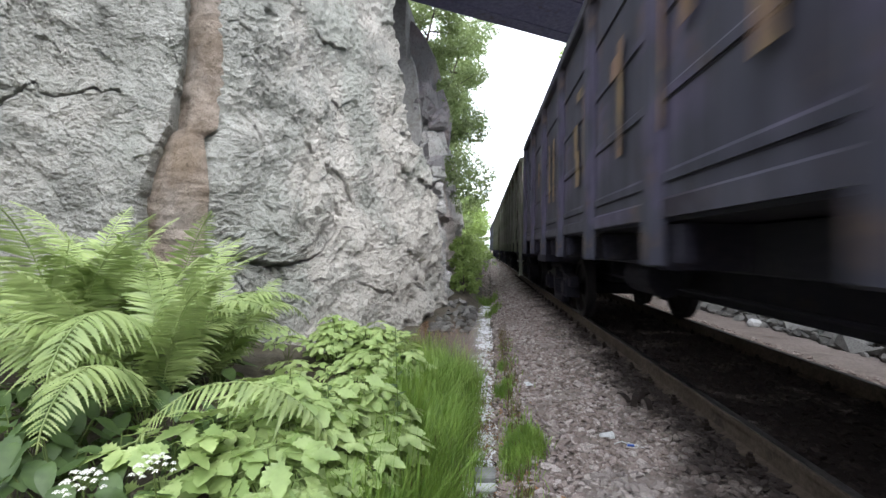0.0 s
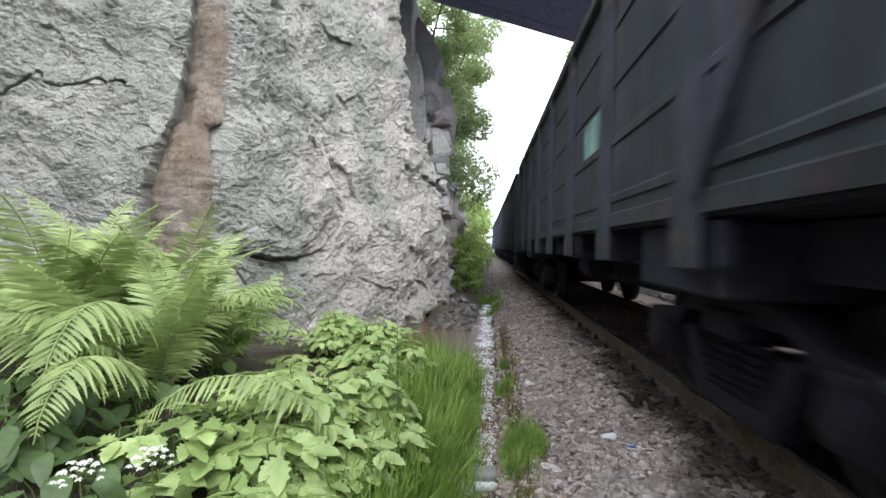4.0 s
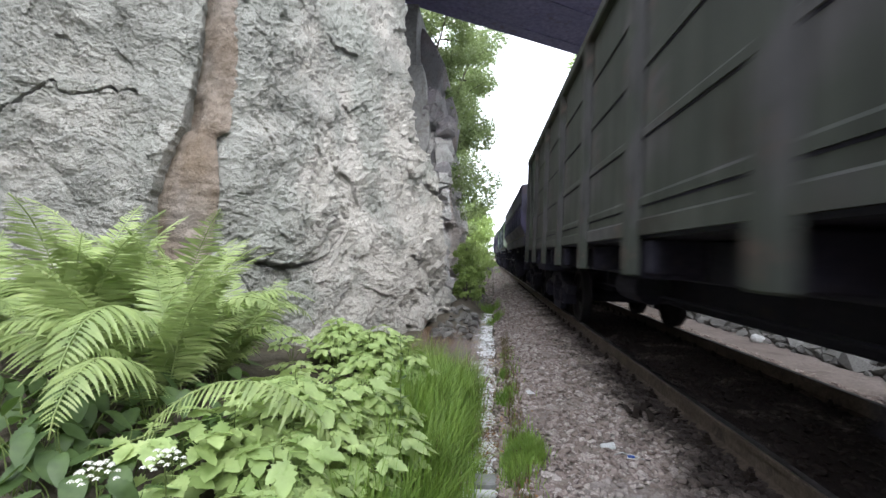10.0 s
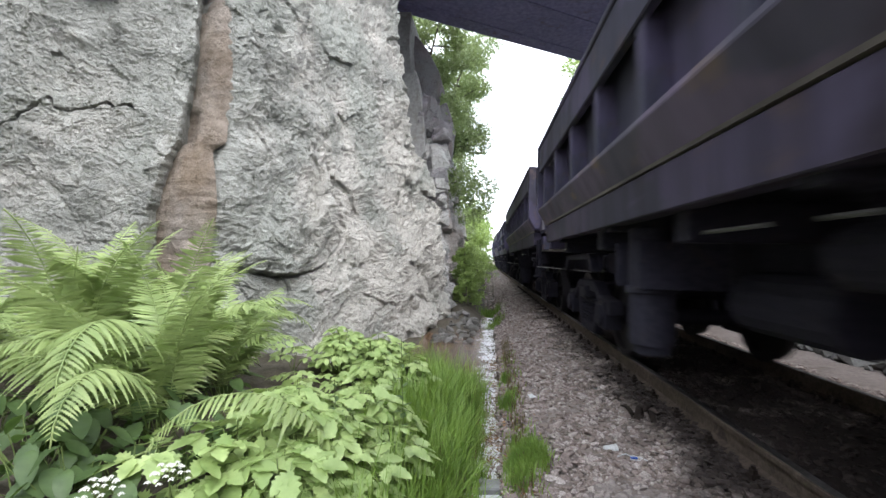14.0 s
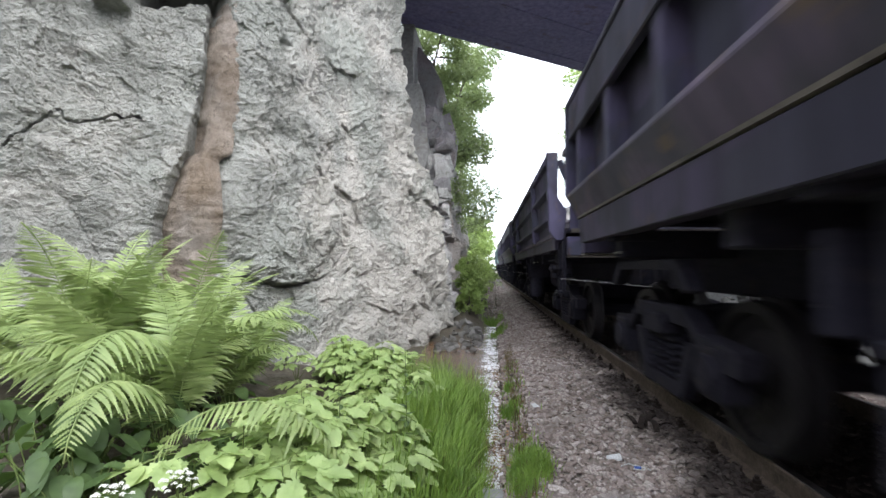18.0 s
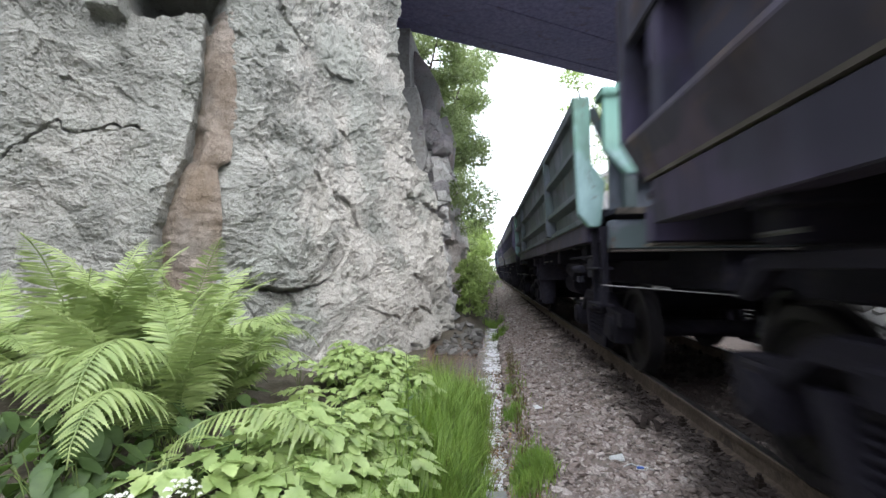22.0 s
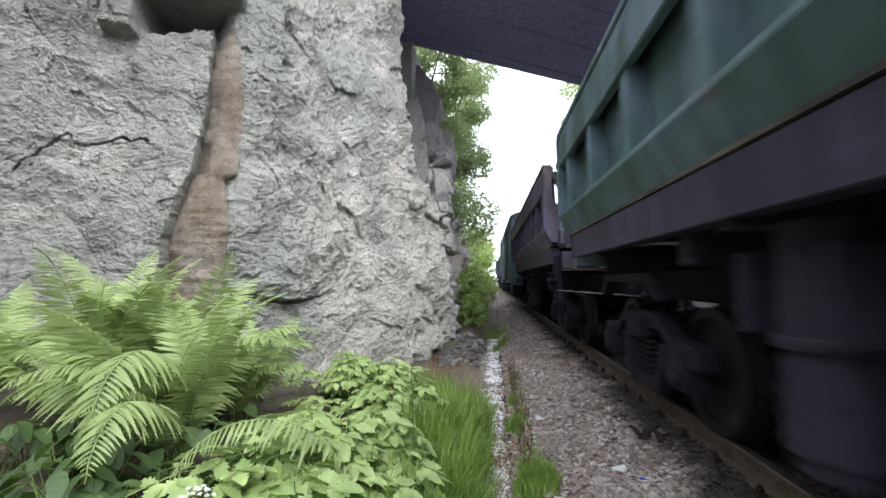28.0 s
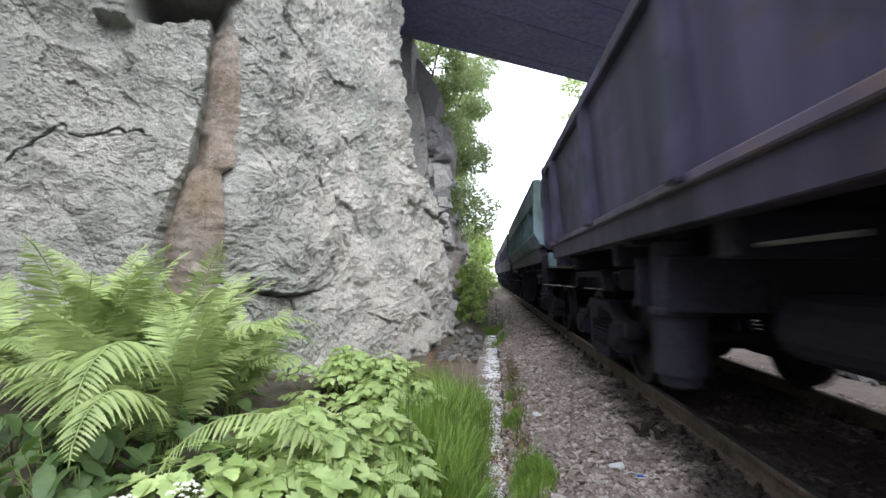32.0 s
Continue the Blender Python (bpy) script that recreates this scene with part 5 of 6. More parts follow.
for k, (paint, end, ribbed) in enumerate(((P_BLUE, P_DUST, 2), (P_GREEN, P_GREEN, 0), (P_DARK, P_DUST, 0), (P_BLUE, P_DUST, 0), (P_DARK, P_DUST, 1))):
    WAGONS.append((tipping_wagon(SAYS[paint] + " side-tipping wagon with " + SAYS[end] + " end wall", paint, end, ribbed), 290.00 + 11.83 * (k + 0.5)))


# ---- plants ----
def leaf_material(name, c1, c2, back, scale=6.0, shine=0.45):
    """Leaf green with veins of light through it; each leaf a little different."""
    m, n, l, p = nodes_of(name)
    co = coords(n, l)
    geo = n.new("ShaderNodeNewGeometry").outputs["Random Per Island"]
    info = n.new("ShaderNodeObjectInfo").outputs["Random"]
    add = n.new("ShaderNodeMath")
    add.operation = "ADD"
    l.new(geo, add.inputs[0])
    l.new(info, add.inputs[1])
    half = n.new("ShaderNodeMath")
    half.operation = "MULTIPLY"
    half.inputs[1].default_value = 0.5
    l.new(add.outputs[0], half.inputs[0])
    col = blend(n, l, half.outputs[0], c1, c2)
    col = blend(n, l, ramp(n, l, noise_node(n, l, co, scale, 5), 0.35, 0.7), col, tuple(0.7 * v for v in c1))
    l.new(col, p.inputs["Base Color"])
    p.inputs["Roughness"].default_value = shine
    p.inputs["Specular IOR Level"].default_value = 0.35
    tr = n.new("ShaderNodeBsdfTranslucent")
    tr.inputs["Color"].default_value = (*back, 1)
    mix = n.new("ShaderNodeMixShader")
    mix.inputs[0].default_value = 0.30
    l.new(p.outputs[0], mix.inputs[1])
    l.new(tr.outputs[0], mix.inputs[2])
    l.new(mix.outputs[0], n["Material Output"].inputs["Surface"])
    return m


FERN = leaf_material("fern_green", (0.228, 0.316, 0.115), (0.43, 0.51, 0.215), (0.42, 0.53, 0.19), 8, shine=0.36)
HERB = leaf_material("herb_green", (0.25, 0.36, 0.122), (0.57, 0.68, 0.30), (0.52, 0.63, 0.235), 14, shine=0.42)
# Dark green leaf, darkened further to carry the shade among the fern stems.
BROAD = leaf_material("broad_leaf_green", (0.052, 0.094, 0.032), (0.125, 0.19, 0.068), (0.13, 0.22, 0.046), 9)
GRASS = leaf_material("grass_green", (0.11, 0.215, 0.038), (0.38, 0.52, 0.125), (0.36, 0.52, 0.09), 5)
TREE_LEAF = leaf_material("tree_leaf_green", (0.17, 0.235, 0.10), (0.37, 0.44, 0.22), (0.36, 0.46, 0.17), 3)
# Brighter leaf colour with the sunlight on far foliage painted in.
FAR_LEAF = leaf_material("sunlit_leaf_green", (0.22, 0.32, 0.09), (0.36, 0.47, 0.16), (0.42, 0.55, 0.16), 3)
STALK = surface("plant_stalk", (0.10, 0.15, 0.04), (0.16, 0.2, 0.06), 8, None, 0.7, 0, 0.1, 0.002)
BARK = surface("grey_bark", (0.10, 0.085, 0.07), (0.17, 0.15, 0.125), 6, (0.05, 0.045, 0.04), 0.95, 0, 0.8, 0.015)
PETAL = surface("white_petal", (0.66, 0.68, 0.58), (0.76, 0.77, 0.68), 20, None, 0.7, 0, 0.0, 0.001)
YELLOW = surface("yellow_petal", (0.75, 0.5, 0.03), (0.8, 0.6, 0.05), 20, None, 0.7, 0, 0.0, 0.001)

rnd = random.Random(11)


def toothed(length, width, teeth, tip=1.0, fold=0.15, notch=0.66):
    """A leaf blade along +x with a toothed edge, folded a little along its midrib. Returns points and faces."""
    v, f = [], []
    for k in range(teeth + 1):
        u = k / teeth
        w = width * (math.sin(math.pi * min(1, u * 0.93 + 0.07)) ** 0.8) * (1 - 0.35 * u ** 2) * tip
        v.append((length * u, 0, 0))
        v.append((length * (u + 0.25 / teeth), w, fold * w))
        v.append((length * (u + 0.25 / teeth), -w, fold * w))
        v.append((length * (u + 0.62 / teeth), notch * w, fold * w * 0.6))
        v.append((length * (u + 0.62 / teeth), -notch * w, fold * w * 0.6))
    for k in range(teeth):
        a = 5 * k
        f += [(a, a + 5, a + 3, a + 1), (a + 5, a, a + 2, a + 4), (a + 5, a + 6, a + 3), (a + 5, a + 4, a + 7)]
    return v, f


def frond_mesh(length, droop, lift, pairs, wide, seed, hang=1.6):
    """A lady-fern frond that rises along +x and arches over: close pairs of finely cut pinnae that hang at their tips."""
    r = random.Random(seed)
    g = Geo()
    pts, p, ang = [], Vector((0, 0, 0)), lift
    steps = 60
    side = r.uniform(-0.35, 0.35)
    yaw = 0.0
    for k in range(steps + 1):
        pts.append((p.copy(), ang, yaw))
        d = Vector((math.cos(ang) * math.cos(yaw), math.cos(ang) * math.sin(yaw), math.sin(ang)))
        p += d * (length / steps)
        ang -= droop * (0.4 + 1.9 * (k / steps) ** 1.6) / steps
        yaw += side / steps
    g.line([q[0] for q in pts[::4]], 0.0034, 5)
    for i in range(pairs):
        u = 0.16 + 0.84 * (i / pairs) ** 0.92
        q, a, yw = pts[min(steps, int(u * steps))]
        grow = min(1.0, (u - 0.10) / 0.22) * (1 - ((u - 0.38) / 0.64) ** 2 if u > 0.38 else 1.0)
        size = wide * max(0.07, grow) * r.uniform(0.88, 1.08)
        teeth = max(4, int(size / 0.0085))
        lv, lf = toothed(size, size * 0.082 + 0.002, teeth, 1.0, 0.10, 0.34)
        for sgn in (-1, 1):
            hook = r.uniform(0.6, 1.7)
            sag = hang * r.uniform(0.6, 1.4)
            t = Matrix.Translation(q) @ Matrix.Rotation(yw, 4, "Z") @ Matrix.Rotation(-a, 4, "Y") @ Matrix.Rotation(sgn * radians(80 + r.uniform(-7, 7) - 20 * u), 4, "Z") @ Matrix.Rotation(radians(5 + r.uniform(-6, 8)), 4, "Y") @ Matrix.Rotation(sgn * radians(r.uniform(-10, 16)), 4, "X")
            g.add([t @ Vector((c[0], c[1] - sgn * hook * c[0] ** 2, c[2])) - Vector((0, 0, sag * c[0] ** 2)) for c in lv], lf)
    me = bpy.data.meshes.new("frond")
    me.from_pydata(g.v, [], g.f)
    me.shade_smooth()
    me.materials.append(FERN)
    return me


FRONDS = [frond_mesh(1.22, 0.85, 1.44, 50, 0.205, 1), frond_mesh(1.28, 1.10, 1.38, 52, 0.215, 2), frond_mesh(1.15, 1.7, 1.25, 48, 0.20, 3, 2.2),
          frond_mesh(1.2, 2.1, 1.22, 48, 0.205, 4, 2.6), frond_mesh(1.0, 0.65, 1.47, 44, 0.175, 5)]
ARCHING = [frond_mesh(1.15, 2.45, 1.24, 46, 0.205, 7, 2.8), frond_mesh(1.1, 2.0, 1.15, 44, 0.225, 8, 3.0), frond_mesh(1.5, 2.7, 1.45, 56, 0.185, 9, 3.2)]
FERNS = []


def fern(x, y, n, size, label, headings=None):
    """A crown of fronds from one root; with headings, arching ones that point those ways."""
    z = ground_z(x, y) - 0.02
    e = thing("fern", label, "fern", "ferns on the bank", pose(x, y, z))
    spin = rnd.uniform(0, 360)
    for k in range(n):
        me = ARCHING[2 if n == 1 else k % 2] if headings else FRONDS[(0, 4, 1, 2, 1, 3, 2, 0, 1, 3)[k * 3 % 10]]
        s = size if headings else size * rnd.uniform(0.85, 1.1)
        part("frond", me, FERN, e, at=pose(0.05 * math.cos(k), 0.05 * math.sin(k), 0, rnd.uniform(-8, 8) * (0.3 if headings else 1), rnd.uniform(-10, 12) * (0.3 if headings else 1), headings[k] if headings else spin + 360 * k / n + rnd.uniform(-14, 14)) @ Matrix.Scale(s, 4))
    FERNS.append((e, (x, y, z)))
    return e


def compound_leaf(seed, scale=1.0):
    """A ground-elder leaf: stalk with three groups of toothed leaflets."""
    r = random.Random(seed)
    g = Geo()
    for spin, reach in ((0, 0.055), (72, 0.035), (-72, 0.035)):
        base = Matrix.Rotation(radians(spin + r.uniform(-8, 8)), 4, "Z")
        for s2, ln in ((0, 0.082), (52, 0.066), (-52, 0.066)):
            if spin and r.random() < 0.25 and s2:
                continue
            lv, lf = toothed(ln * r.uniform(0.95, 1.2), ln * 0.40, 5, 1.0, 0.28)
            t = base @ Matrix.Translation((reach, 0, 0)) @ Matrix.Rotation(radians(s2 + r.uniform(-8, 8)), 4, "Z") @ Matrix.Rotation(radians(r.uniform(4, 24)), 4, "Y") @ Matrix.Rotation(radians(r.uniform(-18, 18)), 4, "X")
            g.add([scale * (t @ Vector(c)) for c in lv], lf)
        g.tube((0, 0, 0), scale * (base @ Vector((reach, 0, 0))), 0.0014, 4)
    me = bpy.data.meshes.new("leaf")
    me.from_pydata(g.v, [], g.f)
    me.shade_smooth()
    me.materials.append(HERB)
    return me


HERB_LEAVES = [compound_leaf(k) for k in range(5)]


def broad_leaf(seed):
    lv, lf = toothed(0.17, 0.050, 9, 1.0, 0.25, 0.94)
    me = bpy.data.meshes.new("leaf")
    me.from_pydata([(a, b, c - 1.8 * a * a + 0.01 * math.sin(30 * a + seed)) for a, b, c in lv], [], lf)
    me.shade_smooth()
    me.materials.append(BROAD)
    return me


BROAD_LEAVES = [broad_leaf(k) for k in range(3)]


def herb(x, y, n, tall, leaves, label, kind_name, mat, spread=0.13, big=1.0):
    """A leafy plant: thin stalks from one root, a leaf on each."""
    z = ground_z(x, y) - 0.01
    e = thing(kind_name, label, "plant", "leafy plants on the bank", pose(x, y, z, 0, 0, rnd.uniform(0, 360)))
    for k in range(n):
        a = 2.399 * k + rnd.uniform(-0.3, 0.3)
        r = spread * math.sqrt((k + 0.5) / n)
        h = tall * (1.05 - 0.5 * (k / n) ** 1.3) * rnd.uniform(0.85, 1.1)
        top = Vector((r * math.cos(a), r * math.sin(a), h))
        part("stalk", Geo().line([(0.1 * top.x, 0.1 * top.y, 0), (0.5 * top.x, 0.5 * top.y, 0.6 * h), tuple(top)], 0.0026, 5), STALK, e)
        s = big * rnd.uniform(0.8, 1.2)
        part("leaf", leaves[k % len(leaves)], mat, e, at=Matrix.Translation(top) @ pose(0, 0, 0, rnd.uniform(-16, 16), rnd.uniform(-4, 26), math.degrees(a)) @ Matrix.Scale(s, 4))
    return e


def umbel(x, y, z_top, label):
    e = thing("umbel_flower", label, "flower", "white flowers among the plants", pose(x, y, ground_z(x, y)))
    h = z_top - ground_z(x, y)
    part("stem", Geo().line([(0, 0, 0), (0.01, 0.01, h * 0.6), (0, 0, h - 0.04)], 0.003, 6), STALK, e)
    rays, heads = Geo(), Geo()
    for k in range(24):
        a, r = 2.399 * k, 0.072 * math.sqrt((k + 0.5) / 24)
        c = Vector((r * math.cos(a), r * math.sin(a), h - 9.0 * r * r + 0.008 * math.sin(5 * k)))
        rays.tube((0, 0, h - 0.05), c, 0.0010, 4)
        for j in range(11):
            b, q = 2.399 * j + k, 0.0098 * math.sqrt((j + 0.5) / 11)
            o = c + Vector((q * math.cos(b), q * math.sin(b), 0.007 - 70 * q * q))
            tip = Vector((0.35 * math.cos(b) * q / 0.0098, 0.35 * math.sin(b) * q / 0.0098, 0))
            heads.add([o + Vector((0.0036 * math.cos(t * 1.2566), 0.0036 * math.sin(t * 1.2566), -0.0036 * (tip.x * math.cos(t * 1.2566) + tip.y * math.sin(t * 1.2566)) * 2)) for t in range(5)], [(0, 1, 2, 3, 4)])
    part("flower_stalk", rays, STALK, e)
    hm = bpy.data.meshes.new("florets")
    hm.from_pydata(heads.v, [], heads.f)
    part("flower_head", hm, PETAL, e, "flat head of small white flowers")
    return e


def blades(name, spots, label, mat):
    """Many grass blades in one mesh; spots are (x, y, height)."""
    v, f = [], []
    for x, y, h, *way in spots:
        z = ground_z(x, y) - 0.02
        a, lean, w = rnd.uniform(0, 6.28), rnd.uniform(0.05, 0.55) * h, rnd.uniform(0.0025, 0.0062)
        if way:
            a, lean = way[0], way[1] * h
        dx, dy = math.cos(a), math.sin(a)
        px, py = -dy * w, dx * w
        k = len(v)
        for u, ww in ((0, 1), (0.4, 0.9), (0.75, 0.6)):
            cx, cy, cz = x + dx * lean * u * u, y + dy * lean * u * u, z + h * (u - 0.18 * u * u * (lean / h))
            v += [(cx - px * ww, cy - py * ww, cz), (cx + px * ww, cy + py * ww, cz)]
        v.append((x + dx * lean, y + dy * lean, z + h * (1 - 0.25 * lean / h)))
        f += [(k, k + 1, k + 3, k + 2), (k + 2, k + 3, k + 5, k + 4), (k + 4, k + 5, k + 6)]
    me = bpy.data.meshes.new(name)
    me.from_pydata(v, [], f)
    me.materials.append(mat)
    return tagged(new(name, me), label, "grass", kind="stuff")


def crown_mesh(name, blobs, count, leaf, mat, seed, shell=0.55):
    """A crown of single leaves gathered in clumps: blobs are (x, y, z, radius)."""
    r = np.random.RandomState(seed)
    b = np.array(blobs, float)
    share = b[:, 3] ** 2
    pick = r.choice(len(b), count, p=share / share.sum())
    d = r.normal(size=(count, 3))
    d /= np.linalg.norm(d, axis=1)[:, None]
    rad = b[pick, 3] * (shell + (1 - shell) * r.rand(count)) * (0.75 + 0.5 * r.rand(count) ** 2)
    c = b[pick, :3] + d * rad[:, None] * np.array([1, 1, 0.8])
    t1 = r.normal(size=(count, 3))
    t1[:, 2] -= 0.4
    t1 /= np.linalg.norm(t1, axis=1)[:, None]
    t2 = np.cross(t1, r.normal(size=(count, 3)))
    t2 /= np.linalg.norm(t2, axis=1)[:, None]
    s = leaf * (0.6 + 0.8 * r.rand(count))[:, None]
    v = np.stack([c - t1 * s, c + t2 * s * 0.42, c + t1 * s, c - t2 * s * 0.42], 1).reshape(-1, 3)
    f = np.arange(4 * count).reshape(-1, 4)
    me = bpy.data.meshes.new(name)
    me.from_pydata(v.tolist(), [], f.tolist())
    me.materials.append(mat)
    return me


def tree(name, x, y, z, height, reach, label, category, seed, leaf=0.09, count=5000, mat=None, lean=(0, 0), low=0.25, trunk=0.12):
    """Tapered trunk, limbs, and a crown of leaves in clumps with gaps."""
    r = random.Random(seed)
    e = thing(name, label, category, at=pose(x, y, z))
    tg = Geo()
    spine = [Vector((lean[0] * u * u, lean[1] * u * u, height * u)) + Vector((0.06 * r.uniform(-1, 1), 0.06 * r.uniform(-1, 1), 0)) * height * 0.1 for u in (0, 0.2, 0.4, 0.6, 0.8, 1)]
    for k, (a, b) in enumerate(zip(spine, spine[1:])):
        tg.tube(a, b, trunk * (1 - k / 5.5), 8, trunk * (1 - (k + 1) / 5.5))
    blobs = []
    for k in range(22):
        u = low + (1 - low) * (k + r.random()) / 22
        a = 2.399 * k + r.uniform(-0.5, 0.5)
        i = min(4, int(u * 5))
        p = spine[i].lerp(spine[i + 1], u * 5 - i)
        ln = reach * (1.15 - 0.85 * u) * r.uniform(0.6, 1.1)
        q = p + Vector((math.cos(a) * ln, math.sin(a) * ln, ln * r.uniform(-0.15, 0.45)))
        tg.tube(p, q, trunk * 0.28, 5, trunk * 0.07)
        blobs += [(*p.lerp(q, 0.65), reach * 0.24), (*q, reach * r.uniform(0.2, 0.34))]
    part("trunk", tg, BARK, e, smooth=True)
    part("crown", crown_mesh("crown", blobs, count, leaf, mat or TREE_LEAF, seed), mat or TREE_LEAF, e)
    return e


# bank in front of the rock
for x, y, n, s in ((-2.05, 2.5, 15, 1.0), (-2.75, 2.6, 15, 1.10), (-2.5, 3.15, 15, 1.14), (-3.2, 3.35, 15, 1.12), (-2.05, 3.1, 13, 0.94), (-3.6, 2.6, 13, 1.10)):
    fern(x, y, n, s, "light green lady fern with long arching fronds")
fern(-2.35, 2.85, 3, 1.47, "light green fern with fronds that arch over the herbs", (-68, 75, 165))
fern(-2.02, 2.33, 3, 1.12, "light green fern with fronds that arch over the herbs", (-68, 205, 100))
fern(-0.83, 2.45, 1, 1.15, "single pale green fern frond arching over low herbs", (222,))
k = 0
while k < 78:
    x, y = rnd.uniform(-2.3, -0.45), rnd.uniform(1.15, 5.2)
    if x < -0.52 - 0.10 * (y - 1.2) and not (x < -1.45 and 1.9 < y < 4.2) and math.hypot(x + 1.25, y - 1.65) > 0.27 and math.hypot(x + 1.5, y - 1.5) > 0.25 and x > -0.80 * y and (y < 3.3 or math.hypot(x + 1.15, y - 4.55) < 0.62):
        herb(x, y, rnd.choice((7, 8, 9)), rnd.uniform(0.32, 0.50), HERB_LEAVES, "bright green ground elder with toothed leaflets", "ground_elder", HERB, 0.17, 1.55 if y < 3.3 else 1.15)
        k += 1
for x, y in ((-1.75, 3.75), (-1.55, 4.05), (-1.95, 4.15), (-1.68, 4.4), (-2.2, 4.45), (-1.3, 3.8)):
    herb(x, y, 5, rnd.uniform(0.16, 0.30), HERB_LEAVES, "small pale ground elder in the shade of the rock", "ground_elder", HERB, 0.14, 1.0)
for k in range(34):
    x, y = rnd.uniform(-2.9, -1.45), (rnd.uniform(1.75, 3.6) if k < 18 else rnd.uniform(1.5, 2.5))
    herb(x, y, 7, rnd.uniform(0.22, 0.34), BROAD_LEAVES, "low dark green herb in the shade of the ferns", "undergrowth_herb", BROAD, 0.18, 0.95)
for x, y in ((-1.55, 1.45), (-1.75, 1.62), (-1.40, 1.50), (-1.95, 1.85), (-1.62, 1.75), (-2.2, 2.1)):
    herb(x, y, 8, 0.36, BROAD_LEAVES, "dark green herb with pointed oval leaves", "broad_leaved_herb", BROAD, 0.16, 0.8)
for x, y, z in ((-1.35, 1.33, 0.42), (-1.20, 1.46, 0.42)):
    umbel(x, y, z, "small white umbel flower on a thin stem")
spots = []
while len(spots) < 12000:
    y = 2.0 + 3.9 * rnd.random() ** 1.1
    x = rnd.uniform(-1.02 + 0.03 * y, -0.12)
    tuft = (rnd.uniform(0, 6.28), rnd.uniform(0.18, 0.60) * (1.0 if x < -0.28 else 0.7), rnd.uniform(0.2, 0.75))
    for _ in range(rnd.randint(8, 34)):
        spots.append((x + rnd.gauss(0, 0.045), y + rnd.gauss(0, 0.06), tuft[1] * rnd.uniform(0.55, 1.15), tuft[0] + rnd.gauss(0, 0.7), tuft[2] * rnd.uniform(0.5, 1.3)))
blades("grass", spots, "lush green grass on the ditch edge", GRASS)
blades("grass_tuft", [(-1.25 + rnd.gauss(0, 0.35), 6.4 + rnd.gauss(0, 0.4), rnd.uniform(0.25, 0.6)) for _ in range(900)], "tall green grass tuft at the foot of the rock", GRASS)
for cx, cy, n, rr, h in ((0.24, 3.38, 1500, 0.13, 0.14), (0.15, 4.95, 160, 0.09, 0.16), (0.20, 3.9, 120, 0.10, 0.10), (0.15, 6.0, 90, 0.08, 0.15), (0.05, 11.5, 200, 0.2, 0.25), (-0.05, 14.0, 260, 0.3, 0.3)):
    blades("grass_tuft", [(cx + rnd.gauss(0, rr * 0.5), cy + rnd.gauss(0, rr), h * rnd.uniform(0.4, 1.2)) for _ in range(2 * n)], "small green grass tuft on the gravel", GRASS)
DRY = leaf_material("withered_stem", (0.13, 0.10, 0.05), (0.30, 0.23, 0.12), (0.2, 0.16, 0.07), 9)
blades("dry_weeds", [(0.17 + abs(rnd.gauss(0, 0.07)), 2.0 + 6.5 * rnd.random(), rnd.uniform(0.03, 0.16)) for _ in range(1100)], "low withered weeds along the gravel edge", DRY)
blades("weeds", [(0.20 + rnd.gauss(0, 0.08), 2.0 + 5.5 * rnd.random() ** 1.3, rnd.uniform(0.03, 0.13)) for _ in range(700)], "low green weeds along the gravel edge", GRASS)
for x, y, top in ((-0.62, 2.9, 1.02), (-0.98, 2.6, 0.70)):
    weed = thing("tall_weed", "tall thin green weed stem with small leaves", "plant", at=pose(x, y, ground_z(x, y), 0, 0, 40 * top))
    part("stem", Geo().line([(0, 0, 0), (0.015, 0.01, 0.5 * top), (0.0, 0.02, top)], 0.0024, 6), STALK, weed)
    for k in range(16):
        u = 0.35 + 0.62 * k / 15
        part("leaf", BROAD_LEAVES[k % 3], BROAD, weed, at=pose(0.012, 0.012, u * top, 0, -25 - 20 * u, 137.5 * k) @ Matrix.Scale(0.62 - 0.42 * u, 4))
blades("dry_grass", [(rnd.uniform(-0.95, -0.15), 2.0 + 5.2 * rnd.random() ** 1.25, rnd.uniform(0.08, 0.30)) for _ in range(1000)], "dry straw-coloured blades among the grass", DRY)
fl = thing("yellow_flower", "small yellow flower on a thin stem in the grass", "flower", at=pose(-0.83, 3.4, ground_z(-0.83, 3.4)))
part("stem", Geo().tube((0, 0, 0), (0, 0, 0.26), 0.0022, 5), STALK, fl)
part("petals", Geo().add([(0.014 * math.cos(t * 0.6283) * (1 if t % 2 else 0.5), 0.014 * math.sin(t * 0.6283) * (1 if t % 2 else 0.5), 0.26 + 0.004 * (t % 2)) for t in range(10)], [tuple(range(10))]), YELLOW, fl)

# trees over the far rock and along the line
for i, (x, y, z, h, reach, lean, low, n) in enumerate(((-2.6, 15.2, 4.6, 5.2, 2.0, (0.9, -0.3), 0.05, 11000), (-2.36, 17.6, 3.2, 6.4, 2.5, (1.6, -0.5), 0.02, 12000), (-2.95, 20.5, 2.6, 7.6, 2.5, (1.85, 0), 0.02, 11000), (-3.5, 24.5, 1.2, 9.8, 2.6, (1.8, 0), 0.02, 7500),
                                                   (-4.0, 31, 0.2, 9, 2.7, (1.0, 0), 0.02, 7500), (-4.2, 12.9, 6.0, 6.0, 2.0, (0.6, 0), 0.15, 4200))):
    tree("broadleaf_tree", x, y, z, h, reach, "green leafy tree leaning over the rock wall", "tree", 40 + i, 0.062, int(1.7 * n), TREE_LEAF, lean, low)
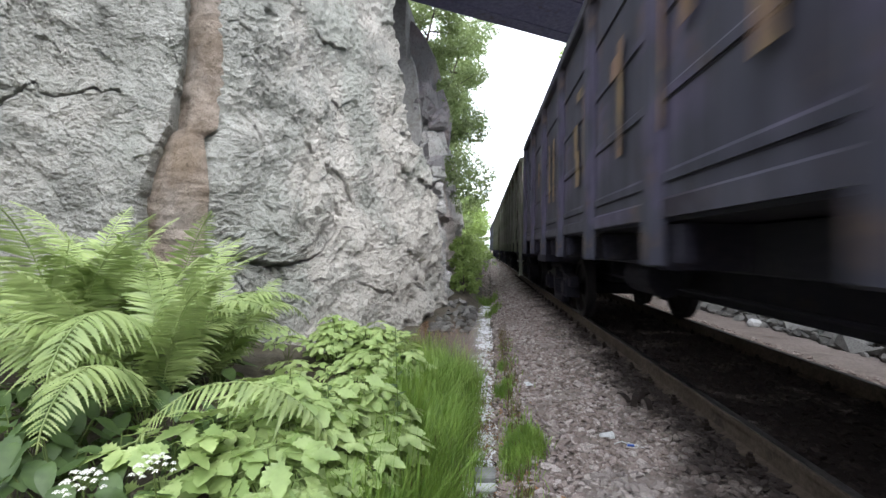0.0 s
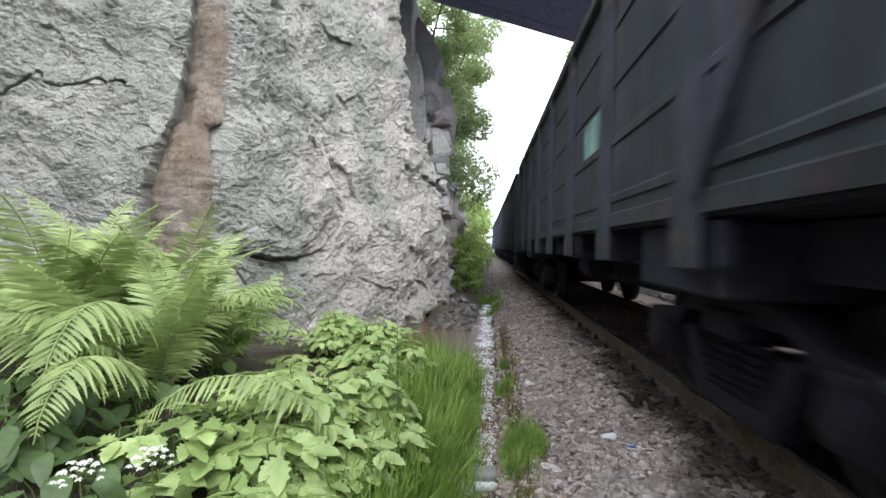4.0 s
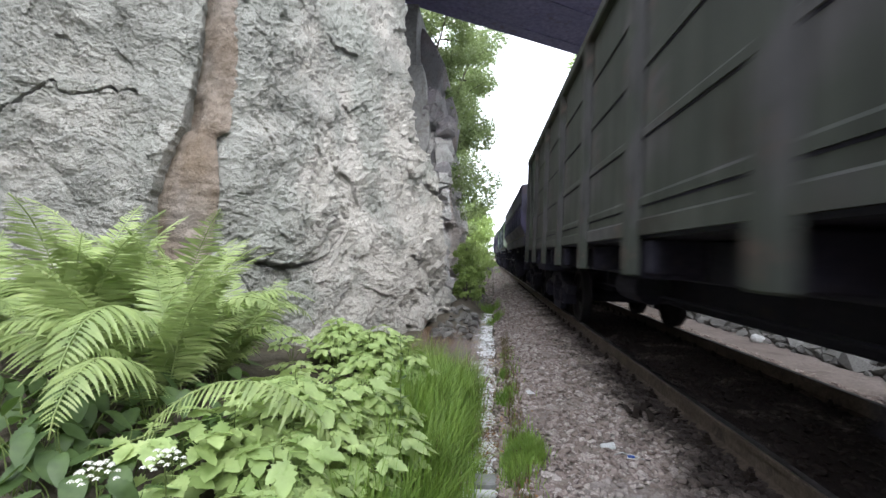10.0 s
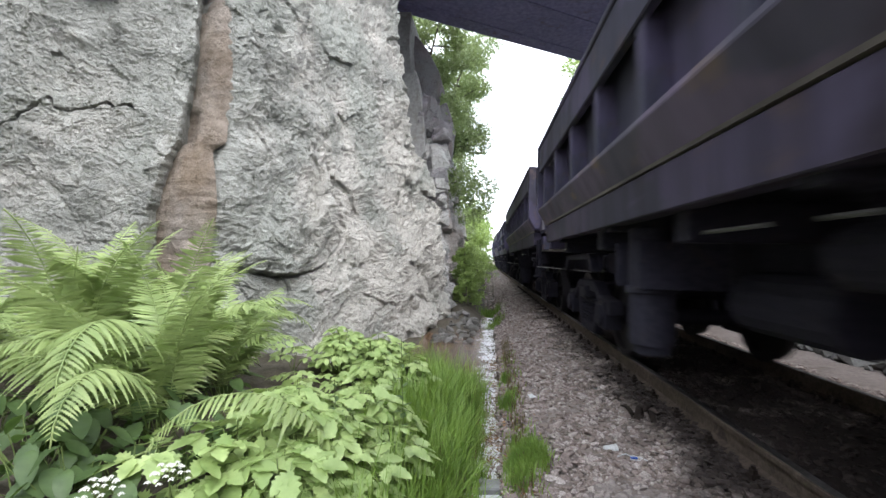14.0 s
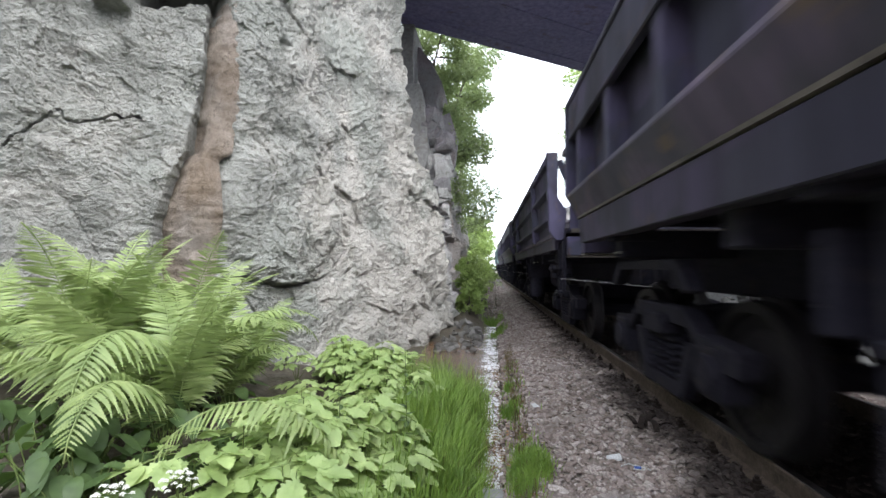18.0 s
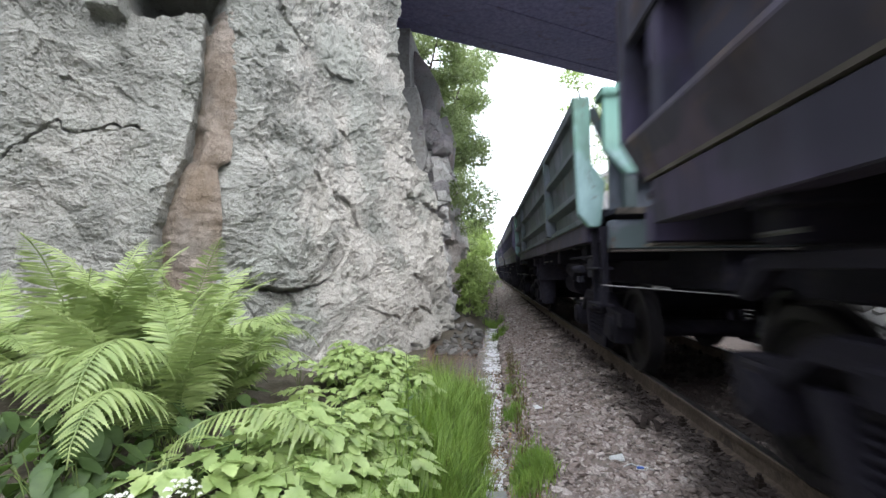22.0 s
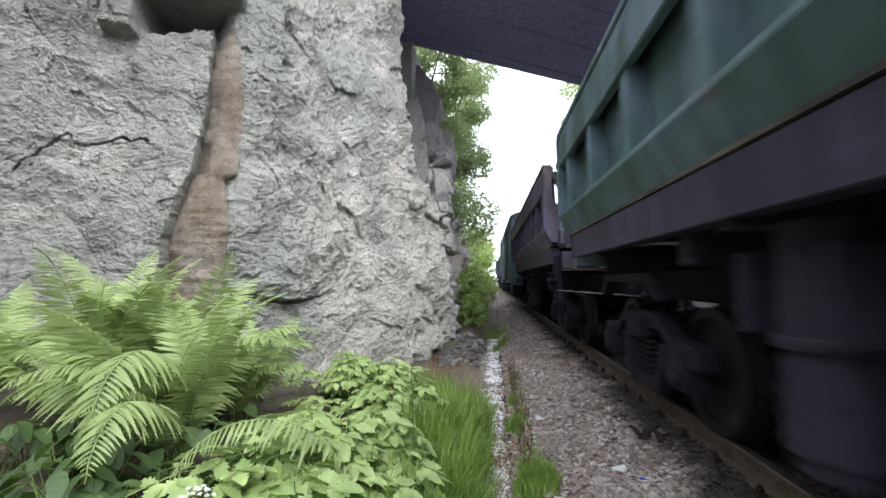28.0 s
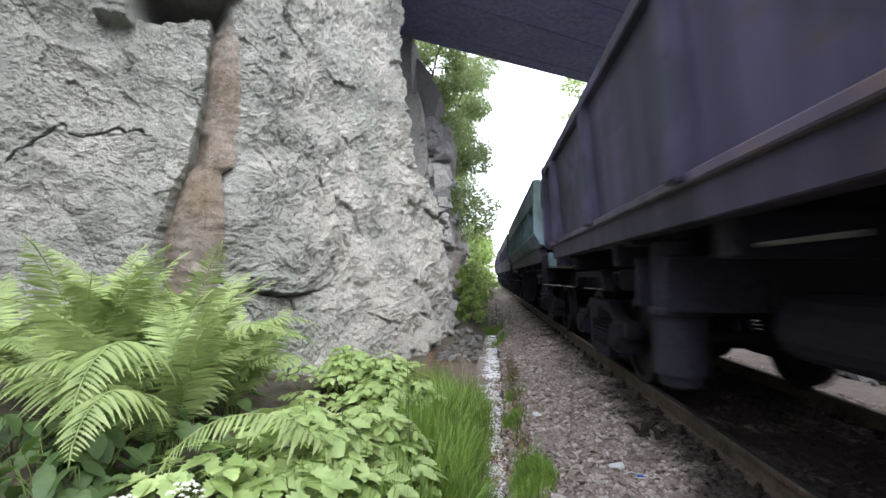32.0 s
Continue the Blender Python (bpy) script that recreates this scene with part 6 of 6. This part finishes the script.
for i, (x, y, h, reach) in enumerate(((-2.1, 37, 4.6, 1.5), (-1.9, 46, 6.0, 1.9), (-1.7, 58, 7.5, 2.3), (-5.5, 42, 11, 3.4), (-4.6, 55, 10, 3.6), (-3.5, 72, 10, 4.0), (-5.5, 95, 12, 5), (-1.5, 120, 12, 6), (-9, 140, 13, 7), (14, 75, 13, 5))):
    tree("broadleaf_tree", x, y, -0.2, h, reach, "bright green tree beside the railway far off", "tree", 70 + i, 0.16, 3600, FAR_LEAF, low=0.05, trunk=0.16)
for i, (x, y, h, reach) in enumerate(((5.6, 26.0, 13.4, 2.5), (9.0, 34, 14, 2.6))):
    tree("birch_tree", x, y, 0.3, h, reach, "thin-leaved birch tree behind the train", "tree", 90 + i, 0.08, 4600, FAR_LEAF, (-1.1, 0), 0.35)
for i, (x, y, h, reach, n) in enumerate(((-0.95, 15.4, 1.7, 0.62, 2200), (-0.8, 13.9, 1.0, 0.45, 1300), (-1.1, 18.0, 1.9, 0.8, 2000), (-1.2, 22, 2.2, 1.0, 2000), (-0.9, 27, 2.0, 1.0, 1500))):
    tree("shrub", x, y, ground_z(x, y) - 0.05, h, reach, "bright green shrub at the foot of the rock", "shrub", 110 + i, 0.06, n, FAR_LEAF, low=0.05, trunk=0.03)

# ---- ditch and gravel ----
water_m, wn2, wl2, wp = nodes_of("running_water")
wp.inputs["Base Color"].default_value = (0.10, 0.06, 0.03, 1)
wp.inputs["Roughness"].default_value = 0.06
wp.inputs["IOR"].default_value = 1.33
wp.inputs["Specular IOR Level"].default_value = 0.6
w_a = noise_node(wn2, wl2, coords(wn2, wl2, (1, 0.5, 1)), 22, 5, 0.6, 0.8)
# White flecks painted in the water's colour for sky reflected on ripples.
w_glint = noise_node(wn2, wl2, coords(wn2, wl2, (1.4, 0.55, 1)), 14, 8, 0.72, 1.2)
w_x = wn2.new("ShaderNodeSeparateXYZ")
wl2.new(coords(wn2, wl2), w_x.inputs[0])
w_r = wn2.new("ShaderNodeMapRange")
w_r.inputs["From Min"].default_value, w_r.inputs["From Max"].default_value = -0.45, -0.15
w_r.inputs["To Min"].default_value, w_r.inputs["To Max"].default_value = -0.22, 0.06
wl2.new(w_x.outputs["X"], w_r.inputs["Value"])
w_s = wn2.new("ShaderNodeMath")
wl2.new(w_glint, w_s.inputs[0])
wl2.new(w_r.outputs[0], w_s.inputs[1])
w_low = noise_node(wn2, wl2, coords(wn2, wl2, (1, 1, 1)), 2.3, 4)
w_t = wn2.new("ShaderNodeMath")
w_t.operation = "MULTIPLY_ADD"
wl2.new(w_low, w_t.inputs[0])
w_t.inputs[1].default_value = 0.5
wl2.new(w_s.outputs[0], w_t.inputs[2])
sky_glint = ramp(wn2, wl2, w_t.outputs[0], 0.75, 0.86)
wl2.new(blend(wn2, wl2, sky_glint, (0.13, 0.075, 0.04), (0.78, 0.79, 0.80)), wp.inputs["Base Color"])
w_rough = wn2.new("ShaderNodeMapRange")
w_rough.inputs["To Min"].default_value, w_rough.inputs["To Max"].default_value = 0.06, 0.5
wl2.new(sky_glint, w_rough.inputs["Value"])
wl2.new(w_rough.outputs[0], wp.inputs["Roughness"])
bump(wn2, wl2, wp, w_a, 0.6, 0.03)
tagged(sheet("ditch_water", 8, 60, lambda i, j: (-1.5 + 1.75 * i / 7, 2.6 + 10.8 * j / 59, -0.548), water_m), "shallow brown water running in the ditch", "water", kind="structure")

icosa = [(0, -0.53, 0.85), (0, 0.53, 0.85), (0, -0.53, -0.85), (0, 0.53, -0.85), (0.85, 0, 0.53), (0.85, 0, -0.53), (-0.85, 0, 0.53), (-0.85, 0, -0.53), (0.53, 0.85, 0), (-0.53, 0.85, 0), (0.53, -0.85, 0), (-0.53, -0.85, 0)]
ICO_F = ((0, 4, 1), (0, 1, 6), (0, 6, 11), (0, 11, 10), (0, 10, 4), (1, 4, 8), (1, 8, 9), (1, 9, 6), (4, 10, 5), (4, 5, 8), (8, 5, 3), (8, 3, 9), (9, 3, 7), (9, 7, 6), (6, 7, 11), (11, 7, 2), (11, 2, 10), (10, 2, 5), (5, 2, 3), (3, 2, 7))
ICO = np.array(icosa)
r_np = np.random.RandomState(5)


def stone_cloud(name, places, sizes, label, mat, flat=0.6, category="stones"):
    """Many broken stones in one mesh."""
    n = len(places)
    q = r_np.normal(size=(n, 12, 3)) * 0.16 + ICO[None]
    q[:, :, 2] *= flat
    q[:, :, 0] *= (0.7 + 0.6 * r_np.rand(n))[:, None]
    a = r_np.rand(n) * 6.28
    tx, ty = (r_np.rand(2, n) - 0.5) * 0.9
    q[:, :, 2] += q[:, :, 0] * tx[:, None] + q[:, :, 1] * ty[:, None]
    x = q[:, :, 0] * np.cos(a)[:, None] - q[:, :, 1] * np.sin(a)[:, None]
    y = q[:, :, 0] * np.sin(a)[:, None] + q[:, :, 1] * np.cos(a)[:, None]
    v = np.stack([x, y, q[:, :, 2]], 2) * np.array(sizes)[:, None, None] + np.array(places)[:, None]
    f = (np.array(ICO_F)[None] + 12 * np.arange(n)[:, None, None]).reshape(-1, 3)
    me = bpy.data.meshes.new(name)
    me.from_pydata(v.reshape(-1, 3).tolist(), [], f.tolist())
    me.materials.append(mat)
    return tagged(new(name, me), label, category, kind="stuff")


def island_stone(name, c1, c2, c3):
    m, n, l, p = nodes_of(name)
    geo = n.new("ShaderNodeNewGeometry").outputs["Random Per Island"]
    r = n.new("ShaderNodeValToRGB")
    r.color_ramp.elements[0].color, r.color_ramp.elements[1].color = (*c1, 1), (*c2, 1)
    mid = r.color_ramp.elements.new(0.5)
    mid.color = (*c3, 1)
    l.new(geo, r.inputs[0])
    fine = noise_node(n, l, coords(n, l), 60, 5, 0.7)
    col = blend(n, l, ramp(n, l, fine, 0.35, 0.75), r.outputs[0], tuple(0.6 * v for v in c1))
    l.new(col, p.inputs["Base Color"])
    p.inputs["Roughness"].default_value = 0.92
    bump(n, l, p, fine, 0.4, 0.006)
    return m


STONES = train_shaded(island_stone("mixed_ballast", (0.20, 0.155, 0.135), (0.56, 0.50, 0.46), (0.36, 0.295, 0.26)))
RUBBLE = island_stone("grey_rubble", (0.10, 0.098, 0.09), (0.27, 0.265, 0.25), (0.175, 0.17, 0.155))
pl, sz = [], []
while len(pl) < 30000:
    y = 1.4 + 18 * rnd.random() ** 1.8
    x = 0.05 + 1.56 * rnd.random() ** 0.95
    s = rnd.uniform(0.006, 0.017) if rnd.random() < 0.62 else rnd.uniform(0.017, 0.036) * (1.35 if rnd.random() < 0.08 else 1)
    pl.append((x, y, ground_z(x, y) + s * rnd.uniform(0.0, 0.35)))
    sz.append(s)
for _ in range(6500):
    x, y = rnd.uniform(1.70, 4.2), 1.6 + 15 * rnd.random() ** 1.6
    s = rnd.uniform(0.012, 0.036)
    pl.append((x, y, ground_z(x, y) + s * 0.2))
    sz.append(s)
for _ in range(5000):
    x, y = rnd.uniform(0.05, 1.6), rnd.uniform(-7, 1.5)
    s = rnd.uniform(0.012, 0.034)
    pl.append((x, y, ground_z(x, y) + s * 0.2))
    sz.append(s)
for _ in range(7000):
    y = 14 + 34 * rnd.random() ** 1.3
    x = LEAN * y + rnd.uniform(0.0, 3.6)
    s = rnd.uniform(0.02, 0.045)
    pl.append((x, y, ground_z(x, y) + s * 0.2))
    sz.append(s)
near = sorted(range(len(pl)), key=lambda i: (pl[i][0] - 0.75) ** 2 + (pl[i][1] - 2.7) ** 2)[:300]
shapes = []
for k in range(8):
    q = ICO + r_np.normal(size=(12, 3)) * 0.22
    me = bpy.data.meshes.new("ballast_stone")
    me.from_pydata((q * (1, 0.8, 0.6)).tolist(), [], ICO_F)
    shapes.append(me)
for k, i in enumerate(near):
    part("ballast_stone", shapes[k % 8], STONE, ground, at=pose(*pl[i], rnd.uniform(-25, 25), rnd.uniform(-25, 25), rnd.uniform(0, 360)) @ Matrix.Scale(sz[i], 4))
chosen = set(near)
pl, sz = [p for i, p in enumerate(pl) if i not in chosen], [p for i, p in enumerate(sz) if i not in chosen]
stone_cloud("ballast_stones", pl, sz, "loose crushed stones of the track bed", STONES, 0.5)
pl, sz = [], []
for _ in range(2400):
    y = -4 + 34 * rnd.random()
    u = rnd.random() ** 1.4
    x = 5.15 + 2.2 * u
    s = rnd.uniform(0.05, 0.13) if rnd.random() < 0.85 else rnd.uniform(0.15, 0.3)
    pl.append((x, y, ground_z(x, y) + 0.6 * max(0, x - 5.2) * rnd.random() + 0.2 * s))
    sz.append(s)
stone_cloud("rubble", pl, sz, "grey broken rock heaped along the bank", RUBBLE, 0.75)
pl = [(rnd.uniform(-1.5, -0.55) + 0.02 * y, y, -0.5) for y in (rnd.uniform(9.2, 12.5) for _ in range(70))]
stone_cloud("ditch_stones", [(x, y, ground_z(x, y) + 0.03) for x, y, z in pl], [rnd.uniform(0.04, 0.14) for _ in pl], "pale stones fallen into the ditch", RUBBLE, 0.7)
pl = [(rnd.uniform(-0.30, 0.12), rnd.uniform(2.8, 9.0), 0) for _ in range(420)]
stone_cloud("ditch_gravel", [(x, y, ground_z(x, y) + 0.008) for x, y, z in pl], [rnd.uniform(0.012, 0.035) for _ in pl], "wet gravel and brown leaves in the ditch", STONES, 0.6)

for x, y, s, spin in ((-2.25, 5.75, 0.26, 20), (-1.95, 6.15, 0.18, 70), (-2.55, 5.5, 0.22, 130), (-1.75, 6.6, 0.13, 10), (-2.3, 6.3, 0.16, 200), (-1.5, 7.4, 0.12, 60)):
    st = thing("boulder", "grey granite block fallen at the foot of the rock", "rock", "fallen blocks", pose(x, y, ground_z(x, y) + 0.3 * s, 8, -6, spin))
    q = (ICO * (1.25, 0.85, 0.62) + r_np.normal(size=(12, 3)) * 0.10) * s
    me = bpy.data.meshes.new("block")
    me.from_pydata(q.tolist(), [], ICO_F)
    part("block", me, ROCK, st)
LITTER = island_stone("fallen_leaf", (0.16, 0.07, 0.025), (0.42, 0.25, 0.11), (0.30, 0.15, 0.05))
lv, lf = [], []
for _ in range(1500):
    x, y = rnd.gauss(0.07, 0.14), 2.2 + 6.0 * rnd.random() ** 1.4
    z, a, q = max(ground_z(x, y), -0.55) + rnd.uniform(0.006, 0.02), rnd.uniform(0, 6.28), rnd.uniform(0.010, 0.026)
    k = len(lv)
    for u, w, h in ((-1, 0, 0.2), (0, 0.5, -0.1), (1, 0, 0.25), (0, -0.5, 0.15)):
        lv.append((x + q * (u * math.cos(a) - w * math.sin(a)), y + q * (u * math.sin(a) + w * math.cos(a)), z + q * h * rnd.uniform(0, 1)))
    lf.append((k, k + 1, k + 2, k + 3))
me = bpy.data.meshes.new("leaf_litter")
me.from_pydata(lv, [], lf)
me.materials.append(LITTER)
tagged(new("leaf_litter", me), "brown and orange fallen leaves in the ditch", "leaves", kind="stuff")

# block and pipe at the ditch end
WHITE = surface("dirty_white_plastic", (0.62, 0.63, 0.62), (0.74, 0.75, 0.74), 12, (0.4, 0.38, 0.34), 0.5, 0, 0.2, 0.003)
BLUE = surface("blue_plastic", (0.05, 0.12, 0.5), (0.08, 0.18, 0.6), 12, None, 0.4, 0, 0.1, 0.002)
slab = thing("concrete_block", "grey concrete block at the ditch outlet", "block", at=pose(0.0, 3.30, -0.55, 0, 0, 6))
part("slab", Geo().along_x(((-0.10, 0.0), (0.10, 0.0), (0.085, 0.075), (-0.085, 0.085)), -0.12, 0.12), CONCRETE, slab, bevel=0.012)
pipe = thing("plastic_bottle", "clear grey plastic bottle lying in the ditch", "bottle", at=pose(-0.02, 3.12, -0.50, 0, 0, 8))
part("body", Geo().lathe_x([(-0.10, 0.0), (-0.10, 0.028), (-0.09, 0.033), (0.05, 0.033), (0.085, 0.016), (0.10, 0.013)], 14), WHITE, pipe, smooth=True)
part("cap", Geo().tube((0.10, 0, 0), (0.118, 0, 0), 0.015, 10), BLUE, pipe, "blue screw cap")

# litter
cup = thing("paper_cup", "crushed white paper cup on the gravel", "litter", at=pose(0.85, 3.38, -0.205, 0, 0, 15))
part("cup_wall", Geo().lathe_x([(-0.045, 0.0), (-0.045, 0.026), (0.045, 0.034), (0.048, 0.036), (0.045, 0.031), (-0.04, 0.023)], 14), WHITE, cup, smooth=True)
scrap = thing("paper_scrap", "crumpled white paper scrap on the gravel", "litter", at=pose(0.40, 4.74, -0.25, 10, 5, 30))
part("paper", Geo().add([(-0.04, -0.03, 0), (0.04, -0.035, 0.012), (0.045, 0.03, 0.0), (0, 0.01, 0.03), (-0.035, 0.035, 0.008)], [(0, 1, 3), (1, 2, 3), (2, 4, 3), (4, 0, 3)]), WHITE, scrap)
cord = thing("twine", "tangled pale blue and white plastic cord", "litter", at=pose(0.95, 3.20, -0.20))
part("tangle", Geo().line([(-0.09, 0.02, 0.01), (-0.03, 0.05, 0.02), (0.03, -0.01, 0.015), (0.08, 0.03, 0.01), (0.04, -0.05, 0.02), (-0.02, -0.03, 0.015), (0.01, 0.03, 0.02), (0.10, -0.02, 0.01)], 0.004, 6), WHITE, cord)
part("label_strip", Geo().box(-0.01, 0.035, -0.02, 0.0, 0.015, 0.024), BLUE, cord, "blue plastic strip")
scrap_heap = thing("scrap_plates", "bent dark rusty steel plates lying beside the rail", "scrap metal", at=pose(1.30, 4.02, ground_z(1.30, 4.02) + 0.01))
for dx, dy, w, ln, spin, curl in ((-0.05, 0.0, 0.05, 0.36, 68, 0.035), (0.02, -0.09, 0.045, 0.30, 80, 0.025), (0.04, 0.08, 0.05, 0.34, 58, 0.03), (-0.13, 0.05, 0.04, 0.22, 95, 0.02)):
    rows = [(-ln / 2 + ln * k / 8, 0.012 + curl * math.sin(math.pi * k / 8)) for k in range(9)]
    g = Geo().along_x([(q, z) for q, z in rows] + [(q, z - 0.012) for q, z in reversed(rows)], -w / 2, w / 2)
    part("plate", g, RUST, scrap_heap, at=pose(dx, dy, 0.0, 0, 6, spin - 90))
bag = thing("white_bag", "white plastic sack lying behind the track", "litter", at=pose(5.0, 9.1, -0.30))
part("sack", Geo().lathe_x([(-0.17, 0.0), (-0.15, 0.06), (-0.05, 0.105), (0.03, 0.08), (0.10, 0.095), (0.15, 0.04), (0.19, 0.0)], 9), WHITE, bag, at=pose(0, 0, 0.07, 0, 8, 35))


SWAY = ((0, 0.0), (1, 0.6), (2, -0.4), (3.5, 0.3), (5.5, -1.6), (6.0, -3.2), (6.6, -3.4), (7.5, -1.2), (9, -1.4), (10.5, -1.0), (11.5, -2.6), (13, -3.0), (14, -3.6), (15.5, -1.8), (17, -1.6), (19, -1.2), (20.5, -3.0), (21.2, -3.2), (23, -1.9),
        (25, -0.8), (26.5, -1.6), (28, -0.4), (29.5, -1.4), (31, -2.6), (32, -3.4))


def motions():
    """The train runs past; each wheelset turns while it is near."""
    for w, u in WAGONS:
        walk(w, [(t / 2, on_track(u - travel(t / 2), 0, RT)) for t in range(0, 65)])
        for ax in [o for o in w.children if o.name.startswith("axle") and not o.name.startswith("axle_box")]:
            y0 = ax.location.y
            rows = []
            for k in range(0, 32 * 15 + 1):
                t = k / 15
                y = u + y0 - travel(t)
                if k in (0, 480) or -2 < y < 22:
                    a = -math.degrees((min(22, max(-2, y)) - 22) / 0.475)
                    rows.append((t, pose(0, y0, 0.475, a % 360, 0, 0)))
            walk(ax, rows)
    for k, (e, (x, y, z)) in enumerate(FERNS):
        walk(e, [(t, pose(x, y, z, 0.5 * a * math.sin(k), a * (0.8 + 0.1 * (k % 4)) + 0.7 * math.sin(1.7 * t + k), 0)) for t, a in SWAY])


motions()
